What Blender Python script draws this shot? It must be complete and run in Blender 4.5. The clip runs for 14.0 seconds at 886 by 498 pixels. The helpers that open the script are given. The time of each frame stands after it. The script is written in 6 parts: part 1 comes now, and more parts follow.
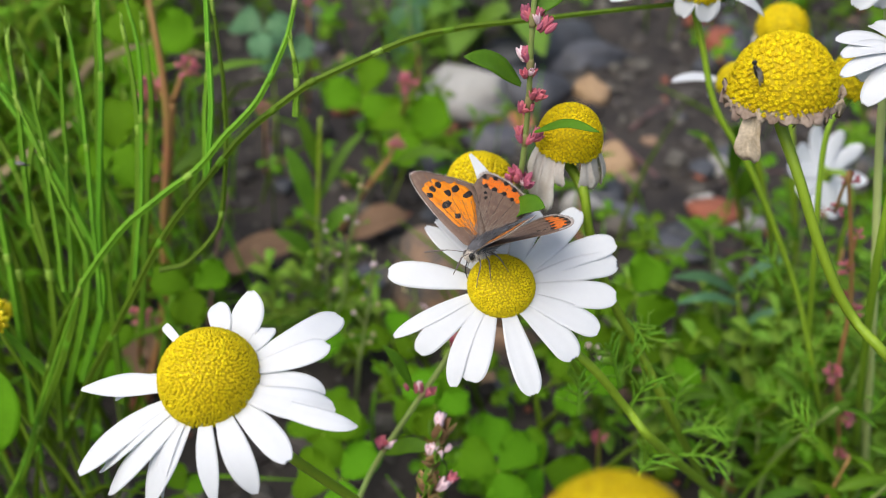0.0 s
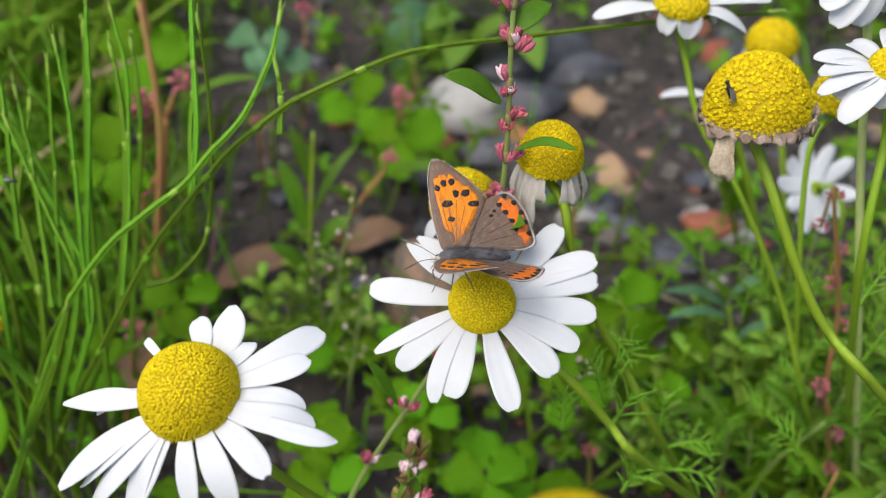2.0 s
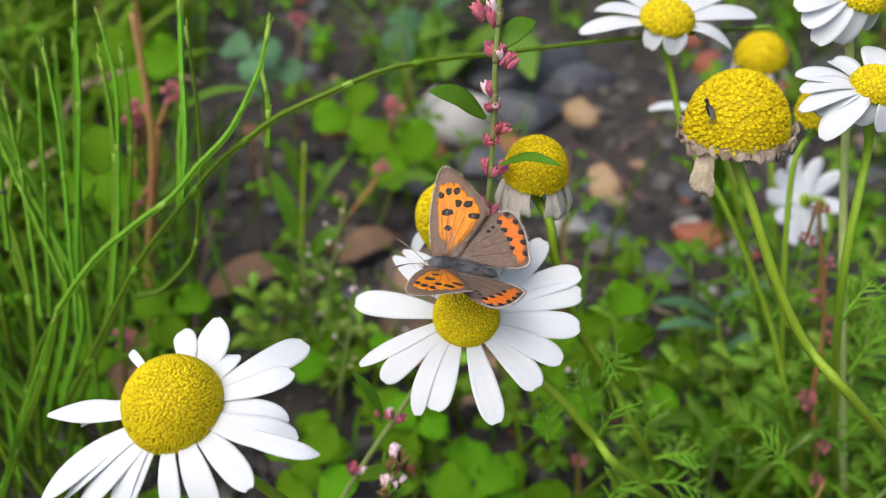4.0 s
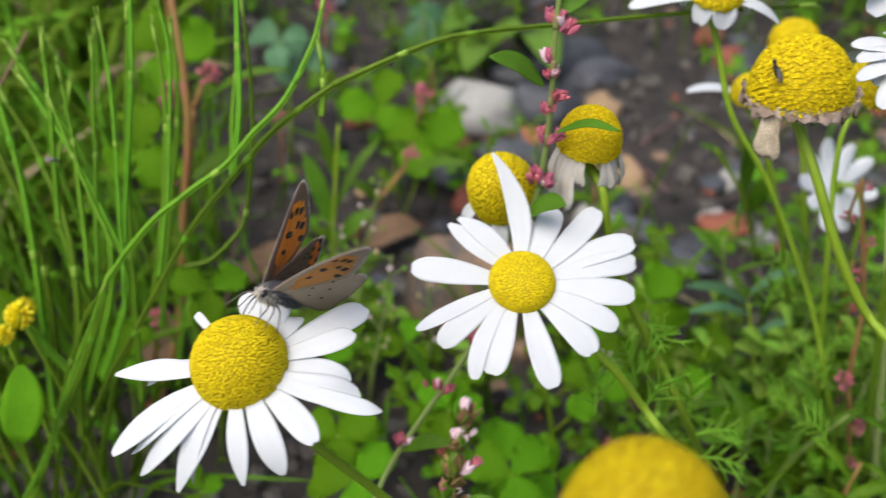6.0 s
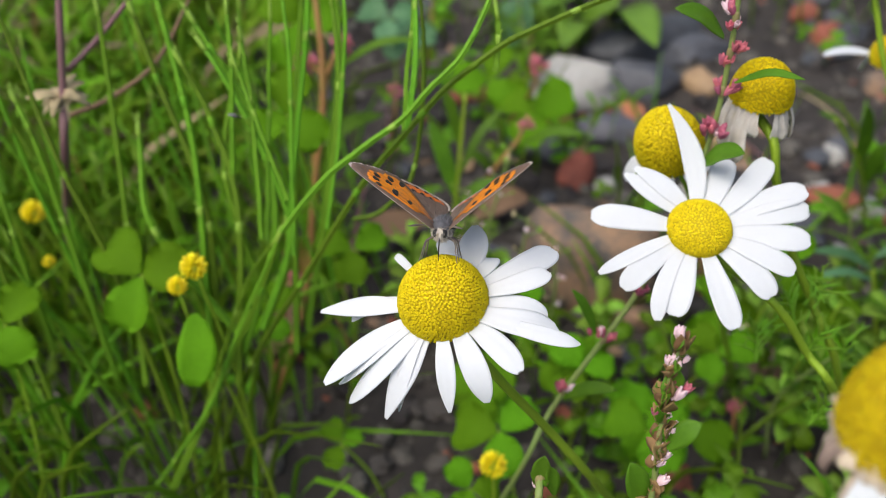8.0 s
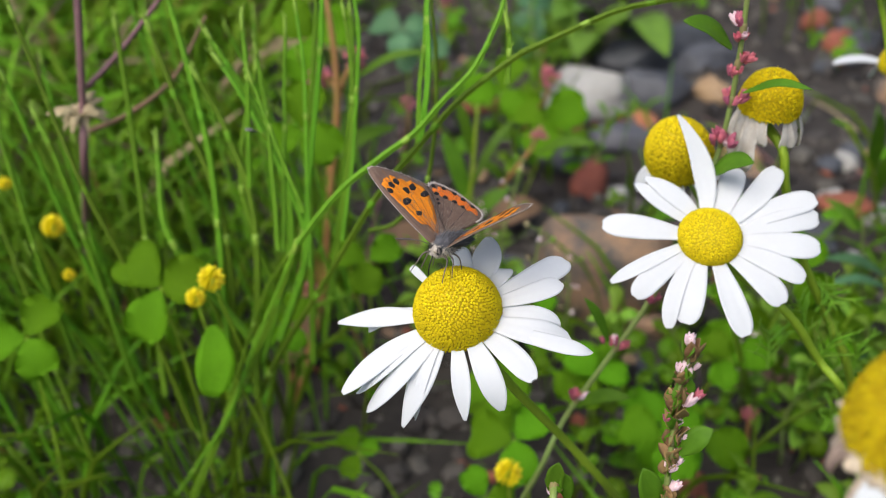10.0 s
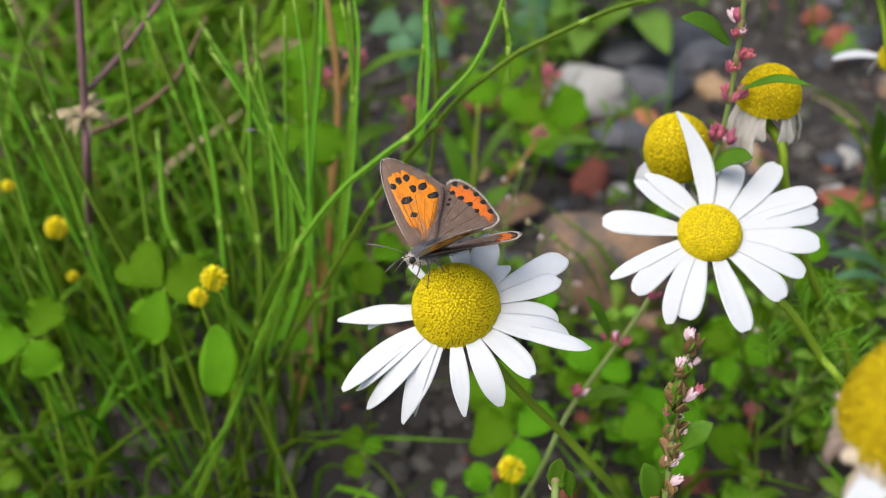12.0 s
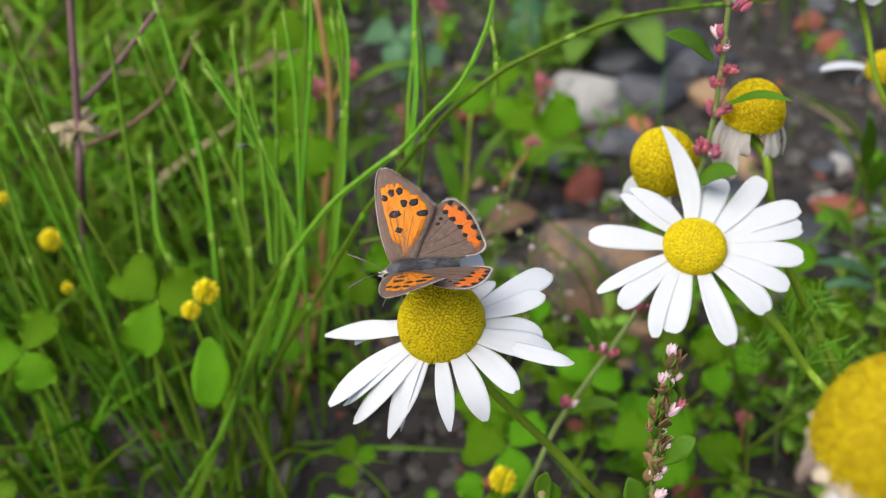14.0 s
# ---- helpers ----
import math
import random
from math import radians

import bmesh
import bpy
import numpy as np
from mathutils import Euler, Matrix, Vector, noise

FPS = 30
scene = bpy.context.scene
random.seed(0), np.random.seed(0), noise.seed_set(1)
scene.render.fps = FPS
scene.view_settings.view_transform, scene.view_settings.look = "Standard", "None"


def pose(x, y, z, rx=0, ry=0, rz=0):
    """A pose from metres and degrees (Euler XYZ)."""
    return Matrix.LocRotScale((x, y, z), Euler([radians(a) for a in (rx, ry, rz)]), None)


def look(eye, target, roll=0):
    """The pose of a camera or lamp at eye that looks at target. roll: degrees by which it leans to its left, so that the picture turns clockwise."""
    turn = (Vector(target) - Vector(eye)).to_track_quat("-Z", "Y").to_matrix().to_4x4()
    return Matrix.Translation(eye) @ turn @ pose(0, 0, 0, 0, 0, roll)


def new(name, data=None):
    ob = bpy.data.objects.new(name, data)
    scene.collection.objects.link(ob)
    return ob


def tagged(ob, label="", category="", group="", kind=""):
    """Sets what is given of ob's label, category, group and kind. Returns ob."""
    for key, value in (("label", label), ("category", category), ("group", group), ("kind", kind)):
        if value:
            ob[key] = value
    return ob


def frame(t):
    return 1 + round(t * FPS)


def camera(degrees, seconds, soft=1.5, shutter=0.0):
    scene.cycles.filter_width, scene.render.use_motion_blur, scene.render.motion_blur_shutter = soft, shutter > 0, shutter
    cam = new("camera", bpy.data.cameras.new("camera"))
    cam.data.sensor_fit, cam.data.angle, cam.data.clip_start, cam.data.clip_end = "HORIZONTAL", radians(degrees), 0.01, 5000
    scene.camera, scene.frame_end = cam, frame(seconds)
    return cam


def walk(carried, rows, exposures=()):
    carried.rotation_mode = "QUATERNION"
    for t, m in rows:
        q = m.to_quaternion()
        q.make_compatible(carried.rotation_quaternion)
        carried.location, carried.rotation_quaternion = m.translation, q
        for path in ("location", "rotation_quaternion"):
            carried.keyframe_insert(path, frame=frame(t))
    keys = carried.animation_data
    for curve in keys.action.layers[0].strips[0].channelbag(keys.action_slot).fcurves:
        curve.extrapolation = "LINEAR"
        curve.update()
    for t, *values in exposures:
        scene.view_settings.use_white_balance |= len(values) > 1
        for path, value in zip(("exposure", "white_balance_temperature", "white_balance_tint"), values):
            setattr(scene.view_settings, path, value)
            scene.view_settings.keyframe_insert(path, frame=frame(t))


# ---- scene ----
cam = camera(48.5, 14.0, soft=1.0, shutter=0.4)
METRES, EYE, TILT, LEAN, TURN = 0.076, 0.26, -40.0, 0.0, 0.0
ROWS = [
    (0.0, 0.0, 0.0, 0.0, 0.0, 0.0, -0.0),
    (0.5, 0.0086, -0.0081, 0.0031, 0.17, 0.19, 0.22),
    (1.0, 0.0358, -0.0138, -0.0119, 0.2, 0.2, 0.09),
    (1.5, 0.0441, -0.0114, 0.0181, 0.35, 0.45, -0.06),
    (2.0, 0.0571, -0.0167, 0.0157, 0.32, 0.57, -0.02),
    (2.5, 0.0707, -0.02, 0.0389, 0.46, 0.54, 0.24),
    (3.0, 0.0783, -0.0299, 0.0393, 0.43, 0.74, -0.02),
    (5.5, 0.0907, -0.0362, -0.0105, 0.03, 1.13, -0.42),
    (6.0, -0.0427, -0.0487, -0.0613, 0.24, 1.26, -0.73),
    (6.5, -0.218, -0.103, -0.0428, 1.57, 1.12, -0.81),
    (7.0, -0.3326, -0.1143, -0.117, 2.32, 0.72, -1.03),
    (7.5, -0.3747, -0.1383, -0.1473, 2.69, 0.65, -1.07),
    (8.0, -0.3608, -0.1565, -0.1754, 3.12, 0.66, -1.0),
    (8.5, -0.3798, -0.1744, -0.1767, 3.32, 1.01, -1.04),
    (11.0, -0.3443, -0.203, -0.1709, 4.13, 1.25, -0.09),
    (11.5, -0.35, -0.2091, -0.1675, 3.96, 1.24, -0.02),
    (12.0, -0.3493, -0.2069, -0.1788, 4.18, 1.2, -0.07),
    (12.5, -0.3483, -0.2195, -0.1801, 4.14, 1.5, 0.49),
    (13.0, -0.2917, -0.2178, -0.1726, 4.49, 1.31, 0.57),
    (13.5, -0.3296, -0.2167, -0.1493, 4.16, 1.22, 0.26),
    (14.0, -0.3186, -0.2303, -0.149, 4.15, 1.36, 0.15),
]
walk(cam, [(t, pose(0, 0, EYE, TILT, LEAN, TURN) @ pose(METRES * x, METRES * y, METRES * z, 90 + pitch, roll, yaw)) for t, x, y, z, yaw, pitch, roll in ROWS])
cam.data.dof.use_dof = True
cam.data.dof.focus_distance = 0.161
cam.data.dof.aperture_fstop = 17.5

# ---------------------------------------------------------------- light
world = bpy.data.worlds.new("sky")
scene.world = world
world.use_nodes = True
wn = world.node_tree
sky = wn.nodes.new("ShaderNodeTexSky")
sky.sky_type = "NISHITA"
sky.sun_disc = False
sky.sun_elevation = radians(62)
sky.sun_rotation = radians(226)
sky.air_density, sky.dust_density, sky.ozone_density = 1.0, 4.0, 1.0
wn.links.new(sky.outputs[0], wn.nodes["Background"].inputs[0])
wn.nodes["Background"].inputs[1].default_value = 0.13
sun = new("sun", bpy.data.lights.new("sun", "SUN"))
sun.data.energy, sun.data.angle, sun.data.color = 1.9, radians(50), (1.0, 0.965, 0.9)
sun.matrix_world = look((-0.48, -0.46, 1.25), (0, 0, 0))
scene.view_settings.exposure = 0.30

# ---------------------------------------------------------------- materials


def material(name, base, second=None, rough=0.5, scale=200.0, amount=0.6, through_light=0.0, through_tint=None, bump=0.15,
             bump_scale=None, island=0.0, spec=0.4, per_object=0.0, low=0.45, high=1.0, metal=0.0, stretch=None):
    """A node material: two colours mixed by noise at two scales, fine relief, and light that passes through thin leaves."""
    m = bpy.data.materials.new(name)
    m.use_nodes = True
    t = m.node_tree
    n, l = t.nodes, t.links
    b = n["Principled BSDF"]
    second = second or tuple(c * 0.6 for c in base)
    co = n.new("ShaderNodeTexCoord")
    src = co.outputs["Object"]
    if stretch:
        mp = n.new("ShaderNodeMapping")
        mp.inputs["Scale"].default_value = stretch
        l.new(src, mp.inputs[0])
        src = mp.outputs[0]
    big = n.new("ShaderNodeTexNoise")
    big.inputs["Scale"].default_value = scale
    big.inputs["Detail"].default_value = 4
    l.new(src, big.inputs["Vector"])
    small = n.new("ShaderNodeTexNoise")
    small.inputs["Scale"].default_value = scale * 7
    small.inputs["Detail"].default_value = 3
    l.new(src, small.inputs["Vector"])
    add = n.new("ShaderNodeMath")
    add.operation = "MULTIPLY_ADD"
    l.new(small.outputs[0], add.inputs[0])
    add.inputs[1].default_value = 0.45
    l.new(big.outputs[0], add.inputs[2])
    ramp = n.new("ShaderNodeMapRange")
    ramp.inputs[1].default_value, ramp.inputs[2].default_value = low, high
    ramp.inputs[3].default_value, ramp.inputs[4].default_value = 0.0, amount
    l.new(add.outputs[0], ramp.inputs[0])
    mix = n.new("ShaderNodeMix")
    mix.data_type = "RGBA"
    mix.inputs[6].default_value, mix.inputs[7].default_value = (*base, 1), (*second, 1)
    l.new(ramp.outputs[0], mix.inputs[0])
    colour = mix.outputs[2]
    if island or per_object:
        hs = n.new("ShaderNodeHueSaturation")
        if per_object:
            info = n.new("ShaderNodeObjectInfo")
            r_out = info.outputs["Random"]
            k = per_object
        else:
            info = n.new("ShaderNodeNewGeometry")
            r_out = info.outputs["Random Per Island"]
            k = island
        mr = n.new("ShaderNodeMapRange")
        mr.inputs[3].default_value, mr.inputs[4].default_value = 1 - k, 1 + k
        l.new(r_out, mr.inputs[0])
        l.new(mr.outputs[0], hs.inputs["Value"])
        mh = n.new("ShaderNodeMapRange")
        mh.inputs[3].default_value, mh.inputs[4].default_value = 0.5 - 0.05 * k, 0.5 + 0.05 * k
        l.new(r_out, mh.inputs[0])
        l.new(mh.outputs[0], hs.inputs["Hue"])
        l.new(colour, hs.inputs["Color"])
        colour = hs.outputs[0]
    l.new(colour, b.inputs["Base Color"])
    b.inputs["Roughness"].default_value = rough
    b.inputs["Metallic"].default_value = metal
    b.inputs["Specular IOR Level"].default_value = spec
    if bump:
        bp = n.new("ShaderNodeBump")
        bp.inputs["Strength"].default_value = bump
        bp.inputs["Distance"].default_value = 0.0004
        if bump_scale:
            bn = n.new("ShaderNodeTexNoise")
            bn.inputs["Scale"].default_value = bump_scale
            bn.inputs["Detail"].default_value = 4
            l.new(src, bn.inputs["Vector"])
            l.new(bn.outputs[0], bp.inputs["Height"])
        else:
            l.new(add.outputs[0], bp.inputs["Height"])
        l.new(bp.outputs[0], b.inputs["Normal"])
    if through_light:
        tr = n.new("ShaderNodeBsdfTranslucent")
        if through_tint:
            tm = n.new("ShaderNodeMix")
            tm.data_type, tm.blend_type = "RGBA", "MULTIPLY"
            tm.inputs[0].default_value = 1.0
            l.new(colour, tm.inputs[6])
            tm.inputs[7].default_value = (*through_tint, 1)
            l.new(tm.outputs[2], tr.inputs[0])
        else:
            l.new(colour, tr.inputs[0])
        ms = n.new("ShaderNodeMixShader")
        ms.inputs[0].default_value = through_light
        l.new(b.outputs[0], ms.inputs[1])
        l.new(tr.outputs[0], ms.inputs[2])
        l.new(ms.outputs[0], n["Material Output"].inputs[0])
    return m


M_SOIL = material("soil", (0.060, 0.050, 0.042), (0.014, 0.012, 0.011), rough=0.8, scale=55, amount=1.0, bump=0.9, bump_scale=260)
M_GRAVEL = material("gravel", (0.105, 0.09, 0.078), (0.038, 0.034, 0.03), rough=0.7, scale=90, amount=1.0, bump=0.5, island=0.75)
M_STONE_PALE = material("pale_stone", (0.44, 0.43, 0.40), (0.22, 0.21, 0.19), low=0.55, high=0.9, rough=0.8, scale=60, bump=0.6)
M_STONE_GREY = material("slate", (0.10, 0.105, 0.12), (0.045, 0.046, 0.052), rough=0.6, scale=60, amount=0.9, low=0.55, high=0.9, bump=0.5, per_object=0.3)
M_STONE_TAN = material("tan_stone", (0.40, 0.27, 0.15), (0.24, 0.15, 0.09), rough=0.7, scale=80, bump=0.4)
M_STONE_BROWN = material("brown_rock", (0.33, 0.205, 0.125), (0.10, 0.095, 0.088), rough=0.85, low=0.58, high=0.86, scale=75, amount=1.0, bump=0.7)
M_BRICK = material("brick_rubble", (0.36, 0.12, 0.065), (0.17, 0.07, 0.05), rough=0.85, scale=80, bump=0.6, per_object=0.25)
M_PETAL = material("white_petal", (0.80, 0.825, 0.85), (0.74, 0.76, 0.79), rough=0.55, scale=160, through_light=0.25, bump=0.1, spec=0.25)
M_DRY = material("dry_petal", (0.80, 0.77, 0.71), (0.50, 0.41, 0.31), rough=0.75, scale=260, amount=0.6, through_light=0.2, bump=0.5)
M_DRY_BROWN = material("brown_dry_petal", (0.58, 0.47, 0.37), (0.25, 0.17, 0.11), per_object=0.4, rough=0.8, scale=320, amount=1.0, low=0.5, high=0.95, through_light=0.12, bump=0.7)
M_DISC = material("yellow_floret", (0.86, 0.69, 0.004), (0.74, 0.59, 0.003), rough=0.6, scale=400, through_light=0.15, bump=0.0, island=0.10, spec=0.3)
M_DISC_OLD = material("aged_yellow_floret", (0.79, 0.61, 0.004), (0.64, 0.48, 0.003), rough=0.65, scale=350, through_light=0.08, bump=0.0, island=0.14, spec=0.2)
# old floret yellow, darkened to paint in the shade on the near head
M_DISC_OLD_SHADED = material("shaded_old_floret", (0.62, 0.47, 0.004), (0.48, 0.35, 0.003), rough=0.65, scale=350, through_light=0.08, bump=0.0, island=0.16, spec=0.2)
# deeper yellow that helps paint the shade in gaps between florets
M_DISC_CORE = material("disc_core", (0.57, 0.44, 0.004), (0.42, 0.32, 0.003), rough=0.8, scale=500, bump=0.3)
M_STEM = material("daisy_stem", (0.27, 0.42, 0.023), (0.18, 0.30, 0.016), rough=0.5, scale=120, bump=0.4, stretch=(6, 6, 0.6), per_object=0.12)
M_PALE_STEM = material("pale_stem", (0.55, 0.66, 0.22), (0.44, 0.49, 0.17), rough=0.55, scale=120, bump=0.4, stretch=(6, 6, 0.6))
M_HORSE = material("horsetail", (0.15, 0.315, 0.016), (0.075, 0.17, 0.010), rough=0.55, scale=130, bump=0.6, per_object=0.42, stretch=(5, 5, 0.5), spec=0.2)
M_HORSE_TIP = material("horsetail_tip", (0.27, 0.45, 0.05), (0.18, 0.29, 0.03), rough=0.5, scale=200, bump=0.2)
M_LEAF = material("clover_leaf", (0.165, 0.35, 0.012), (0.05, 0.12, 0.006), rough=0.5, scale=110, through_light=0.35, through_tint=(1.0, 1.1, 0.5), bump=0.25, island=0.35, spec=0.2)
M_LEAF_ONE = material("clover_leaflet", (0.14, 0.33, 0.009), (0.07, 0.18, 0.006), rough=0.65, scale=150, through_light=0.35, through_tint=(1.0, 1.1, 0.5), bump=0.25, per_object=0.25, spec=0.08)
M_LEAF_BLUE = material("blue_green_leaf", (0.13, 0.30, 0.13), (0.07, 0.18, 0.08), rough=0.55, scale=120, through_light=0.3, bump=0.25, per_object=0.2)
M_GRASS = material("grass_blade", (0.155, 0.31, 0.012), (0.06, 0.135, 0.006), rough=0.5, scale=80, through_light=0.3, through_tint=(1.0, 1.05, 0.5), bump=0.2, island=0.4, spec=0.2)
M_DOCK = material("dock_leaf", (0.2, 0.37, 0.05), (0.11, 0.24, 0.03), rough=0.55, scale=70, through_light=0.3, bump=0.3, per_object=0.2, spec=0.2)
M_SWARD = material("tall_grass", (0.25, 0.47, 0.025), (0.12, 0.25, 0.012), rough=0.55, scale=60, through_light=0.35, through_tint=(1.0, 1.05, 0.5), bump=0.2, island=0.35, spec=0.2)
M_FEATHER = material("feathery_leaf", (0.185, 0.39, 0.025), (0.1, 0.24, 0.015), rough=0.55, scale=150, bump=0.2, island=0.2, spec=0.2)
M_KNOT_STEM = material("knotweed_stem", (0.22, 0.34, 0.08), (0.22, 0.20, 0.07), rough=0.5, scale=90, bump=0.3)
M_KNOT_LEAF = material("knotweed_leaf", (0.115, 0.26, 0.014), (0.06, 0.15, 0.01), rough=0.5, scale=180, through_light=0.3, bump=0.3, per_object=0.15, spec=0.2)
M_PINK = material("pink_bud", (0.40, 0.028, 0.085), (0.60, 0.26, 0.30), rough=0.5, scale=500, amount=0.8, bump=0.1, per_object=0.3)
M_DUSTY = material("dusty_pink_bud", (0.55, 0.19, 0.22), (0.45, 0.10, 0.14), rough=0.55, scale=500, amount=0.8, bump=0.1, per_object=0.3)
M_PALE_PINK = material("pale_bud", (0.84, 0.78, 0.78), (0.70, 0.25, 0.36), rough=0.5, scale=500, amount=0.8, bump=0.1, per_object=0.1)
M_KNOT_JOINT = material("knotweed_joint", (0.24, 0.25, 0.09), (0.24, 0.15, 0.07), rough=0.6, scale=200, bump=0.3)
M_BRACT = material("brown_bract", (0.30, 0.16, 0.07), (0.20, 0.19, 0.06), rough=0.7, scale=300, through_light=0.15, bump=0.3, per_object=0.3)
M_RED_STEM = material("reddish_stem", (0.40, 0.15, 0.07), (0.32, 0.23, 0.06), rough=0.55, scale=60, amount=1.0, bump=0.3)
M_PURPLE = material("purple_stem", (0.24, 0.12, 0.13), (0.13, 0.085, 0.07), rough=0.6, scale=80, bump=0.3)
M_STRAW = material("straw", (0.52, 0.43, 0.25), (0.33, 0.25, 0.13), rough=0.75, scale=150, through_light=0.15, bump=0.4, per_object=0.2)
M_STRAW_DULL = material("dull_straw", (0.33, 0.25, 0.15), (0.17, 0.12, 0.07), rough=0.8, scale=80, through_light=0.15, bump=0.3, island=0.4)
M_DEADLEAF = material("dead_leaf", (0.29, 0.175, 0.10), (0.16, 0.10, 0.06), rough=0.7, scale=100, through_light=0.15, bump=0.5)
M_MEDICK = material("medick_flower", (0.85, 0.72, 0.01), (0.76, 0.60, 0.01), rough=0.55, scale=500, bump=0.0, island=0.15)

# butterfly
M_WING_BROWN = material("brown_wing", (0.20, 0.127, 0.092), (0.105, 0.066, 0.048), rough=0.6, scale=700, bump=0.25, spec=0.35)
M_WING_ORANGE = material("orange_wing", (0.82, 0.265, 0.004), (0.46, 0.10, 0.003), rough=0.55, low=0.6, high=0.95, stretch=(3.0, 0.8, 1.0), scale=330, bump=0.2, spec=0.35)
M_WING_BAND = material("red_orange_band", (0.80, 0.19, 0.005), (0.62, 0.09, 0.004), rough=0.55, scale=600, bump=0.2)
M_WING_SPOT = material("black_spot", (0.012, 0.009, 0.009), (0.02, 0.014, 0.012), rough=0.6, scale=600, bump=0.2)
M_WING_UNDER = material("buff_underwing", (0.46, 0.36, 0.27), (0.34, 0.26, 0.19), rough=0.65, scale=600, bump=0.2)
M_WING_UNDER_ORANGE = material("pale_orange_underwing", (0.66, 0.27, 0.05), (0.52, 0.2, 0.04), rough=0.6, scale=600, bump=0.2)
M_FRINGE = material("wing_fringe", (0.55, 0.49, 0.45), (0.26, 0.21, 0.18), rough=0.8, scale=900, bump=0.2)
M_WING_VEIN = material("orange_wing_vein", (0.20, 0.075, 0.02), (0.40, 0.13, 0.01), rough=0.6, scale=700, bump=0.0)
M_VEIN = material("wing_vein", (0.05, 0.032, 0.027), rough=0.6, scale=600, bump=0.0)
M_FUR = material("dark_fur", (0.115, 0.115, 0.125), (0.045, 0.045, 0.05), rough=0.8, scale=900, bump=0.8, island=0.7)
M_DOWN = material("wing_down", (0.27, 0.205, 0.16), (0.15, 0.11, 0.085), rough=0.8, scale=900, bump=0.0, island=0.45)
M_FUR_PALE = material("pale_fur", (0.66, 0.60, 0.52), (0.45, 0.39, 0.33), rough=0.85, scale=900, bump=0.8, island=0.3)
M_BLACK = material("insect_black", (0.012, 0.011, 0.011), (0.03, 0.027, 0.025), rough=0.3, scale=900, bump=0.0)
M_LEG = material("insect_leg", (0.10, 0.075, 0.06), (0.22, 0.19, 0.17), rough=0.5, scale=900, bump=0.0)
M_GAUZE = material("fly_wing", (0.30, 0.29, 0.30), (0.2, 0.2, 0.2), rough=0.2, scale=700, through_light=0.4, bump=0.1)

# ---------------------------------------------------------------- mesh helpers


class Soup:
    """Collects vertices and faces of one mesh."""

    def __init__(self):
        self.v, self.f, self.count = [], [], 0

    def add(self, verts, faces):
        self.v.append(np.asarray(verts, float).reshape(-1, 3))
        c = self.count
        self.f.extend([tuple(i + c for i in q) for q in faces])
        self.count += len(self.v[-1])
        return self

    def mesh(self, name, mat, smooth=True):
        me = bpy.data.meshes.new(name)
        me.from_pydata(np.concatenate(self.v).tolist() if self.v else [], [], self.f)
        if mat:
            me.materials.append(mat)
        if smooth:
            me.polygons.foreach_set("use_smooth", [True] * len(me.polygons))
        me.update()
        return me


def obj(name, soup, mat, parent=None, label="", m=None, smooth=True):
    """One mesh object, as a part under parent or at top level."""
    data = soup.mesh(name, mat, smooth) if isinstance(soup, Soup) else soup
    ob = new(name, data)
    if parent is not None:
        ob.parent = parent
    if m is not None:
        ob.matrix_basis = m
    if label:
        ob["label"] = label
    return ob


def unit(v):
    v = np.asarray(v, float)
    return v / (np.linalg.norm(v) + 1e-12)


def smooth_line(points, n):
    """n points of a Catmull-Rom line through the given points."""
    p = np.asarray(points, float)
    if len(p) == 2:
        return p[0] + (p[1] - p[0]) * np.linspace(0, 1, n)[:, None]
    q = np.vstack([2 * p[0] - p[1], p, 2 * p[-1] - p[-2]])
    out = []
    for s in np.linspace(0, len(p) - 1 - 1e-9, n):
        i = int(s)
        t = s - i
        a, b, c, d = q[i:i + 4]
        out.append(0.5 * (2 * b + (c - a) * t + (2 * a - 5 * b + 4 * c - d) * t * t + (3 * b - a - 3 * c + d) * t ** 3))
    return np.array(out)


def tube(points, radii, n=16, sides=7, ridge=0.0):
    """A tapered tube through the points, closed at both ends. radii: values spread evenly along it."""
    line = smooth_line(points, n)
    rad = np.interp(np.linspace(0, 1, n), np.linspace(0, 1, len(radii)), radii)
    tan = np.gradient(line, axis=0)
    tan /= np.linalg.norm(tan, axis=1)[:, None] + 1e-12
    side = np.cross(tan[0], (0.3, 0.2, 0.9) if abs(tan[0][2]) < 0.85 else (1, 0.1, 0))
    verts, faces = [], []
    for i in range(n):
        side = unit(side - tan[i] * (side @ tan[i]))
        up = np.cross(tan[i], side)
        for k in range(sides):
            a = 2 * math.pi * k / sides
            r = rad[i] * (1 - ridge * (k % 2))
            verts.append(line[i] + r * (math.cos(a) * side + math.sin(a) * up))
    for i in range(n - 1):
        for k in range(sides):
            k2 = (k + 1) % sides
            faces.append((i * sides + k, i * sides + k2, (i + 1) * sides + k2, (i + 1) * sides + k))
    faces.append(tuple(range(sides - 1, -1, -1)))
    faces.append(tuple((n - 1) * sides + k for k in range(sides)))
    return verts, faces


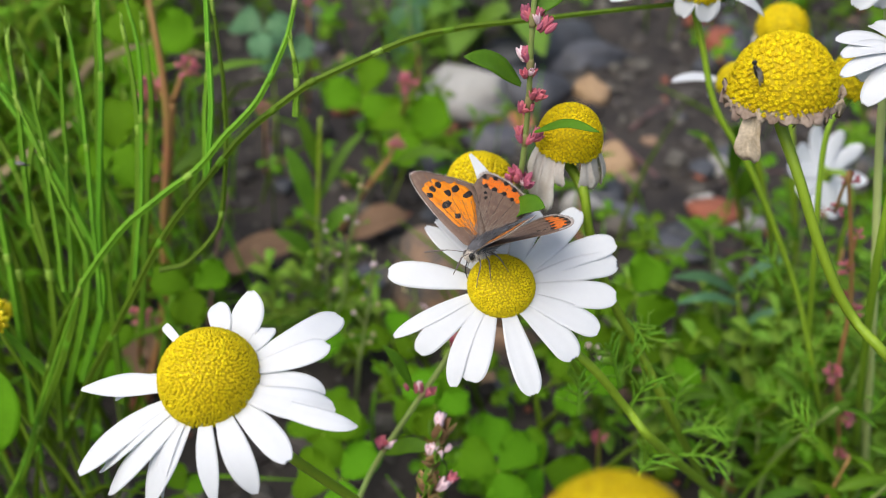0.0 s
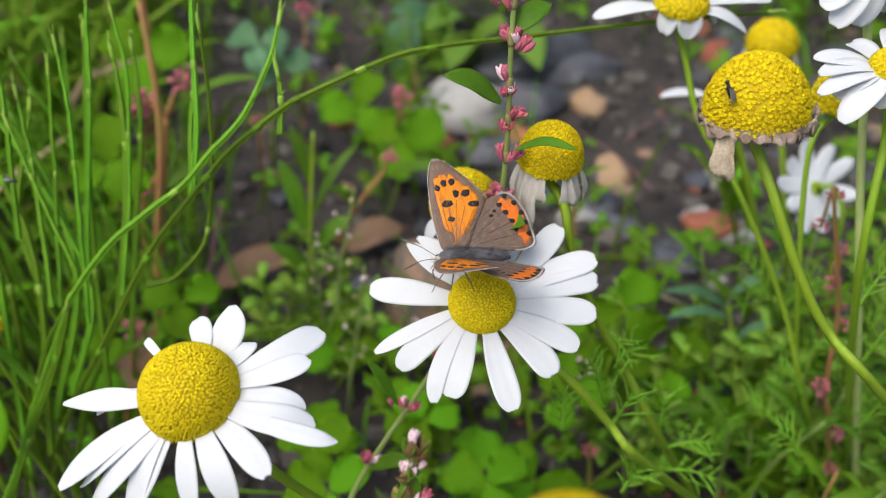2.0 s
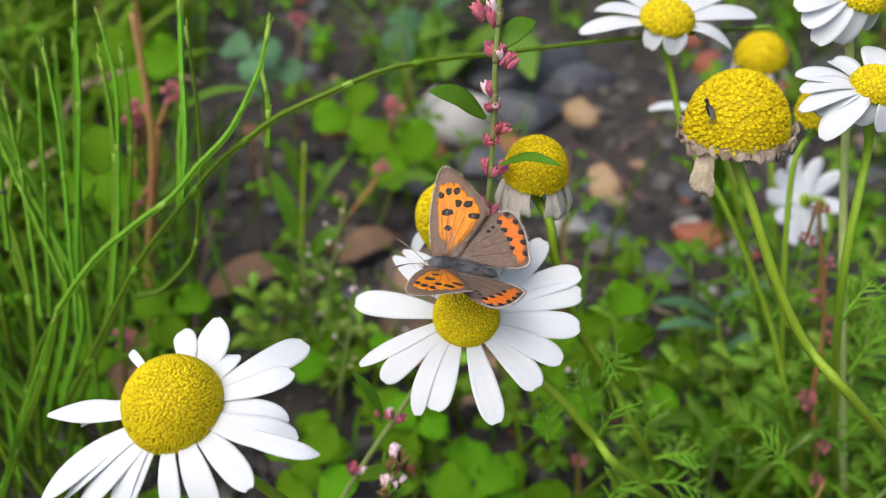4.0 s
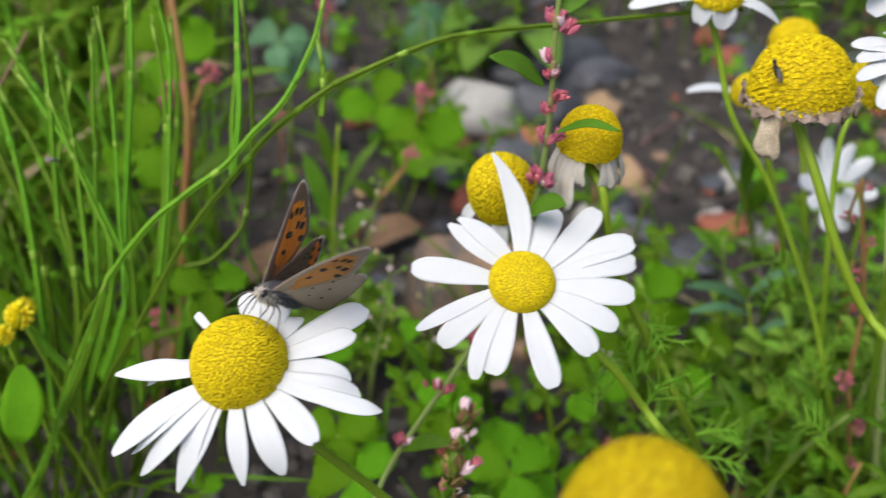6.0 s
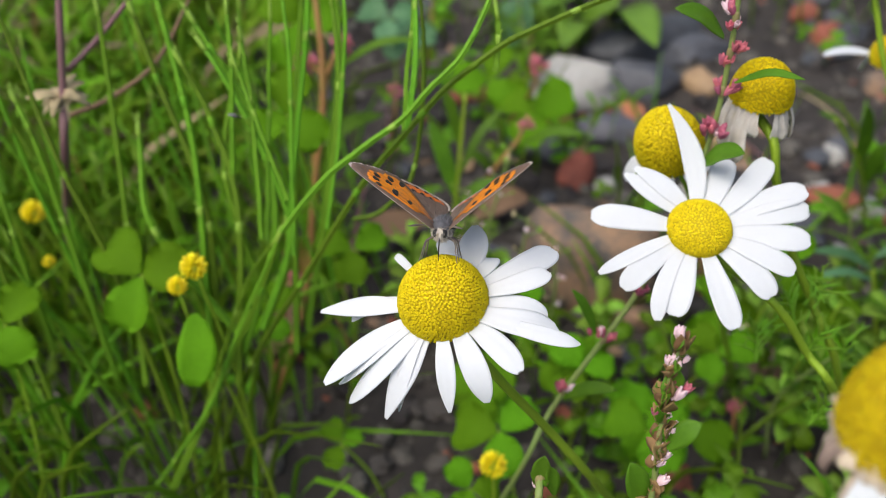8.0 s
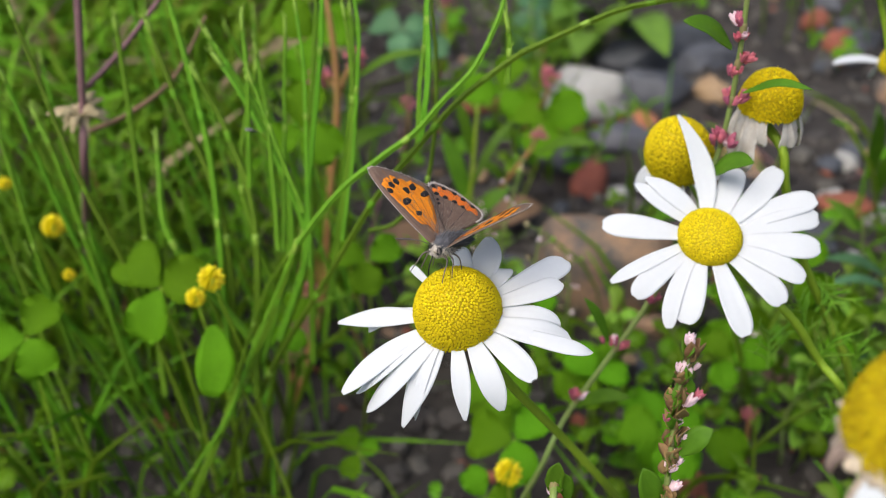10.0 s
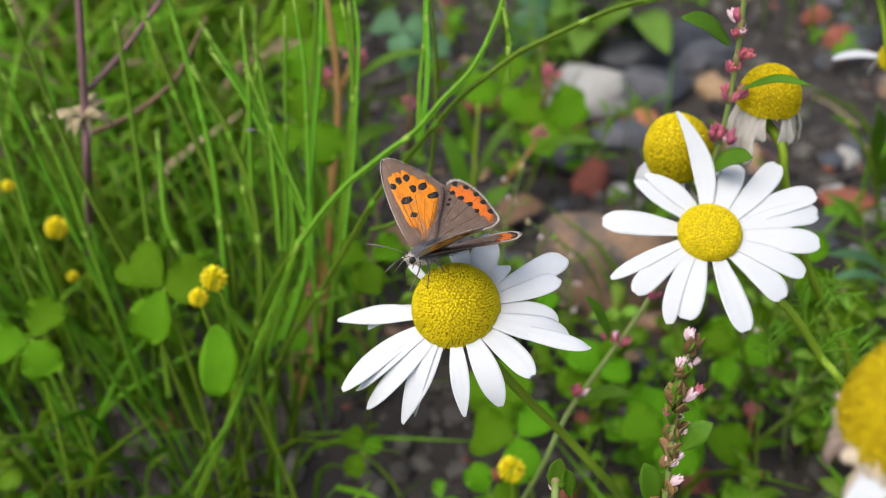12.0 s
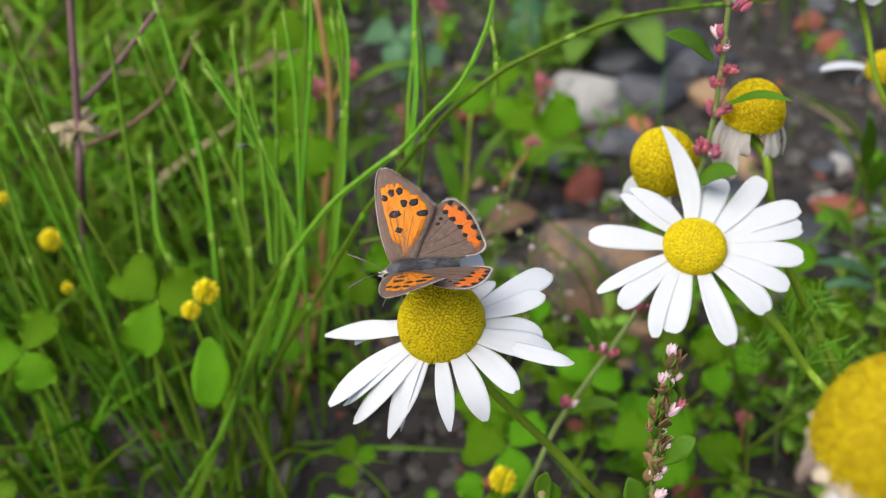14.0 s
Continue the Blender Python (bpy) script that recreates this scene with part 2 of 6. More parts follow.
def blob(centre, radii, rng, rough=0.2, rings=8, segs=10, turn=None, flat=0.0):
    """A closed, uneven, rounded lump."""
    ph = rng.uniform(0, 6.28, 6)
    verts, faces = [], []
    for i in range(rings + 1):
        th = math.pi * i / rings
        for k in range(segs):
            a = 2 * math.pi * k / segs
            d = np.array((math.sin(th) * math.cos(a), math.sin(th) * math.sin(a), math.cos(th)))
            w = 1 + rough * (math.sin(2.1 * d[0] * 2 + ph[0]) * math.sin(2.6 * d[1] * 2 + ph[1]) + 0.6 * math.sin(5 * d[2] + 4 * d[0] + ph[2]) * math.sin(5 * d[1] + ph[3]))
            s = np.sign(d) * np.abs(d) ** (1 - flat)
            verts.append(s * w * np.asarray(radii))
    verts = np.array(verts)
    if turn is not None:
        verts = verts @ np.array(turn).T
    verts = verts + np.asarray(centre)
    for i in range(rings):
        for k in range(segs):
            k2 = (k + 1) % segs
            faces.append((i * segs + k, (i + 1) * segs + k, (i + 1) * segs + k2, i * segs + k2))
    return verts, faces


def turn_z(a):
    return np.array(((math.cos(a), -math.sin(a), 0), (math.sin(a), math.cos(a), 0), (0, 0, 1)))


def frame_of(n):
    """Right, up-slope and normal directions of a flower that faces along n."""
    n = unit(n)
    u = unit(np.array((1.0, 0, 0)) - n[0] * n)
    return u, np.cross(n, u), n


def axes_pose(c, n):
    u, v, w = frame_of(n)
    m = Matrix(((u[0], v[0], w[0], c[0]), (u[1], v[1], w[1], c[1]), (u[2], v[2], w[2], c[2]), (0, 0, 0, 1)))
    return m


def blade_sheet(line, widths, normal, thick=0.00012, cup=0.0, cols=5, notch=0.0, wave=None):
    """A thin leaf or petal along a line: widths spread along it, a shallow groove across it, and a real thickness."""
    n = len(line)
    wid = np.asarray(widths, float) if len(widths) == n else np.interp(np.linspace(0, 1, n), np.linspace(0, 1, len(widths)), widths)
    tan = np.gradient(line, axis=0)
    tan /= np.linalg.norm(tan, axis=1)[:, None] + 1e-12
    top, bot = [], []
    for i in range(n):
        side = unit(np.cross(normal if np.ndim(normal) == 1 else normal[i], tan[i]))
        up = np.cross(tan[i], side)
        for k in range(cols):
            x = 2 * k / (cols - 1) - 1
            z = cup * wid[i] * (x * x)
            if wave:
                z += wave[0] * math.sin(wave[1] * x + wave[2]) * wid[i]
            back = notch * (0.5 - 0.5 * math.cos(math.pi * 3 * (x + 1))) if i == n - 1 else 0
            p = line[i] + side * x * wid[i] + up * z - tan[i] * back
            top.append(p)
            bot.append(p - up * thick)
    verts = top + bot
    o = n * cols
    faces = []
    for i in range(n - 1):
        for k in range(cols - 1):
            a = i * cols + k
            faces.append((a, a + 1, a + cols + 1, a + cols))
            faces.append((o + a + 1, o + a, o + a + cols, o + a + cols + 1))
        a, b = i * cols, i * cols + cols - 1
        faces.append((a, a + cols, o + a + cols, o + a))
        faces.append((b + cols, b, o + b, o + b + cols))
    for k in range(cols - 1):
        a = (n - 1) * cols + k
        faces.append((a, a + 1, o + a + 1, o + a))
    return verts, faces


# ---------------------------------------------------------------- daisies
MM = 0.001


def petal_soup(length, tip, width, rise, twist, start, rng, point=0.5):
    """A white ray petal along +x from the rim at start, in millimetres."""
    n = 15
    s = 1 - (1 - np.linspace(0, 1, n)) ** 1.45
    x = start + (length - start) * s
    z = rise * 3.2 * s * (1 - s) + tip * s ** 1.7 - rng.uniform(0.0, 0.9) * np.maximum(0, s - 0.75) * 4 * max(0.0, point - 0.5)
    y = rng.uniform(-0.25, 0.25) * s * s
    line = np.stack([x, y, z], 1) * MM
    w = width * 0.5 * MM
    peak = rng.uniform(0.52, 0.66)
    bend = rng.uniform(-0.3, 0.3)
    y = y + 0.9 * bend * s * s
    line[:, 1] = y * MM
    shape = [0.4 + 0.6 * math.sin(min(1, q / peak) * math.pi / 2) if q < peak else max(0.035, (1 - ((q - peak) / (1 - peak)) ** 2.4)) ** point for q in s]
    tw = np.radians(twist + rng.uniform(-16, 16)) * s
    run = np.gradient(line, axis=0)
    flat_n = np.stack([-run[:, 2], 0 * s, run[:, 0]], 1)
    flat_n /= np.linalg.norm(flat_n, axis=1)[:, None]
    normal = flat_n * np.cos(tw)[:, None] + np.array((0, -1.0, 0)) * np.sin(tw)[:, None]
    sp = Soup()
    v, f = blade_sheet(line, [w * k for k in shape], normal, thick=0.00016, cup=rng.uniform(0.04, 0.2), cols=7, notch=0.0005 * rng.uniform(0.0, 1.2), wave=(rng.uniform(0.02, 0.06), rng.uniform(5.0, 7.5), rng.uniform(1.0, 2.2)))
    return sp.add(v, f)


def ray_petal(a0, r1, a1, r2, a2, tip, width, taper, root, rng):
    """A white ray petal in its flower's space: from the rim at angle a0, by the middle (radius, angle), to the tip, in millimetres.
    taper: small for a blunt round end, near 1 for a pointed one."""
    at = [np.array((r * math.cos(radians(a)), r * math.sin(radians(a)))) for r, a in ((root, a0), (r1, a1), (r2, a2))]
    n = 19
    s = 1 - (1 - np.linspace(0, 1, n)) ** 1.5
    mid = 2 * at[1] - 0.5 * (at[0] + at[2])
    xy = ((1 - s) ** 2)[:, None] * at[0] + (2 * s * (1 - s))[:, None] * mid + (s ** 2)[:, None] * at[2]
    z = 2.9 * s * (1 - s) + tip * s ** 1.7
    line = np.column_stack([xy, z]) * MM
    peak = 0.66 - 0.16 * taper + rng.uniform(-0.04, 0.04)
    power = 4.4 - 2.5 * taper
    end = 0.30 - 0.16 * taper
    shape = []
    for q in s:
        if q < peak:
            shape.append(0.5 + 0.5 * math.sin(q / peak * math.pi / 2) ** 1.2)
        else:
            shape.append(end + (1 - end) * (1 - ((q - peak) / (1 - peak)) ** power) ** (0.55 + 0.4 * taper))
    run = np.gradient(line, axis=0)
    side = np.stack([run[:, 1], -run[:, 0], 0 * s], 1)
    side /= np.linalg.norm(side, axis=1)[:, None]
    face = np.cross(side, run)
    face /= np.linalg.norm(face, axis=1)[:, None]
    face *= np.sign(face[:, 2:3] + 1e-9)
    tw = np.radians(rng.uniform(-14, 14)) * s
    normal = face * np.cos(tw)[:, None] + side * np.sin(tw)[:, None]
    v, f = blade_sheet(line, [width * 0.5 * MM * k for k in shape], normal, thick=0.00016, cup=rng.uniform(-0.04, 0.10), cols=9, notch=0.0004 * rng.uniform(0.2, 1.3), wave=(rng.uniform(0.008, 0.022), rng.uniform(5.0, 7.5), rng.uniform(1.0, 2.2)))
    return Soup().add(v, f)


def dome_point(a, q, r, h, sharp):
    """A point of the disc's dome: q 0 at the crown, 1 at the rim."""
    th = q * math.pi / 2 * 1.06
    rr = math.sin(min(th, 1.75)) ** sharp
    return np.array((r * rr * math.cos(a), r * rr * math.sin(a), h * math.cos(th)))


def dome(r, h, sharp):
    sp = Soup()
    verts, faces, seg, rings = [], [], 24, 10
    for i in range(rings + 1):
        for k in range(seg):
            verts.append(dome_point(2 * math.pi * k / seg, max(i / rings, 0.002), r * 0.962, h * 0.962, sharp))
    for i in range(rings):
        for k in range(seg):
            k2 = (k + 1) % seg
            faces.append((i * seg + k, (i + 1) * seg + k, (i + 1) * seg + k2, i * seg + k2))
    faces.append(tuple(rings * seg + k for k in range(seg - 1, -1, -1)))
    return sp.add(verts, faces)


def florets(r, h, sharp, count, rng, open_from=0.35, size=1.0):
    """Disc florets in a loosened spiral: closed buds at the crown, open cups with uneven lobes towards the rim."""
    sp = Soup()
    s0 = math.sqrt(math.pi * r * (r + h) * 0.9 / count) * 0.575 * size
    k5, k10 = np.arange(5) * 2 * math.pi / 5, np.arange(10) * math.pi / 5
    wall = [(j * 10 + k, j * 10 + (k + 1) % 10, (j + 1) * 10 + (k + 1) % 10, (j + 1) * 10 + k) for j in range(2) for k in range(10)] + [(20 + k, 20 + (k + 1) % 10, 30) for k in range(10)]
    knob = [(j * 5 + k, j * 5 + (k + 1) % 5, (j + 1) * 5 + (k + 1) % 5, (j + 1) * 5 + k) for j in range(2) for k in range(5)] + [(10 + k, 10 + (k + 1) % 5, 15) for k in range(5)]
    lobe = np.arange(10) % 2 == 0
    for i in range(count):
        q = min(0.999, max(0.005, math.acos(1 - (i + 0.5) / count) / (math.pi / 2) + rng.normal(0, 0.22) * s0 / r))
        a = i * 2.399963 + rng.normal(0, 0.26) * s0 / (r * max(q, 0.1))
        p = dome_point(a, q, r, h, sharp)
        d1 = dome_point(a, min(q + 0.01, 1), r, h, sharp) - dome_point(a, max(q - 0.01, 0.001), r, h, sharp)
        n = unit(np.cross(d1, (-math.sin(a), math.cos(a), 0)))
        if n @ np.array((p[0], p[1], p[2] + 1e-5)) < 0:
            n = -n
        n = unit(n + rng.uniform(-0.16, 0.16, 3))
        u = unit(np.cross(n, (0.31, 0.2, 0.93) if abs(n[2]) < 0.9 else (1, 0, 0)))
        v = np.cross(n, u)
        s = s0 * rng.uniform(0.82, 1.14)
        if q > open_from + rng.uniform(-0.14, 0.14):
            b = k10 + rng.uniform(0, 6)
            rings = [(np.full(10, 0.66), np.full(10, -0.9)), (np.where(lobe, rng.uniform(0.86, 1.2, 10), 0.7), np.where(lobe, rng.uniform(0.25, 0.75, 10), 0.12)), (np.full(10, 0.36), np.full(10, -0.02))]
            low, faces = -0.95, wall
        else:
            b = k5 + rng.uniform(0, 6)
            rings = [(np.full(5, 1.0), np.full(5, -0.9)), (rng.uniform(0.78, 1.06, 5), rng.uniform(0.0, 0.26, 5)), (rng.uniform(0.34, 0.62, 5), rng.uniform(0.3, 0.6, 5))]
            low, faces = rng.uniform(0.3, 0.62), knob
        ring = np.cos(b)[:, None] * u + np.sin(b)[:, None] * v
        vs = [p + s * (rr[:, None] * ring + zz[:, None] * n) for rr, zz in rings] + [(p + n * s * low)[None]]
        sp.add(np.concatenate(vs), faces)
    return sp


def daisy(centre, facing, disc_r, disc_h, petals, stem, label, seed, sharp=0.8, count=420, open_from=0.35, stem_r=0.0011, name="daisy", withered=(), group="mayweed daisies", point=0.5, dry=None, stem_mat=None, disc_mat=None):
    """A flower head on its stem. petals: angle, length, tip height, width, rise, twist. withered: angle, length, hang of dried petals."""
    rng = np.random.default_rng(seed)
    root = new(name)
    root.matrix_basis = axes_pose(centre, facing)
    tagged(root, label, "flower", group)
    r, h = disc_r * MM, disc_h * MM
    core = obj("disc", dome(r, h, sharp), M_DISC_CORE, root)
    obj("floret_spiral", florets(r, h, sharp, count, rng, open_from), disc_mat or (M_DISC_OLD if dry or withered else M_DISC), core, "spiral of small yellow tube florets")
    for row in [q for q in petals if len(q) == 8]:
        ob = obj("petal", ray_petal(*row, disc_r * 0.75, rng), M_PETAL, root)
        ob.location = (0, 0, rng.uniform(-0.0006, 0.0))
    for i, (ang, length, tip, width, rise, twist) in enumerate([q for q in petals if len(q) == 6]):
        sp = petal_soup(length, tip, width, rise, twist, disc_r * 0.72, rng, point * rng.uniform(0.6, 1.15))
        ob = obj("petal", sp, M_PETAL, root)
        ob.matrix_basis = Matrix.Translation((0, 0, rng.uniform(-0.0007, 0.0))) @ Matrix.Rotation(radians(ang), 4, "Z")
    for ang, length, hang in withered:
        s = np.linspace(0, 1, 9)
        long_one = hang > 5
        curl = rng.uniform(-0.9, 0.9) * (0.35 if long_one else 1.0)
        hang = hang * rng.uniform(0.85, 1.15)
        x = disc_r * rng.uniform(0.84, 0.93) + rng.uniform(0.7, 1.4) * np.sin(s * 2.4) + 0.8 * rng.uniform(-1, 1) * s
        z = -0.4 - hang * s
        y = curl * np.sin(s * 4) + 0.3 * s
        line = np.stack([x, y, z], 1) * MM
        w = length * 0.5 * MM
        nrm = np.stack([np.cos(curl * s * 2), np.sin(curl * s * 2), 0.25 + 0 * s], 1)
        v, f = blade_sheet(line, [w * k for k in ((0.55, 0.6, 0.75, 0.8, 1.0, 1.05, 0.45) if long_one else (0.6, 0.8, 1, 0.9, 0.75, 0.8, 0.5))], nrm, cup=rng.uniform(-0.15, 0.3) if long_one else 0.35 * rng.uniform(0.4, 1.6), cols=7, wave=(0.15, rng.uniform(3, 6), rng.uniform(0, 6)))
        ob = obj("withered_petal", Soup().add(v, f), dry or M_DRY, root, "dried curled petal")
        ob.matrix_basis = Matrix.Rotation(radians(ang), 4, "Z")
    if dry:
        ring, seg, rows = Soup(), 90, 5
        verts, faces = [], []
        ph = rng.uniform(0, 6.28, 4)
        for layer in (0, 1):
            for j in range(rows):
                q = j / (rows - 1)
                for k in range(seg):
                    a = 2 * math.pi * k / seg
                    ragged = 0.55 + 0.3 * math.sin(5 * a + ph[0]) + 0.25 * math.sin(11 * a + ph[1]) + 0.2 * math.sin(23 * a + ph[2]) + rng.uniform(-0.08, 0.08)
                    rr = disc_r * 0.93 + (0.35 + 0.9 * max(0.2, ragged)) * q + 0.28 * q * math.sin(17 * a + ph[3])
                    zz = 0.35 - 1.7 * q - 0.5 * q * max(0.0, ragged) + 0.25 * q * math.sin(29 * a) - 0.16 * layer
                    verts.append((rr * math.cos(a) * MM, rr * math.sin(a) * MM, zz * MM))
        o = rows * seg
        for j in range(rows - 1):
            for k in range(seg):
                k2 = (k + 1) % seg
                a0, a1, b0, b1 = j * seg + k, j * seg + k2, (j + 1) * seg + k, (j + 1) * seg + k2
                faces += [(a0, b0, b1, a1), (o + a1, o + b1, o + b0, o + a0)]
        for k in range(seg):
            k2 = (k + 1) % seg
            b0, b1 = (rows - 1) * seg + k, (rows - 1) * seg + k2
            faces.append((b0, o + b0, o + b1, b1))
        obj("withered_frill", ring.add(verts, faces), dry, root, "crumpled brown rim of shrivelled petals")
    # green bracts under the head, overlapping in a ring
    q = np.linspace(0, 1, 5)
    line = np.stack([r * (0.35 + 0.62 * q), 0 * q, -0.0012 * (1 - q) ** 2 * 1.6 - 0.0006], 1)
    v, f = blade_sheet(line, [r * 0.16, r * 0.2, r * 0.2, r * 0.12], np.array((-1.0, 0.0, -2.0)), cols=3)
    bract = obj("bract", Soup().add(v, f), M_STEM, root)
    for k in range(1, 14):
        twin = new("bract", bract.data)
        twin.parent = root
        twin.matrix_basis = Matrix.Rotation(2 * math.pi * k / 14, 4, "Z")
    if stem:
        inv = root.matrix_basis.inverted()
        pts = [inv @ Vector(p) for p in [centre] + list(stem)]
        pts[0] = Vector((0, 0, -0.0008))
        pts.insert(1, Vector((0, 0, -0.004)))
        obj("stem", Soup().add(*tube(pts, [stem_r * 1.35, stem_r, stem_r, stem_r * 1.15], n=30, sides=8, ridge=0.12)), stem_mat or M_STEM, root)
    return root


D1 = (-0.0356, 0.1004, 0.1500)
d1 = daisy(D1, (-0.16, -0.3, 1.0), 7.6, 7.7,
           [(132, 11.3, 132, 13.5, 132, 0, 1.5, 0.9), (81, 9.5, 86, 12.5, 93, 1, 3.6, 0.5), (61, 10.7, 63, 15.1, 70, 2, 5.2, 0.95), (37, 9.6, 41, 11.7, 45, 0, 3.2, 0.4), (22, 14.9, 25, 21.6, 32, -3.5, 4.9, 0.35), (12, 13.7, 11, 18.3, 16, -0.5, 3.9, 0.5), (-3, 13.2, -5, 17.1, -9, -2.5, 3.2, 0.6), (-24, 13.8, -20, 19.1, -13, -3, 5.2, 0.5), (-28, 18.4, -23, 23.6, -19, -2.4, 3.1, 1.0), (-46, 12.6, -44, 18.5, -46, -1.0, 4.2, 0.55),
            (-66, 13.1, -66, 17.5, -67, -6, 4.3, 0.8), (-90, 12.2, -87, 17.3, -88, -6.5, 3.2, 1.0), (-117, 13.7, -118, 20.1, -122, -8, 4.5, 1.1), (-120, 14.0, -117, 17.6, -120, -9, 2.4, 0.5), (-126, 15.4, -133, 21.9, -142, -8, 3.9, 0.5), (-148, 14.7, -150, 24.0, -150, -4.2, 4.1, 0.8), (-140, 16.6, -144, 21.7, -154, -9, 2.4, 0.5), (-174, 13.5, 179, 22.8, 176, -3.4, 3.9, 1.1), (173, 11.8, 177, 17.2, 180, -4, 2.6, 0.6)],
           [(-0.0272, 0.1016, 0.132), (-0.0157, 0.1068, 0.1099), (-0.0036, 0.1133, 0.0845), (0.0187, 0.1598, 0.0)],
           "open white daisy with a tall domed yellow centre and drooping petals", 1, sharp=0.92, count=1600, open_from=0.36, stem_r=0.0010)
D2 = (0.0103, 0.1292, 0.143)
d2 = daisy(D2, (0.02, -0.42, 1.0), 6.0, 3.6,
           [(94, 14.0, 93, 23.4, 104, 8, 4.3, 1.1), (62, 11.3, 66, 17.1, 68, 0, 4.9, 0.4), (39, 13.5, 43, 21.5, 47, 0.5, 4.7, 0.3), (25, 14.8, 25, 22.9, 23, 0.6, 5.0, 0.3), (9, 14.2, 14, 21.8, 13, -0.3, 4.8, 0.3), (-7, 13.3, -7, 20.5, -5, 0, 5.2, 0.4), (-26, 12.5, -26, 18.8, -26, -0.6, 4.7, 0.4), (-46, 12.3, -45, 18.1, -47, -1, 5.2, 0.35),
            (-77, 12.9, -77, 20.2, -75, -1.5, 4.7, 0.35), (-113, 12.4, -109, 18.1, -108, -1.5, 4.9, 0.35), (-130, 13.4, -122, 19.9, -115, -2, 3.3, 0.45), (-148, 13.3, -142, 19.0, -140, -1, 4.4, 0.5), (-162, 13.1, -155, 21.0, -154, -0.8, 3.0, 0.6), (174, 13.1, 173, 20.3, 173, 0, 5.0, 0.45), (134, 11.6, 139, 17.9, 139, 0.5, 4.1, 1.0), (114, 11.1, 126, 17.3, 133, 1, 4.1, 1.0)],
           [(0.0259, 0.1254, 0.1282), (0.0357, 0.1266, 0.1133), (0.0447, 0.1268, 0.1004), (0.0926, 0.1816, 0.0)],
           "open white daisy with a flat yellow centre and one upright petal", 2, sharp=0.9, count=950, open_from=0.6, stem_r=0.00095)
# bare wilted heads
wilted = daisy((0.0514, 0.1298, 0.1824), (-0.04, 0.14, 1), 7.9, 9.0, [],
               [(0.0549, 0.1228, 0.1708), (0.0599, 0.1189, 0.1597), (0.0668, 0.1159, 0.1483), (0.082, 0.1138, 0.1313), (0.174, 0.1684, 0.0)],
               "spent daisy head, bare yellow dome with shrivelled petals below", 3, sharp=1.0, count=760, open_from=-0.2, stem_r=0.00085, dry=M_DRY_BROWN,
               withered=[(0, 3.4, 0.9), (24, 3.6, 1.2), (52, 3, 0.9), (80, 3, 1.3), (110, 3, 1.0), (140, 3, 1.2), (164, 3, 1.4), (186, 3.2, 1.0), (203, 2.6, 2.0), (214, 3.2, 1.4), (224, 4.4, 8.8), (239, 3.0, 1.2), (256, 2.4, 0.8), (268, 3.6, 1.2), (287, 2.6, 0.8), (299, 3.4, 1.0), (318, 2.4, 1.5), (331, 3.6, 1.9), (346, 2.6, 1.5)])
spent_a = daisy((0.0233, 0.1521, 0.1583), (0.05, -0.02, 1), 6.1, 7.2, [],
                [(0.026, 0.1465, 0.1512), (0.0278, 0.1446, 0.1425), (0.0335, 0.1433, 0.1268), (0.0413, 0.1435, 0.1112), (0.051, 0.1423, 0.0909), (0.0848, 0.1883, 0.0)],
                "spent daisy head with withered petals hanging round its stem", 4, sharp=0.82, count=1000, open_from=0.2, stem_r=0.0009,
                withered=[(186, 3.6, 8.5), (208, 4.4, 11.5), (232, 4.2, 11.5), (250, 3.0, 6), (300, 3.4, 7), (322, 4.2, 8.5), (344, 3.8, 8), (10, 3, 6), (60, 3, 6), (120, 3, 6)])
spent_b = daisy((0.0081, 0.1564, 0.1435), (-0.30, -0.45, 0.87), 7.1, 10.2, [(200, 11, -5, 3.4, 0.4, 0), (330, 10, -3, 3.2, 0.4, 10), (260, 10.5, -4, 3.4, 0.4, -8), (300, 10.5, -4, 3.4, 0.4, -8)],
                [(0.0148, 0.1581, 0.1294), (0.0221, 0.1587, 0.1091), (0.0561, 0.22, 0.0)],
                "spent daisy head leaning behind the open daisy", 5, sharp=0.85, count=1000, open_from=0.2, stem_r=0.0009)
near_head = daisy((0.0152, 0.0495, 0.1796), (0.06, 0.02, 1), 8.0, 10.4, [(226, 11.5, -8, 3.4, 0.3, 0), (300, 11, -8, 3.3, 0.3, 0)],
                  [(0.0175, 0.0490, 0.1720), (0.0304, 0.0527, 0.1336), (0.0766, 0.0891, 0.0)],
                  "ageing daisy head close by with a tall yellow dome", 6, sharp=0.82, count=1000, open_from=0.08, stem_r=0.0011, dry=M_DRY_BROWN, disc_mat=M_DISC_OLD_SHADED,
                  withered=[(140, 2.0, 4), (166, 2.2, 6.5), (190, 2.0, 5), (214, 2.2, 7), (262, 2.2, 5), (320, 2.2, 5)])
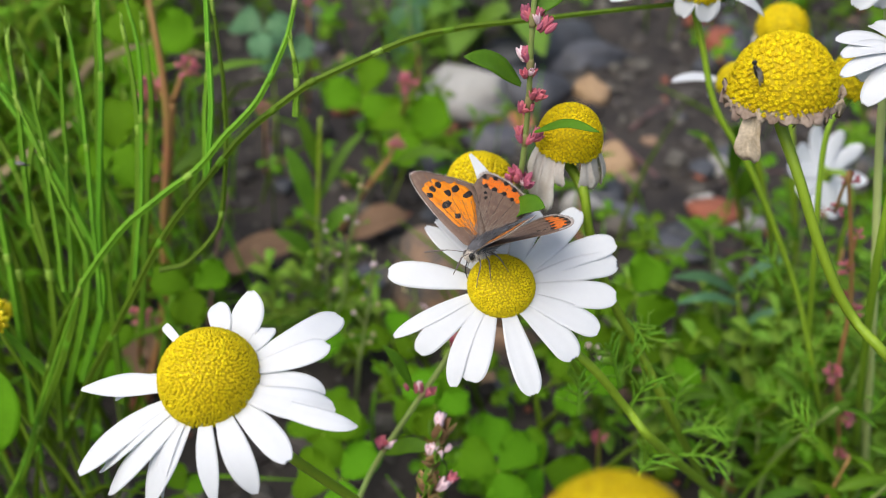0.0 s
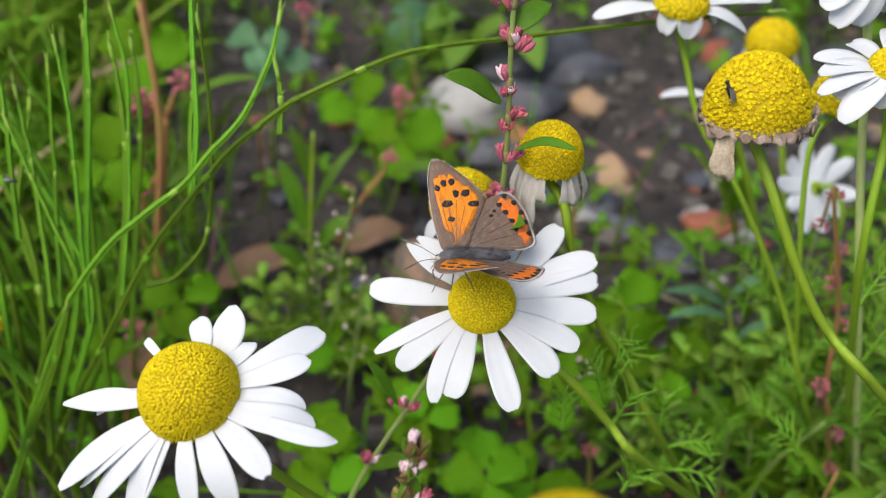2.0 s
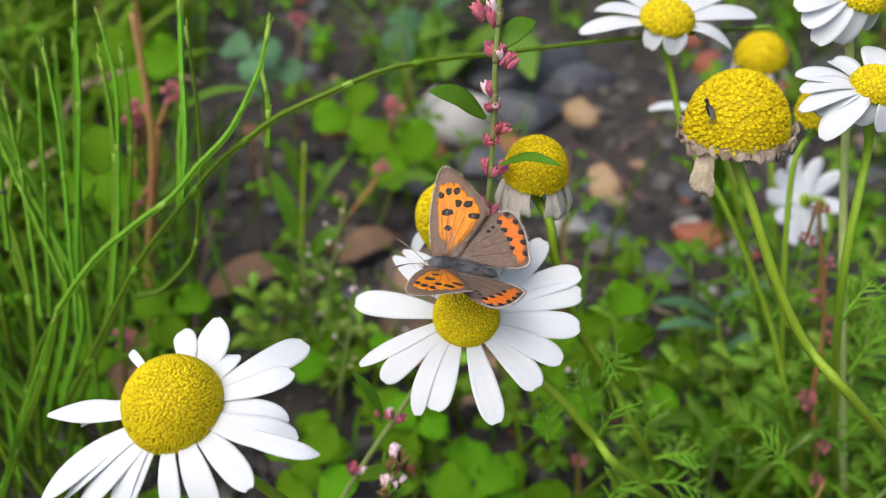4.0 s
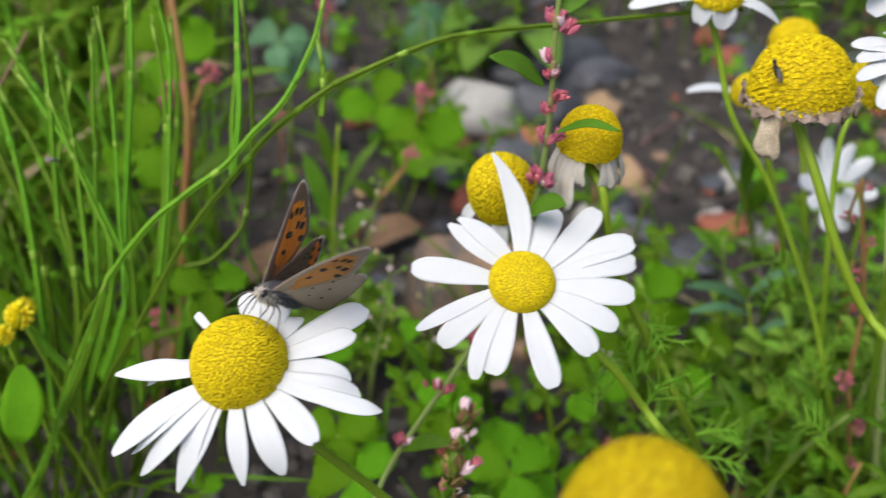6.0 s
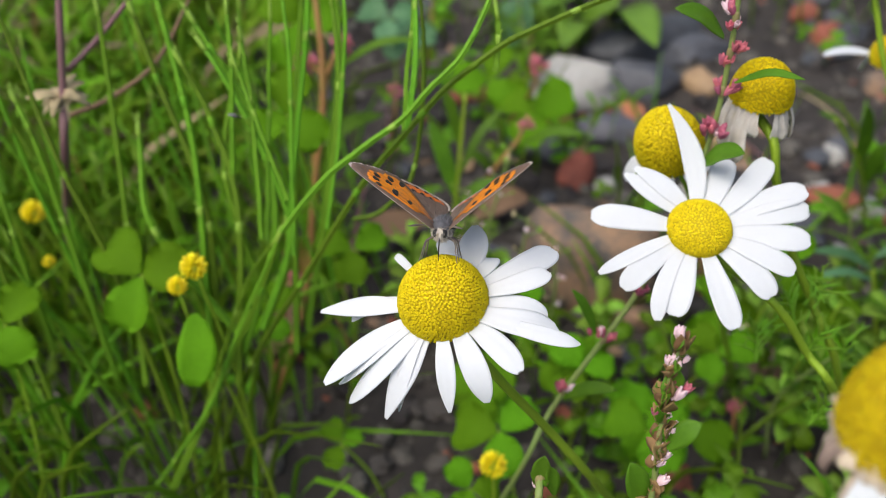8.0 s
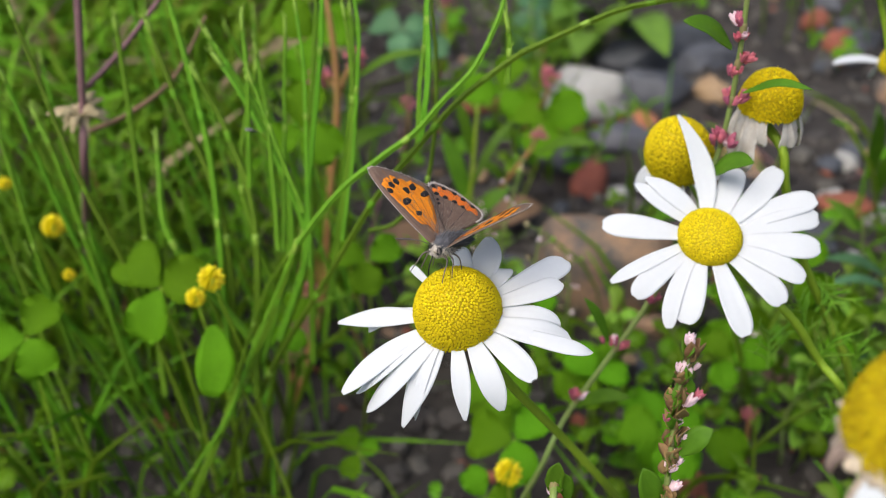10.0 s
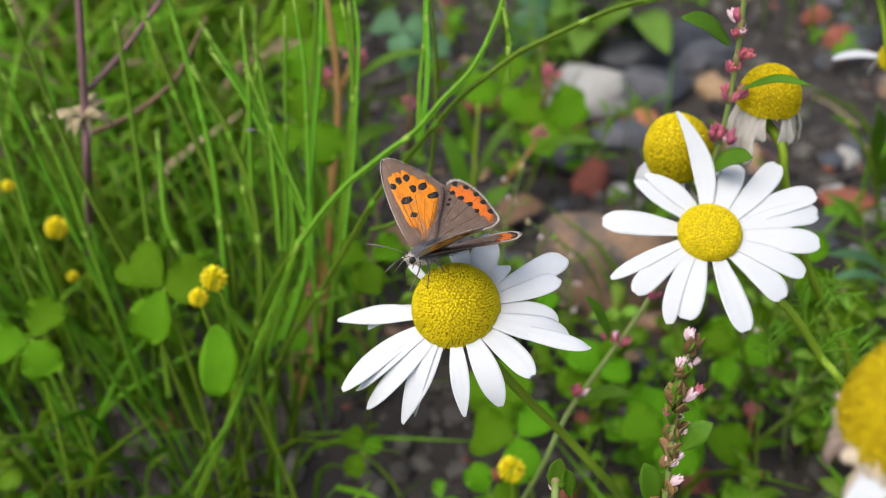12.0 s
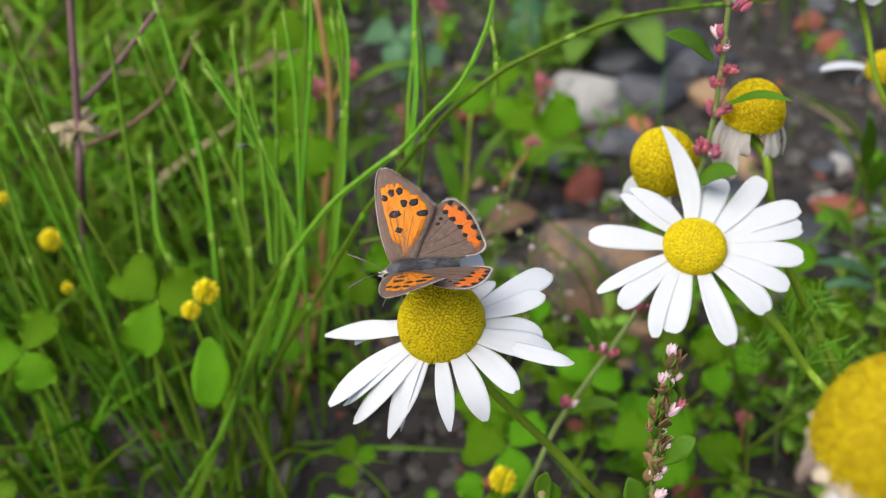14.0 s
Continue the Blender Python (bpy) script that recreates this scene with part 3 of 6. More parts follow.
far_a = daisy((0.0525, 0.1894, 0.1715), (0.06, -0.15, 1), 5.6, 3.8,
              [(-171.7, 18.5, -2, 5, 1, 0), (165.0, 15.1, -1, 5, 1.0, 0), (132.6, 14.5, 0, 5, 1.0, 0), (96.2, 15.9, 0, 5, 1.0, 0), (66.6, 18.1, 0, 5, 1.0, 0), (40.3, 18.0, 0, 5, 1.0, 0), (14.4, 21.0, -1, 5.4, 1, 0), (-14.3, 14.5, -3, 5.2, 1.0, 0), (2.1, 7.8, -4, 4.4, 1.0, 0), (-77.5, 6.3, -4, 5.2, 1.0, 0), (-129.1, 5.9, -4, 4.6, 1.0, 0), (174.0, 6.8, -3, 4.6, 1.0, 0)],
              [(0.055, 0.187, 0.159), (0.0593, 0.1828, 0.1461), (0.0704, 0.1796, 0.1295), (0.0848, 0.1741, 0.1007), (0.0947, 0.1698, 0.0734), (0.1255, 0.1993, 0.0)],
              "open white daisy with a low yellow centre, seen from above", 7, sharp=0.85, count=260, stem_r=0.0007)
far_b = daisy((0.1025, 0.2704, 0.1191), (0.0, 0, 1), 7.6, 8.0, [],
              [(0.1068, 0.2651, 0.1023), (0.1164, 0.2539, 0.0573), (0.1319, 0.2642, 0.0)],
              "small spent daisy head with hanging dried petals", 8, sharp=0.8, count=240, open_from=0.1, stem_r=0.001,
              withered=[(180, 3, 5), (230, 3.4, 6), (280, 3, 6), (330, 3, 5), (20, 3, 5)])
far_c = daisy((0.081, 0.1502, 0.1778), (0.12, -0.12, 1), 4.4, 3.6,
              [(165.0, 13.4, -1, 4.6, 1, 0), (-179.7, 12.8, -2, 4.6, 1, 0), (-162.0, 14.4, -3, 4.2, 1, 0), (-137.0, 13.2, -5, 5.4, 1, 0), (-144.8, 7.6, -4, 5, 1, 0), (-161.2, 10.6, -4, 4.6, 1.0, 0), (-112.1, 4.4, -5, 5, 1, 0), (-72.2, 6.1, -5, 5, 1.0, 0), (-8.4, 9.2, -4, 5, 1.0, 0), (7.0, 15.6, -2, 5, 1.0, 0), (28.7, 19.0, -1, 5, 1.0, 0), (44.2, 16.1, 0, 5, 1.0, 0), (74.6, 14.0, 0, 5, 1.0, 0), (122.0, 9.9, 0, 4.6, 1.0, 0)],
              [(0.0832, 0.1502, 0.1651), (0.0859, 0.1454, 0.1276), (0.1339, 0.2007, 0.0)],
              "open white daisy with layered petals", 9, sharp=0.85, count=240, stem_r=0.0009)
far_d = daisy((0.0765, 0.2237, 0.1283), (-0.1, -0.1, 1), 5.2, 5.4,
              [(156.5, 16.8, -2, 4, 1.2, 0), (152.0, 6.7, -5, 3.6, 1.0, 0), (-7.1, 9.4, -5, 4, 1.0, 0), (26.1, 13.5, -2, 4, 1.0, 0)],
              [(0.082, 0.2211, 0.1154), (0.0946, 0.2234, 0.0825), (0.1261, 0.2543, 0.0)],
              "half-stripped daisy with a few remaining white petals", 10, sharp=0.7, count=240, stem_r=0.0009)
far_e = daisy((0.0809, 0.168, 0.1869), (0.25, -0.1, 1), 5.4, 3.6,
              [(-141.6, 13.1, -4, 5, 1.0, 0), (-126.2, 11.4, -6, 5, 1.0, 0), (-101.6, 5.8, -7, 5, 1.0, 0), (-0.5, 5.3, -6, 5, 1.0, 0), (-152.1, 14.2, -2, 5, 1.0, 0), (9.0, 12.0, -5, 5, 1.0, 0), (22.7, 18.0, -2, 5, 1.0, 0), (50.6, 22.6, 0, 5, 1.0, 0), (86.0, 13.8, 0, 5, 1.0, 0)],
              [(0.0821, 0.1663, 0.1762), (0.0867, 0.1619, 0.1488), (0.0961, 0.1576, 0.1057), (0.133, 0.1884, 0.0)],
              "white daisy on a tall straight pale stem", 11, sharp=0.85, count=200, stem_r=0.0009, stem_mat=M_PALE_STEM)
far_f = daisy((0.1185, 0.2484, 0.0817), (-0.3, 0.6, -0.6), 2.6, 2.0,
              [(4, 15, -1, 5.4, 1, 0), (38, 13, 0, 5.2, 1, 6), (75, 14, 1, 5.6, 1, 0), (110, 15, 0, 5.4, 1, -6), (148, 13.5, -1, 5.2, 1, 0), (183, 16, -2, 5.6, 1, 5), (216, 14, -2, 5.4, 1, 0), (250, 15.5, -3, 5.6, 1, -5), (287, 14, -3, 5.4, 1, 0), (324, 16, -2, 5.4, 1, 4)],
              [(0.1222, 0.2428, 0.0850), (0.1255, 0.2400, 0.0760), (0.1275, 0.2420, 0.0560), (0.1400, 0.2560, 0.0)],
              "nodding white daisy, low among the weeds", 12, sharp=0.8, count=90, stem_r=0.0008)
far_g = daisy((0.0856, 0.1787, 0.155), (0.0, -0.1, 1), 5.4, 7.0, [], [(0.0805, 0.1733, 0.1438), (0.086, 0.168, 0.1028), (0.1161, 0.1971, 0.0)],
              "small yellow daisy head behind the open flowers", 13, sharp=0.65, count=240, open_from=0.1, stem_r=0.0007)

# ---------------------------------------------------------------- ground


def ground_height(x, y):
    return 0.006 * noise.noise((x * 9, y * 9, 0.3)) + 0.003 * noise.noise((x * 34, y * 34, 1.7)) + 0.0012 * noise.noise((x * 120, y * 120, 4.1))


def bare_soil(x, y):
    """The stony patch behind the open daisies, where nothing tall grows."""
    return ((x - 0.079) / 0.017) ** 2 + ((y - 0.257) / 0.024) ** 2 < 1


def build_ground():
    inner = np.arange(-0.48, 0.481, 0.006)
    ys = np.arange(-0.1, 0.95, 0.006)
    grow = 0.48 * 1.5 ** np.arange(1, 13)
    xs = np.concatenate([-grow[::-1], inner, grow])
    yy = np.concatenate([-grow[::-1], ys, 0.95 + grow])
    sp = Soup()
    verts = [(x, y, ground_height(x, y) if abs(x) < 0.7 and -0.3 < y < 1.2 else 0.0) for y in yy for x in xs]
    nx = len(xs)
    faces = [(j * nx + i, j * nx + i + 1, (j + 1) * nx + i + 1, (j + 1) * nx + i) for j in range(len(yy) - 1) for i in range(nx - 1)]
    ob = obj("ground", sp.add(verts, faces), M_SOIL)
    tagged(ob, "dark damp soil with grit and rubble", "ground", kind="structure")


build_ground()


def gravel():
    rng = np.random.default_rng(40)
    sp, red = Soup(), Soup()
    for k in range(9000):
        y = rng.uniform(0.1, 0.75)
        x = rng.uniform(-0.4, 0.42)
        s = 0.0010 + 0.0045 * rng.random() ** 3.2
        z = ground_height(x, y)
        (red if k % 23 == 0 else sp).add(*blob((x, y, z + s * 0.25), (s * rng.uniform(0.8, 1.6), s * rng.uniform(0.7, 1.2), s * rng.uniform(0.45, 0.9)), rng, 0.3, 4, 6, turn_z(rng.uniform(0, 6))))
    tagged(obj("gravel", sp, M_GRAVEL, smooth=False), "fine grey grit and gravel on soil", "gravel", kind="stuff")
    tagged(obj("brick_crumbs", red, M_BRICK, smooth=False), "tiny red brick crumbs in the soil", "rubble", kind="stuff")


gravel()


def stone(place, size, mat, label, seed, turn=0.0, sink=0.35, rough=0.10, flat=0.15, tilt=0.0, cuts=9):
    """A loose stone: a lump cut by flat breaks, with a pitted surface."""
    rng = np.random.default_rng(seed)
    v, f = blob((0, 0, 0), (1, 1, 1), rng, rough, 22, 30, None, flat)
    v = np.array(v)
    for _ in range(cuts):
        n = unit(rng.normal(0, 1, 3))
        d = rng.uniform(0.62, 0.92)
        over = np.maximum(0, v @ n - d)
        v = v - over[:, None] * n * rng.uniform(0.75, 1.0)
    k = np.array([1 + 0.05 * noise.noise(Vector(p * 3.1 + seed)) + 0.03 * noise.noise(Vector(p * 9.0 + seed)) for p in v])
    v = v * k[:, None] * np.array(size) * 0.6
    ob = obj("stone", Soup().add(v, f), mat)
    ob.matrix_basis = pose(place[0], place[1], place[2] + size[2] * (0.5 - sink), tilt, 0, turn)
    return tagged(ob, label, "stone", "loose stones")


STONES = [
    ((0.0107, 0.427, 0.0), (0.054, 0.034, 0.022), M_STONE_PALE, "pale angular limestone chunk lying on the soil", 8, 0.3),
    ((0.0464, 0.4332, 0.0), (0.032, 0.028, 0.018), M_STONE_GREY, "dark slate-grey stone on the soil", 20, 0.35),
    ((0.028, 0.3835, 0.0), (0.030, 0.018, 0.012), M_STONE_GREY, "flat dark grey stone on the soil", -15, 0.35),
    ((0.0742, 0.4298, 0.0), (0.013, 0.018, 0.012), M_STONE_TAN, "small rounded tan pebble", 30, 0.3),
    ((0.0782, 0.367, 0.0), (0.013, 0.019, 0.014), M_STONE_TAN, "rounded brown pebble on dark soil", 12, 0.25),
    ((0.0094, 0.2777, 0.0), (0.050, 0.036, 0.046), M_STONE_BROWN, "large brown weathered rock half sunk in soil", -8, 0.25),
    ((0.0072, 0.3478, 0.0), (0.014, 0.026, 0.014), M_BRICK, "broken piece of red brick on the soil", -25, 0.3),
    ((0.145, 0.5113, 0.0), (0.014, 0.012, 0.010), M_BRICK, "small red brick fragment", 10, 0.3),
    ((0.1511, 0.4713, 0.0), (0.018, 0.014, 0.010), M_BRICK, "small chip of red brick", 60, 0.3),
    ((0.0387, 0.4021, 0.0), (0.010, 0.014, 0.008), M_BRICK, "small crumb of red brick", 30, 0.3),
    ((0.0721, 0.4678, 0.0), (0.050, 0.026, 0.016), M_STONE_GREY, "flat dark slab of slate", 15, 0.4),
    ((0.1582, 0.4876, 0.0), (0.030, 0.022, 0.014), M_STONE_GREY, "grey stone among brick rubble", 40, 0.4),
    ((0.0205, 0.3397, 0.0), (0.010, 0.009, 0.007), M_STONE_PALE, "small pale pebble on dark soil", 10, 0.35),
    ((-0.0089, 0.3699, 0.0), (0.026, 0.018, 0.012), M_STONE_GREY, "dark grey stone half hidden by leaves", -20, 0.4),
    ((0.1252, 0.3661, 0.0), (0.009, 0.014, 0.010), M_STONE_PALE, "small white quartz pebble", 5, 0.3),
    ((0.1217, 0.3249, 0.0), (0.024, 0.014, 0.009), M_STONE_PALE, "flat pale grey pebble", 5, 0.35),
    ((0.0589, 0.3282, 0.0), (0.015, 0.010, 0.016), M_STONE_PALE, "small white stone on dark soil", 0, 0.1),
    ((0.0535, 0.4702, 0.0), (0.060, 0.035, 0.022), M_STONE_GREY, "dark slate slab in the rubble", 25, 0.4),
    ((0.0827, 0.3531, 0.0), (0.014, 0.012, 0.010), M_STONE_BROWN, "small brown stone on dark soil", 0, 0.4),
    ((0.0983, 0.3139, 0.0), (0.018, 0.014, 0.012), M_STONE_GREY, "small dark grey stone on soil", 20, 0.4),
    ((0.111, 0.3368, 0.0), (0.016, 0.012, 0.008), M_STONE_PALE, "flat light grey stone", 30, 0.4),
    ((0.078, 0.3367, 0.0), (0.007, 0.006, 0.006), M_BRICK, "tiny crumb of red brick", 30, 0.3),
    ((0.1501, 0.4827, 0.0), (0.018, 0.014, 0.012), M_BRICK, "red brick fragment in the rubble", 30, 0.35),
]
for i, (p, size, mat, label, trn, sink) in enumerate(STONES):
    stone(p, size, mat, label, 100 + i, trn, sink)
rng = np.random.default_rng(91)
KINDS = [(M_STONE_GREY, "small dark grey stone half sunk in soil"), (M_STONE_BROWN, "small rough brown stone on the soil"), (M_STONE_GREY, "small slate chip on the soil"), (M_STONE_PALE, "small pale grey stone on the soil"), (M_STONE_TAN, "small tan pebble on the soil"), (M_BRICK, "small red brick chip on the soil")]
for i in range(90):
    x, y = rng.uniform(-0.08, 0.24), rng.uniform(0.22, 0.62)
    w = 0.005 + 0.012 * rng.random() ** 2
    mat, label = KINDS[int(rng.choice(6, p=[0.36, 0.30, 0.18, 0.04, 0.05, 0.07]))]
    stone((x, y, ground_height(x, y)), (w * rng.uniform(1, 1.6), w, w * rng.uniform(0.5, 0.8)), mat, label, 300 + i, rng.uniform(0, 360), 0.35)

# ---------------------------------------------------------------- horsetails


def horsetail(points, radius, seed, label="bright green jointed horsetail stem", tip=True):
    """A thin jointed green stem with ridges, sheaths at the joints and a paler tip. points run from the root to the tip."""
    rng = np.random.default_rng(seed)
    line = smooth_line(points, 34)
    root = new("horsetail")
    root.location = points[0]
    tagged(root, label, "horsetail", "horsetail stems")
    local = line - np.array(points[0])
    kink = np.cumsum(rng.normal(0, 0.00005, local.shape), axis=0)
    kink -= np.linspace(0, 1, len(local))[:, None] * kink[-1]
    local = local + kink
    obj("stem", Soup().add(*tube(local, [radius * 1.15, radius, radius * 0.9, radius * 0.62], n=34, sides=10, ridge=0.3)), M_HORSE, root, smooth=False)
    length = np.sum(np.linalg.norm(np.diff(local, axis=0), axis=1))
    joints = max(2, int(length / 0.026))
    for k in range(1, joints):
        i = int(len(local) * (k + rng.uniform(-0.15, 0.15)) / joints)
        i = min(max(i, 1), len(local) - 2)
        d = unit(local[i + 1] - local[i - 1])
        rr = radius * (1.15 - 0.5 * i / len(local))
        obj("sheath", Soup().add(*tube([local[i] - d * radius * 1.6, local[i], local[i] + d * radius * 1.4], [rr * 0.95, rr * 1.14, rr * 1.04], n=5, sides=8, ridge=0.1)), M_HORSE_TIP if k % 6 == 1 else M_HORSE, root)
        if rng.random() < 0.4:
            out = unit(np.cross(d, rng.normal(0, 1, 3)))
            obj("tooth", Soup().add(*tube([local[i] + d * radius, local[i] + d * radius * 3.2 + out * radius * 1.5], [rr * 0.5, rr * 0.12], n=3, sides=4)), M_HORSE_TIP, root)
    if tip:
        d = unit(local[-1] - local[-3])
        end = Soup().add(*tube([local[-1] - d * 0.003, local[-1], local[-1] + d * 0.0012], [radius * 0.66, radius * 0.8, radius * 0.5], n=6, sides=6))
        for k in range(4):
            out = unit(np.cross(d, rng.normal(0, 1, 3)))
            end.add(*tube([local[-1] + d * 0.0004 + out * radius * 0.35, local[-1] + d * rng.uniform(0.0018, 0.0034) + out * radius * rng.uniform(0.5, 1.3)], [radius * 0.34, radius * 0.1], n=3, sides=4))
        obj("tip", end, M_HORSE_TIP, root)
    return root


R = 0.0006
WAVY = [(-0.0753, 0.1519, 0.1226), (-0.0648, 0.1535, 0.1361), (-0.0554, 0.155, 0.1439), (-0.0474, 0.1565, 0.1494), (-0.0415, 0.158, 0.1558), (-0.036, 0.16, 0.1606), (-0.032, 0.164, 0.1664), (-0.0293, 0.169, 0.1715), (-0.0279, 0.174, 0.1771)]
horsetail([(-0.1402, 0.1579, 0.0), (-0.1009, 0.144, 0.0676), (-0.0897, 0.1474, 0.0921)] + WAVY[:1], 0.00062, 1)
horsetail(WAVY, 0.00070, 3, "wavy green horsetail stem bending over the daisies")
horsetail([(-0.118, 0.176, 0.0), (-0.092, 0.158, 0.070)] + [(-0.0701, 0.1545, 0.1104), (-0.0572, 0.156, 0.1323), (-0.0469, 0.158, 0.1451), (-0.0376, 0.1605, 0.1552), (-0.0273, 0.1625, 0.1627)] + [(-0.0219, 0.1632, 0.1655), (-0.0069, 0.1684, 0.1702), (0.0039, 0.1718, 0.171), (0.0151, 0.1763, 0.1701), (0.0438, 0.1877, 0.1678), (0.0768, 0.1997, 0.1648)], 0.00072, 2, "long arching green horsetail stem leaning over the flowers")
STRANDS = [
    [(-0.0664, 0.1579, 0.1187), (-0.0628, 0.1671, 0.1408), (-0.0607, 0.1751, 0.163), (-0.0626, 0.18, 0.1753)],
    [(-0.0688, 0.158, 0.113), (-0.0652, 0.163, 0.1296), (-0.0632, 0.17, 0.1465), (-0.0632, 0.175, 0.1569), (-0.0644, 0.18, 0.1669)],
    [(-0.0806, 0.1578, 0.1155), (-0.0792, 0.1709, 0.1424), (-0.0774, 0.1781, 0.1637)],
    [(-0.0741, 0.1547, 0.1134), (-0.0737, 0.1633, 0.1332), (-0.0731, 0.1717, 0.1559), (-0.0745, 0.1777, 0.1694)],
    [(-0.0877, 0.1633, 0.1301), (-0.0859, 0.1701, 0.1541), (-0.086, 0.1753, 0.1667)],
    [(-0.0812, 0.1556, 0.1176), (-0.0822, 0.1683, 0.1456), (-0.0842, 0.1753, 0.1603)],
    [(-0.0738, 0.1557, 0.1287), (-0.0797, 0.1621, 0.1444), (-0.0846, 0.1684, 0.1568)],
    [(-0.0766, 0.1647, 0.116), (-0.0707, 0.176, 0.1532), (-0.0682, 0.184, 0.1771)],
    [(-0.0467, 0.1582, 0.1452), (-0.0449, 0.163, 0.1577), (-0.0447, 0.168, 0.1672), (-0.0448, 0.173, 0.1764), (-0.0448, 0.176, 0.1819)],
    [(-0.0598, 0.156, 0.1233), (-0.0541, 0.157, 0.1245), (-0.049, 0.158, 0.1294), (-0.0461, 0.16, 0.1335), (-0.0442, 0.163, 0.1429), (-0.0434, 0.168, 0.1545), (-0.0439, 0.173, 0.1644), (-0.0451, 0.178, 0.174)],
    [(-0.0476, 0.159, 0.1441), (-0.0467, 0.165, 0.1564), (-0.0454, 0.17, 0.1661), (-0.0451, 0.178, 0.1798)],
    [(-0.0283, 0.1609, 0.1581), (-0.0276, 0.1637, 0.1646), (-0.0285, 0.166, 0.1705)],
    [(-0.1064, 0.1523, 0.0541), (-0.089, 0.1568, 0.0988), (-0.0774, 0.1541, 0.1189)],
    [(-0.1134, 0.1543, 0.0555), (-0.1227, 0.1638, 0.1005), (-0.1312, 0.1704, 0.1257), (-0.1371, 0.1778, 0.1436), (-0.143, 0.1855, 0.165)],
    [(-0.101, 0.1608, 0.0622), (-0.0998, 0.1741, 0.1106), (-0.1092, 0.1855, 0.1418), (-0.114, 0.1917, 0.1581)],
    [(-0.0923, 0.16, 0.0762), (-0.0815, 0.1694, 0.1106), (-0.0853, 0.1791, 0.1343), (-0.0945, 0.1843, 0.1515), (-0.0987, 0.1868, 0.1583)],
    [(-0.0866, 0.1605, 0.0841), (-0.078, 0.1678, 0.1083), (-0.0826, 0.1741, 0.1278), (-0.0905, 0.1795, 0.145), (-0.0963, 0.1831, 0.1533)],
    [(-0.0943, 0.1557, 0.0678), (-0.0909, 0.1714, 0.1126), (-0.0968, 0.181, 0.1348), (-0.1028, 0.185, 0.1485)],
    [(-0.1026, 0.1568, 0.0574), (-0.1011, 0.1762, 0.1214), (-0.1048, 0.1864, 0.1505), (-0.1084, 0.1925, 0.1665)],
    [(-0.0789, 0.1608, 0.0756), (-0.0751, 0.1729, 0.1286), (-0.0708, 0.1851, 0.1689)],
    [(-0.0748, 0.1738, 0.088), (-0.0694, 0.1848, 0.1204), (-0.0655, 0.1914, 0.1441), (-0.066, 0.1972, 0.1594)],
    [(-0.1211, 0.1597, 0.0631), (-0.1213, 0.1792, 0.1194), (-0.122, 0.1923, 0.1582)],
    [(-0.1327, 0.1669, 0.0575), (-0.1399, 0.1781, 0.1203), (-0.1458, 0.1852, 0.1377)],
    [(-0.1459, 0.1641, 0.0715), (-0.1485, 0.1695, 0.1106), (-0.1519, 0.1779, 0.1374)],
    [(-0.1134, 0.1426, 0.041), (-0.0955, 0.1483, 0.0779), (-0.0819, 0.153, 0.1063), (-0.0762, 0.1539, 0.1211)],
    [(-0.1464, 0.1553, 0.0286), (-0.1567, 0.1713, 0.0817), (-0.1623, 0.1804, 0.1097)],
    [(-0.0863, 0.1679, 0.0853), (-0.0941, 0.1766, 0.1211), (-0.0882, 0.1883, 0.1493)],
    [(-0.0923, 0.1619, 0.0785), (-0.1127, 0.1707, 0.1078), (-0.1152, 0.1825, 0.1308)],
]
for i, s in enumerate(STRANDS):
    horsetail(s, R * (0.85 + 0.3 * ((i * 37) % 10) / 10) * (1.45 if i > 12 else 1.0), 20 + i)
rng = np.random.default_rng(5)
made = 0
while made < 100:
    x, y = rng.uniform(-0.25, -0.072), rng.uniform(0.165, 0.30)
    if x > -0.105 and y < 0.215:
        continue
    hgt = rng.uniform(0.06, 0.15)
    lx, ly = rng.uniform(-0.040, 0.002) * (0.4 + hgt / 0.15), rng.uniform(-0.010, 0.024)
    b = rng.uniform(-0.004, 0.004)
    horsetail([(x, y, 0.0), (x + lx * 0.3 + b, y + ly * 0.2, hgt * 0.4), (x + lx * 0.66 + b, y + ly * 0.5, hgt * 0.75), (x + lx, y + ly, hgt)], R * rng.uniform(0.8, 1.35), 100 + made)
    made += 1

# ---------------------------------------------------------------- clover and other low leaves


def leaflet(length, width, rng, fold=0.18, notch=0.0, cols=5, n=8, droop=0.4):
    """A rounded leaflet along +x from the origin, folded a little along its rib."""
    s = np.linspace(0, 1, n)
    line = np.stack([length * s, 0 * s, length * (0.10 * np.sin(s * 3) - droop * s * s * 0.5)], 1)
    w = width * 0.5
    v, f = blade_sheet(line, [w * k for k in (0.10, 0.42, 0.70, 0.90, 1.0, 0.98, 0.84, 0.5)], np.array((0, 0, 1.0)), cup=fold, cols=cols, notch=notch)
    v = np.array(v)
    ph = rng.uniform(0, 6.28, 2)
    v[:, 2] += length * (0.05 * np.abs(v[:, 1]) / w + 0.035 * np.sin(7 * v[:, 0] / length + ph[0]) * np.sin(5 * v[:, 1] / w + ph[1]))
    return v, f


def xform(vf, m):
    v, f = vf
    a = np.array(m)
    return np.asarray(v) @ a[:3, :3].T + a[:3, 3], f


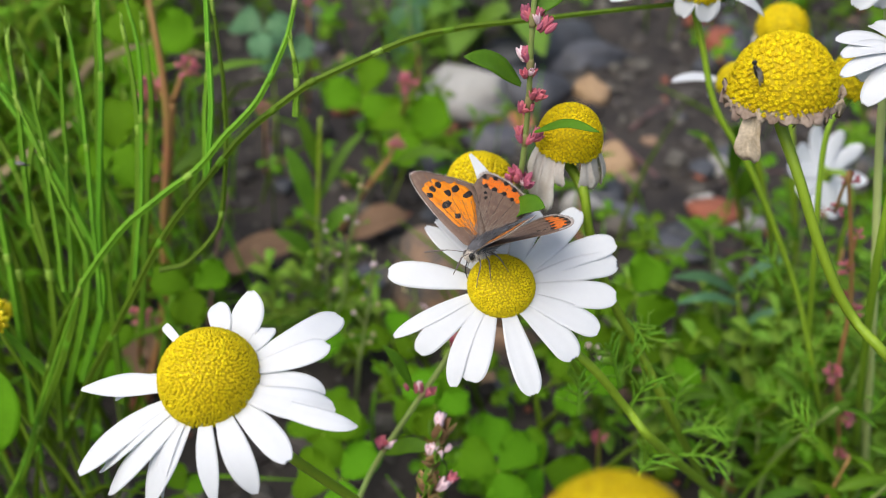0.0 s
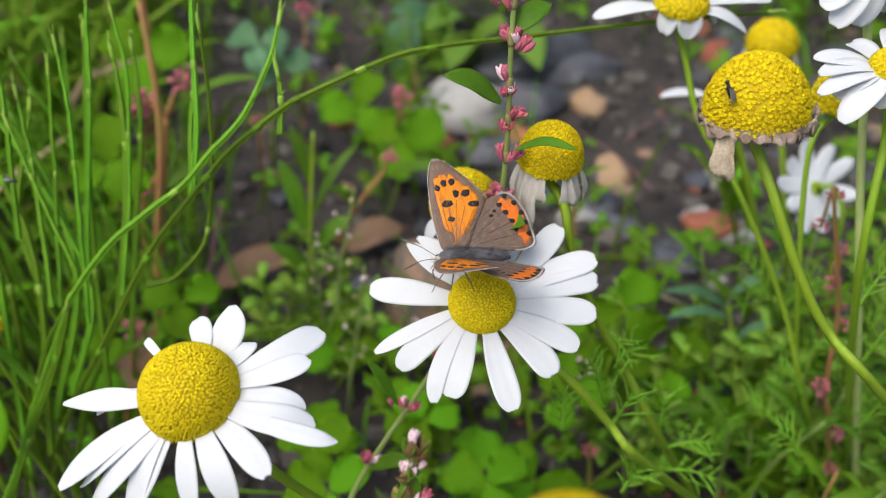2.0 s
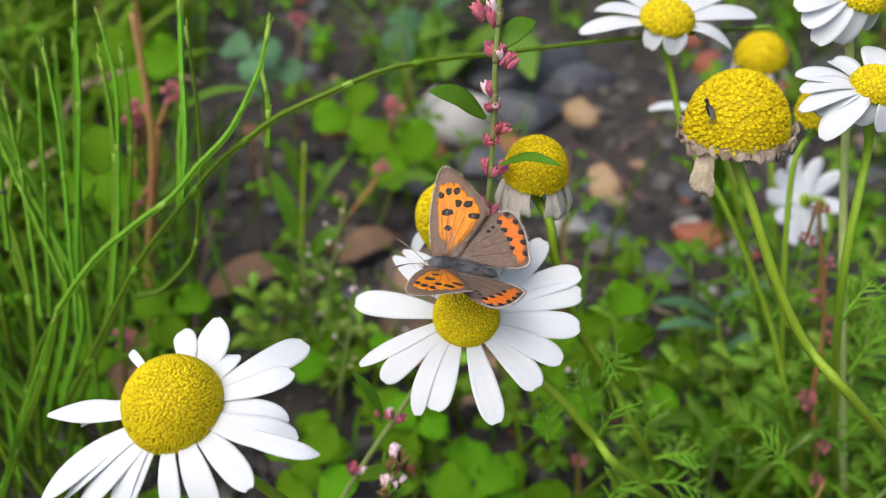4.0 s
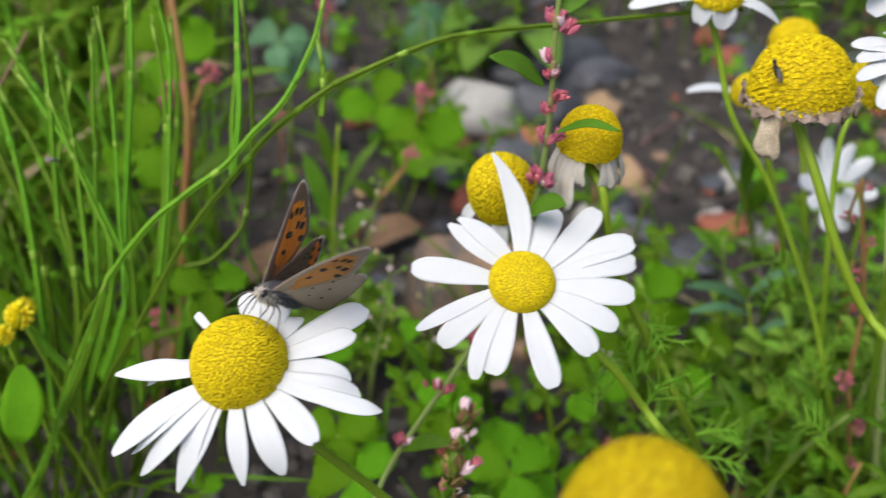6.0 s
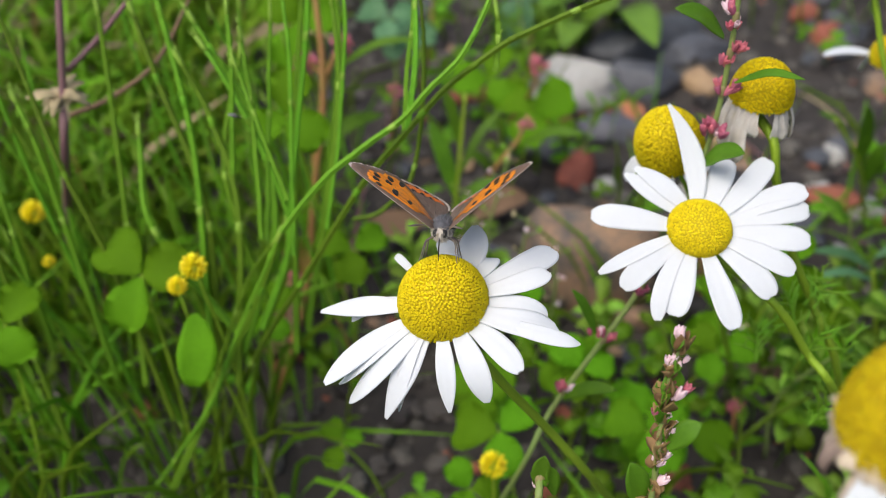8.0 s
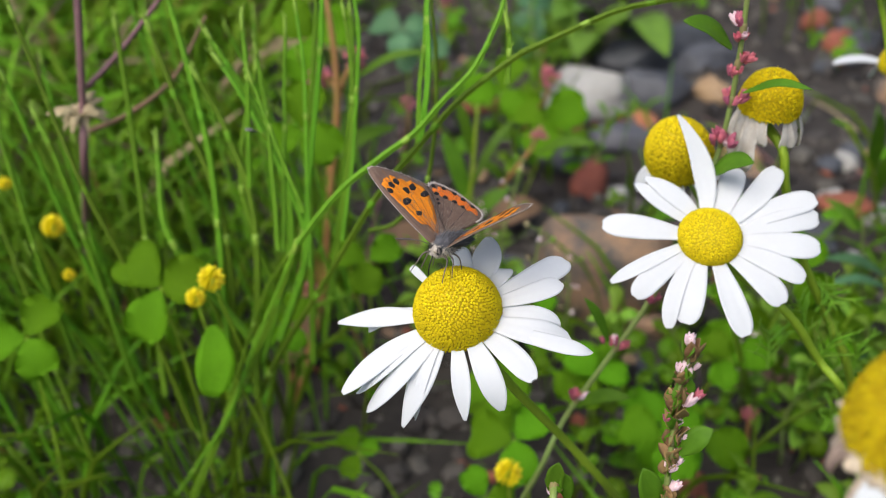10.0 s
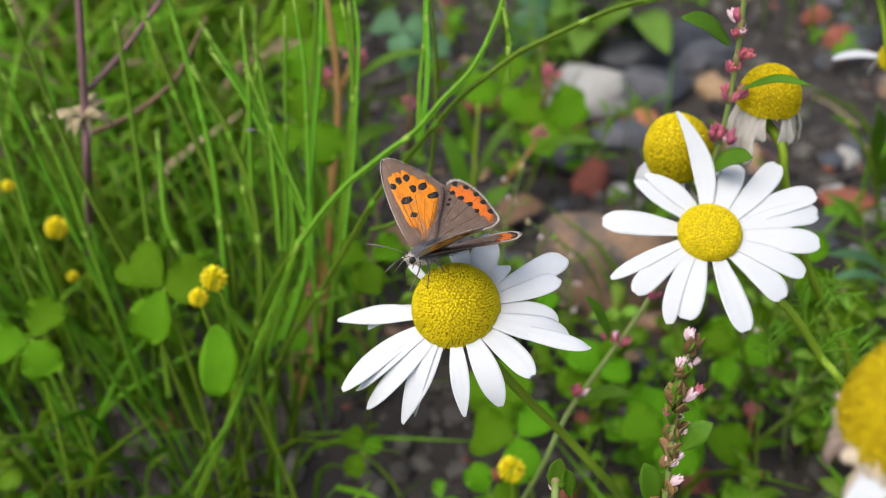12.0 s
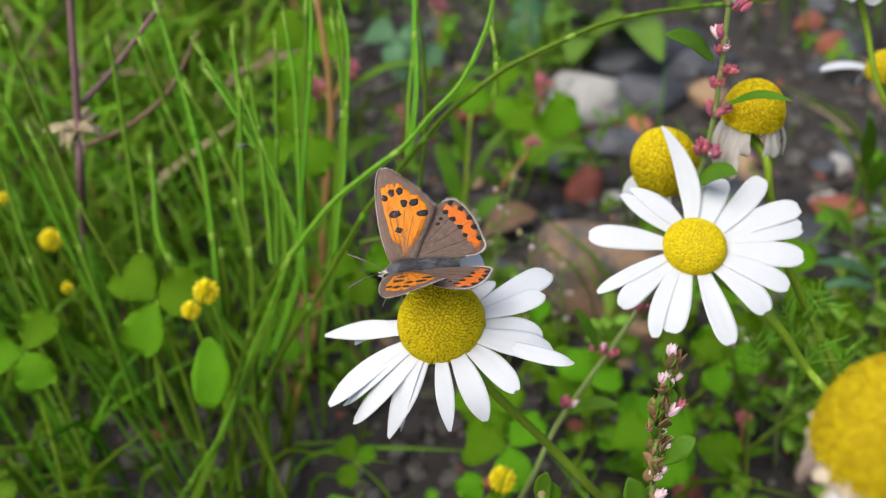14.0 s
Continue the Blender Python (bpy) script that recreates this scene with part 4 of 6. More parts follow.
LEAFLETS = []
for k in range(5):
    g = np.random.default_rng(300 + k)
    LEAFLETS.append(Soup().add(*leaflet(1.0, 0.84 + 0.06 * k, g, 0.1 + 0.04 * k, 0.04)).mesh("leaflet", M_LEAF_ONE))
for k in range(3):
    g = np.random.default_rng(320 + k)
    LEAFLETS.append(Soup().add(*leaflet(1.0, 0.95, g, 0.1, 0.0)).mesh("leaflet", M_LEAF_BLUE))


def clover_leaf(place, size, height, turn, tilt, seed, label="green three-part clover leaf on a thin stalk", kinds=(0, 1, 2, 3, 4), root_at=None):
    """A trifoliate leaf: three leaflets at the top of a stalk."""
    rng = np.random.default_rng(seed)
    root = new("clover_leaf")
    root.location = place
    tagged(root, label, "leaf", "clover leaves")
    foot = Vector(root_at) - Vector(place) if root_at else Vector((rng.uniform(-0.012, 0.012), rng.uniform(-0.004, 0.015), -height))
    obj("stalk", Soup().add(*tube([foot, foot * 0.45 + Vector((0.002, 0, 0)), Vector((0, 0, 0))], [0.0006, 0.0005, 0.0004], n=8, sides=5)), M_STEM, root)
    head = Euler((radians(tilt), radians(rng.uniform(-14, 14)), 0)).to_matrix().to_4x4()
    for k in range(3):
        a = turn + 120 * k + rng.uniform(-12, 12)
        s = size * rng.uniform(0.62, 0.95)
        ob = obj("leaflet", LEAFLETS[kinds[int(rng.integers(len(kinds)))]], None, root)
        ob.matrix_basis = head @ Matrix.Rotation(radians(a), 4, "Z") @ Matrix.Rotation(radians(rng.uniform(-22, 8)), 4, "Y") @ Matrix.Translation((0.0006, 0, 0)) @ Matrix.Scale(s, 4)
    return root


CLOVERS = [
    ((-0.0976, 0.295, 0.1023), 0.019, 20, 45), ((-0.0861, 0.215, 0.1137), 0.014, 80, 40), ((-0.0689, 0.2, 0.0782), 0.013, 40, 40),
    ((-0.1138, 0.1596, 0.1022), 0.014, 140, 40), ((-0.1492, 0.1533, 0.0905), 0.012, 60, 40),
    ((0.1023, 0.2025, 0.0187), 0.018, 30, 40), ((0.0992, 0.2203, 0.0089), 0.016, 60, 40),
    ((0.1144, 0.23, 0.0206), 0.016, 90, 40), ((-0.0335, 0.1437, 0.0431), 0.011, 20, 25), ((0.011, 0.1813, 0.0266), 0.014, 70, 30),
    ((-0.0044, 0.1934, 0.0435), 0.013, 10, 30), ((-0.0716, 0.1658, 0.033), 0.008, 10, 30),
    ((0.054, 0.2021, 0.0737), 0.016, 60, 55), ((-0.0022, 0.1855, 0.0462), 0.014, 10, 35), ((0.0147, 0.1628, 0.0461), 0.014, 40, 25),
    ((-0.0335, 0.2341, 0.0269), 0.014, 100, 25), ((-0.0134, 0.3281, 0.0463), 0.020, 10, 35), ((-0.0322, 0.3452, 0.0515), 0.017, 70, 35),
    ((-0.0927, 0.2669, 0.0201), 0.014, 30, 30), ((-0.0165, 0.233, 0.0254), 0.013, 80, 25), ((0.0693, 0.202, 0.0499), 0.016, 40, 40),
    ((-0.033, 0.1737, 0.0481), 0.013, 40, 30), ((0.0435, 0.2192, 0.0395), 0.015, 0, 30),
    ((0.0393, 0.1965, 0.0436), 0.014, 0, 30), ((-0.0955, 0.1932, 0.0565), 0.013, 80, 30),
    ((-0.026, 0.1536, 0.055), 0.014, 40, 30), ((0.0284, 0.1744, 0.0325), 0.014, 100, 30), ((-0.0321, 0.1934, 0.0306), 0.013, 100, 30),
]
# one long hanging leaflet beside the yellow medick
clover_leaf((-0.0987, 0.1473, 0.0995), 0.001, 0.09, -90, 60, 499, "clover stalk with a drooping leaflet")
hang = new("clover_leaflet")
hang.location = (-0.098, 0.1478, 0.1009)
tagged(hang, "single hanging bright green clover leaflet", "leaf")
hang_line = smooth_line([np.zeros(3), np.array((-0.0969, 0.1417, 0.0947)) - np.array(hang.location), np.array((-0.0979, 0.1364, 0.0883)) - np.array(hang.location)], 9)
obj("blade", Soup().add(*blade_sheet(hang_line, [0.0008, 0.0026, 0.0036, 0.0043, 0.0047, 0.0046, 0.0042, 0.0034, 0.0016], np.array((0.15, -1.0, 0.35)), cup=0.14, cols=7)), M_LEAF_ONE, hang)
for i, (p, s, trn, tilt) in enumerate(CLOVERS):
    clover_leaf(p, s, p[2], trn, tilt, 500 + i)
for i, (p, s, trn, tilt) in enumerate([((-0.0763, 0.3799, 0.0625), 0.017, 30, 30), ((-0.0695, 0.3835, 0.0511), 0.014, 100, 30)]):
    clover_leaf(p, s, p[2], trn, tilt, 560 + i, "blue-green rounded clover leaf over dark soil", (5, 6, 7))


def green_cover(x, y):
    """How thick the low growth is at a place of the ground: bare soil in the middle distance, weeds elsewhere."""
    bare = math.exp(-(((x - 0.10) / 0.11) ** 2 + ((y - 0.42) / 0.15) ** 2) * 0.9)
    bare = max(bare, 0.75 * math.exp(-(((x + 0.02) / 0.07) ** 2 + ((y - 0.30) / 0.06) ** 2)))
    bare = max(bare, 0.95 * math.exp(-(((x + 0.08) / 0.065) ** 2 + ((y - 0.44) / 0.13) ** 2)))
    bare = max(bare, 0.75 * math.exp(-(((x + 0.045) / 0.05) ** 2 + ((y - 0.225) / 0.05) ** 2)))
    bare = max(bare, 0.95 * math.exp(-(((x + 0.062) / 0.032) ** 2 + ((y - 0.185) / 0.045) ** 2)))
    return max(0.0, 1 - bare + 0.22 * noise.noise((x * 14, y * 14, 7.7)))


def low_growth():
    rng = np.random.default_rng(60)
    sp, gr = Soup(), Soup()
    base = [leaflet(1.0, 0.62 + 0.1 * k, rng, 0.15, 0.0, 3, 5) for k in range(4)]
    tries = 0
    while tries < 3200:
        tries += 1
        x, y = rng.uniform(-0.42, 0.42), rng.uniform(0.10, 0.72)
        if rng.random() > green_cover(x, y) ** 1.5 * (0.35 if x < -0.055 and y < 0.34 else 1.0):
            continue
        z = 0.004 + 0.035 * rng.random() ** 1.6
        a = rng.uniform(0, 360)
        s = rng.uniform(0.0035, 0.0085)
        tl = rng.uniform(-5, 40)
        for k in range(3):
            m = pose(x, y, z, tl, rng.uniform(-15, 15), 0) @ pose(0, 0, 0, 0, 0, a + 120 * k) @ pose(0, 0, 0, 0, rng.uniform(-20, 10), 0) @ Matrix.Scale(s, 4)
            sp.add(*xform(base[int(rng.integers(4))], m))
        gr.add(*tube([(x + rng.uniform(-0.006, 0.006), y + 0.004, 0), (x, y, z)], [0.0004, 0.0003], n=3, sides=3))
    tagged(obj("low_clover", sp, M_LEAF), "mat of small green clover leaves over soil", "clover", kind="stuff")
    for k in range(3300):
        x, y = rng.uniform(-0.42, 0.42), rng.uniform(0.12, 0.75)
        if k > 2600:
            x, y = rng.uniform(-0.30, -0.09), rng.uniform(0.14, 0.36)
        if rng.random() > green_cover(x, y) ** 1.3:
            continue
        hgt = rng.uniform(0.015, 0.06) * (1.5 if x < -0.08 else 1.0)
        lx, ly = rng.normal(0, 0.45, 2) * hgt
        line = smooth_line([(x, y, 0), (x + lx * 0.3, y + ly * 0.3, hgt * 0.6), (x + lx, y + ly, hgt * rng.uniform(0.8, 1.0))], 6)
        gr.add(*blade_sheet(line, [0.0006, 0.0009, 0.0008, 0.0002], np.array((rng.normal(), rng.normal() - 1, 0.4)), cols=3, cup=0.2))
    tagged(obj("short_grass", gr, M_GRASS), "short thin green grass blades and stalks", "grass", kind="stuff")


low_growth()


def sward():
    """Taller grass beyond the horsetails, and the coarse growth that goes on all round the patch."""
    rng = np.random.default_rng(66)
    near, far, dry = Soup(), Soup(), Soup()
    for k in range(1900):
        x, y = rng.uniform(-0.46, -0.155), rng.uniform(0.28, 0.66)
        hgt = rng.uniform(0.03, 0.095)
        lx, ly = rng.normal(0, 0.45, 2) * hgt
        line = smooth_line([(x, y, 0), (x + lx * 0.3, y + ly * 0.3, hgt * 0.6), (x + lx, y + ly, hgt * rng.uniform(0.7, 1.0))], 6)
        (dry if k % 6 == 0 else near).add(*blade_sheet(line, [0.0008, 0.0017, 0.0015, 0.0003], np.array((rng.normal(), rng.normal() - 1, 0.4)), cols=3, cup=0.2))
    for k in range(9000):
        r, a = 0.35 + 2.4 * rng.random() ** 1.3, rng.uniform(0, 6.2832)
        x, y = r * math.cos(a), 0.35 + r * math.sin(a)
        if (abs(x) < 0.42 and -0.12 < y < 0.74) or noise.noise((x * 3.2, y * 3.2, 2.0)) < -0.25:
            continue
        hgt = rng.uniform(0.02, 0.07)
        lx, ly = rng.normal(0, 0.6, 2) * hgt
        line = smooth_line([(x, y, 0), (x + lx * 0.3, y + ly * 0.3, hgt * 0.6), (x + lx, y + ly, hgt * 0.8)], 4)
        far.add(*blade_sheet(line, [0.002, 0.005, 0.005, 0.001], np.array((rng.normal(), rng.normal() - 0.5, 0.6)), cols=3, cup=0.2))
    tagged(obj("tall_grass", near, M_SWARD), "bright green tall grass behind the horsetails", "grass", kind="stuff")
    tagged(obj("dry_grass", dry, M_STRAW_DULL), "dull straw-coloured dead blades in the tall grass", "dry grass", kind="stuff")
    tagged(obj("rough_grass", far, M_GRASS), "rough green grass and weeds around the patch", "grass", kind="stuff")


sward()


def sprig(place, height, seed, mat):
    """A thin upright weed with alternate narrow leaves."""
    rng = np.random.default_rng(seed)
    root = new("weed_sprig")
    root.location = place
    tagged(root, "thin upright green weed with small narrow leaves", "weed", "weed sprigs")
    top = np.array((rng.normal(0, 0.18) * height, rng.normal(0, 0.18) * height, height))
    line = smooth_line([np.zeros(3), top * 0.5 + np.array((rng.normal(0, 0.06), rng.normal(0, 0.06), 0)) * height, top], 20)
    obj("stem", Soup().add(*tube(line, [0.0007, 0.0006, 0.0004], n=12, sides=5)), M_KNOT_STEM if seed % 3 else M_RED_STEM, root)
    for k in range(3, 20, 2):
        a = k * 1.25 + rng.uniform(-0.4, 0.4)
        ln = rng.uniform(0.007, 0.016)
        d = np.array((math.cos(a), math.sin(a), rng.uniform(0.2, 0.9)))
        leaf_line = smooth_line([line[k], line[k] + d * ln * 0.5 + np.array((0, 0, 0.001)), line[k] + d * ln * np.array((1, 1, 0.8))], 7)
        w = ln * rng.uniform(0.07, 0.14)
        obj("leaf", Soup().add(*blade_sheet(leaf_line, [w * q for q in (0.2, 0.8, 1.0, 0.8, 0.1)], np.array((0.1, -0.4, 1.0)), cols=3, cup=0.3)), mat, root)


rng = np.random.default_rng(17)
made = 0
while made < 105:
    x, y = rng.uniform(-0.30, 0.26), rng.uniform(0.15, 0.55)
    if made % 3 == 0:
        x, y = rng.uniform(0.06, 0.20), rng.uniform(0.16, 0.27)
    if rng.random() > min(1.0, green_cover(x, y)) ** 4 or (x + 0.03) ** 2 + (y - 0.10) ** 2 < 0.006:
        continue
    tall = rng.uniform(0.025, 0.075)
    if not bare_soil(x, y):
        sprig((x, y, 0.0), tall, 2000 + made, (M_KNOT_LEAF, M_GRASS, M_LEAF_ONE)[made % 3])
    made += 1

M_FRESH = material("fresh_leaf", (0.27, 0.45, 0.05), (0.15, 0.30, 0.03), rough=0.5, scale=150, through_light=0.35, through_tint=(1.0, 1.05, 0.5), bump=0.25, per_object=0.3, spec=0.2)


def leafy_sprig(place, height, seed):
    """A soft upright weed with pairs of oval, pointed leaves that grow smaller towards the top."""
    rng = np.random.default_rng(seed)
    root = new("leafy_sprig")
    root.location = place
    tagged(root, "soft light green weed with small oval leaves", "weed", "leafy sprigs")
    top = np.array((rng.normal(0, 0.16) * height, rng.normal(0, 0.16) * height, height))
    line = smooth_line([np.zeros(3), top * 0.5 + np.array((rng.normal(0, 0.07), rng.normal(0, 0.07), 0)) * height, top], 18)
    obj("stem", Soup().add(*tube(line, [0.0008, 0.0006, 0.0004], n=12, sides=5)), M_STEM, root)
    for k in range(4, 18, 2):
        a = k * 1.1 + rng.uniform(-0.5, 0.5)
        ln = rng.uniform(0.007, 0.013) * (1.15 - 0.45 * k / 18)
        for g in (0, math.pi):
            d = np.array((math.cos(a + g), math.sin(a + g), rng.uniform(0.1, 0.8)))
            leaf_line = smooth_line([line[k], line[k] + d * ln * 0.55 + np.array((0, 0, 0.001)), line[k] + d * ln * np.array((1, 1, 0.6))], 7)
            w = ln * rng.uniform(0.17, 0.27)
            obj("leaf", Soup().add(*blade_sheet(leaf_line, [w * q for q in (0.2, 0.8, 1.0, 0.8, 0.1)], np.array((0.1, -0.4, 1.0)), cols=3, cup=0.25)), M_FRESH, root)


rng = np.random.default_rng(171)
for i in range(30):
    x, y = rng.uniform(0.055, 0.165), rng.uniform(0.165, 0.265)
    tall = rng.uniform(0.025, 0.062) * (0.7 if y < 0.19 else 1.0)
    if not bare_soil(x, y):
        leafy_sprig((x, y, 0.0), tall, 2300 + i)
for i in range(7):
    x, y = rng.uniform(-0.06, 0.01), rng.uniform(0.22, 0.29)
    leafy_sprig((x, y, 0.0), rng.uniform(0.025, 0.055), 2400 + i)


def raceme(points, seed, label="thin upright weed dotted with tiny white buds"):
    """A thin bare stem with short stalks that carry tiny pods and white buds."""
    rng = np.random.default_rng(seed)
    root = new("raceme_weed")
    o = np.array(points[0])
    root.location = points[0]
    tagged(root, label, "weed", "thin raceme weeds")
    line = smooth_line(np.array(points) - o, 40)
    obj("stem", Soup().add(*tube(line, [0.0007, 0.0005, 0.0003], n=24, sides=5)), M_KNOT_STEM, root)
    for k in range(12, 40, 2):
        a = k * 2.4
        d = np.array((math.cos(a), math.sin(a), 0.7))
        ln = rng.uniform(0.002, 0.0055)
        e = line[k] + d * ln
        obj("pod_stalk", Soup().add(*tube([line[k], line[k] + d * ln * 0.5, e], [0.00025, 0.0002], n=4, sides=4)), M_KNOT_STEM, root)
        obj("pod", Soup().add(*blob(e, np.array((0.0007, 0.0006, 0.001)) * rng.uniform(0.7, 1.2), rng, 0.1, 5, 6)), (M_PALE_PINK, M_FRESH, M_STRAW)[int(rng.integers(3))], root)


raceme([(-0.048, 0.252, 0.0), (-0.0331, 0.235, 0.0397), (-0.0302, 0.235, 0.0593), (-0.0264, 0.235, 0.0774), (-0.0233, 0.235, 0.0912)], 2501)
raceme([(-0.030, 0.220, 0.0), (-0.0256, 0.205, 0.0397), (-0.0233, 0.205, 0.0543), (-0.0203, 0.205, 0.0724), (-0.0187, 0.205, 0.0872)], 2502)
raceme([(-0.040, 0.245, 0.0), (-0.0375, 0.238, 0.045), (-0.0385, 0.236, 0.075)], 2503)
raceme([(-0.012, 0.235, 0.0), (-0.008, 0.228, 0.035), (-0.0095, 0.226, 0.062)], 2504)
raceme([(0.052, 0.215, 0.0), (0.047, 0.205, 0.03), (0.0455, 0.203, 0.052)], 2505)

# ---------------------------------------------------------------- knotweed


def bud_mesh(seed, mat, splay=0.0, slim=0.2):
    """A pointed flower bud of five overlapping tepals along +z, opened by splay."""
    rng = np.random.default_rng(seed)
    sp = Soup()
    for k in range(5):
        a = k * 1.2566 + rng.uniform(-0.2, 0.2)
        s = np.linspace(0, 1, 6)
        rr = slim * np.sin(0.35 + s * 2.5) + splay * s ** 2
        line = np.stack([rr * math.cos(a), rr * math.sin(a), s * (1 - 0.35 * splay)], 1)
        sp.add(*blade_sheet(line, [0.10, 0.2, 0.21, 0.17, 0.03], np.array((math.cos(a), math.sin(a), 0.1)), thick=0.04, cols=3, cup=-0.3))
    sp.add(*blob((0, 0, 0.36), (slim * 0.8, slim * 0.8, 0.36), rng, 0.05, 5, 7))
    return sp.mesh("bud", mat)


BUDS = [bud_mesh(70, M_PINK), bud_mesh(71, M_PINK, 0.3), bud_mesh(72, M_PALE_PINK, 0.2), bud_mesh(73, M_DUSTY, 0.1, 0.26)]


def point_along(direction, roll=0.0):
    """A turn that brings +z onto the direction."""
    return Vector(direction).to_track_quat("Z", "Y").to_matrix().to_4x4() @ Matrix.Rotation(roll, 4, "Z")


def knot_leaf(base, tip, width, parent, droop=0.12, mat=None, facing=(0.0, -0.5, 1.0)):
    """A narrow pointed leaf from base to tip, in the parent's space."""
    b, t = np.array(base), np.array(tip)
    length = np.linalg.norm(t - b)
    line = smooth_line([b, b + (t - b) * 0.5 + np.array((0, 0, length * droop)), t], 10)
    v, f = blade_sheet(line, [width * 0.5 * k for k in (0.2, 0.65, 0.95, 1.0, 0.9, 0.62, 0.06)], np.array(facing), cup=0.22, cols=5)
    return obj("leaf", Soup().add(v, f), mat or M_KNOT_LEAF, parent)


def knotweed(points, radius, buds, leaves, label, seed, name="knotweed", bracts=0, more=0, pale=0.12):
    """An upright stem with swollen joints. buds: place, count, size, kind; leaves: base, tip, width."""
    rng = np.random.default_rng(seed)
    root = new(name)
    o = np.array(points[0])
    root.location = points[0]
    tagged(root, label, "knotweed", "knotweed plants")
    line = smooth_line(np.array(points) - o, 60)
    obj("stem", Soup().add(*tube(line, [radius * 1.2, radius, radius * 0.8], n=44, sides=7, ridge=0.1)), M_KNOT_STEM, root)
    joints = []
    for p, count, size, kind in buds:
        p = np.array(p) - o
        i = int(np.argmin(np.linalg.norm(line - p, axis=1)))
        i = min(max(i, 1), len(line) - 2)
        d = unit(line[i + 1] - line[i - 1])
        if all(abs(i - j) > 2 for j in joints):
            joints.append(i)
            obj("joint", Soup().add(*tube([line[i] - d * radius * 2.2, line[i], line[i] + d * radius * 1.8], [radius * 0.95, radius * 1.22, radius * 0.9], n=6, sides=7)), M_KNOT_JOINT, root, "papery brown sheath at a joint")
        if bracts:
            for k in range(bracts):
                t = unit(d * 1.1 + rng.normal(0, 0.28, 3))
                ln = rng.uniform(0.0018, 0.0034)
                b0 = line[i] + rng.normal(0, 0.0004, 3) - d * 0.001
                bl = smooth_line([b0, b0 + t * ln * 0.5 + rng.normal(0, 0.0002, 3), b0 + t * ln], 6)
                obj("bract", Soup().add(*blade_sheet(bl, [0.0006, 0.0012, 0.0010, 0.0001], rng.normal(0, 1, 3), cols=3, cup=0.5)), M_BRACT if k % 5 else M_KNOT_LEAF, root)
        for _ in range(count + more):
            pick = kind if kind == 2 else int(rng.integers(2))
            ob = obj("bud", BUDS[2 if rng.random() < pale else pick], None, root)
            out = unit(p - line[i] + rng.normal(0, 0.0014, 3) + d * 0.0012)
            ob.matrix_basis = Matrix.Translation(Vector(line[i] + (p - line[i]) * rng.uniform(0.15, 0.7) + rng.normal(0, size * 0.16, 3))) @ point_along(unit(out * 0.8 + d), rng.uniform(0, 6)) @ Matrix.Scale(size * rng.uniform(0.62, 0.95), 4)
    for base, tip, width in leaves:
        knot_leaf(np.array(base) - o, np.array(tip) - o, width, root)
    return root


KA = [(-0.034, 0.1546, 0.0), (-0.0212, 0.128, 0.0713), (-0.0152, 0.1306, 0.0886), (-0.0073, 0.1335, 0.1031), (0.0016, 0.1378, 0.1176), (0.0092, 0.1419, 0.1351), (0.013, 0.147, 0.146), (0.0144, 0.1474, 0.1559), (0.0149, 0.1479, 0.1693), (0.0148, 0.1486, 0.1814), (0.0151, 0.1505, 0.19), (0.0153, 0.1518, 0.1965)]
knotweed(KA, 0.00062,
         [((0.0104, 0.1506, 0.1904), 3, 0.0036, 0), ((0.014, 0.1501, 0.1897), 2, 0.0032, 0), ((0.013, 0.1503, 0.1835), 2, 0.0028, 1), ((0.0163, 0.1495, 0.184), 2, 0.0030, 0), ((0.0183, 0.1481, 0.1822), 2, 0.0034, 0),
          ((0.0126, 0.1496, 0.1764), 3, 0.0032, 0), ((0.0148, 0.1479, 0.1741), 2, 0.0026, 1), ((0.0168, 0.1479, 0.1693), 2, 0.0030, 0), ((0.0141, 0.1477, 0.1676), 2, 0.0028, 1),
          ((0.0174, 0.1469, 0.1616), 2, 0.0030, 1), ((0.0136, 0.148, 0.1616), 2, 0.0030, 0), ((0.0112, 0.1454, 0.1536), 3, 0.0032, 0), ((0.0155, 0.1447, 0.1526), 3, 0.0032, 0),
          ((0.0033, 0.1377, 0.1189), 3, 0.0028, 0), ((-0.0087, 0.1341, 0.1102), 4, 0.0029, 0), ((-0.0033, 0.1342, 0.1085), 3, 0.0028, 0), ((-0.0144, 0.1314, 0.0975), 4, 0.0028, 0), ((-0.0111, 0.1312, 0.0956), 3, 0.0028, 2)],
         [((0.0135, 0.1489, 0.1722), (0.0035, 0.1464, 0.1791), 0.0042), ((0.0154, 0.1493, 0.1854), (0.0217, 0.1544, 0.1883), 0.0042), ((0.016, 0.1455, 0.1647), (0.0259, 0.1373, 0.1701), 0.0020),
          ((0.0116, 0.1417, 0.149), (0.0177, 0.1356, 0.1556), 0.0046), ((-0.006, 0.1342, 0.1102), (-0.0117, 0.1355, 0.1217), 0.0022), ((-0.0123, 0.131, 0.0938), (-0.0016, 0.1255, 0.1024), 0.0034)],
         "slender knotweed stem with clusters of crimson-pink buds and narrow leaves", 31, more=3, pale=0.10)
KB = [(0.0123, 0.1249, 0.0), (-0.003, 0.0757, 0.1209), (-0.0025, 0.079, 0.1313), (-0.0023, 0.0809, 0.1385), (-0.0017, 0.0839, 0.1469), (-0.001, 0.0852, 0.1517), (-0.0005, 0.0868, 0.1553)]
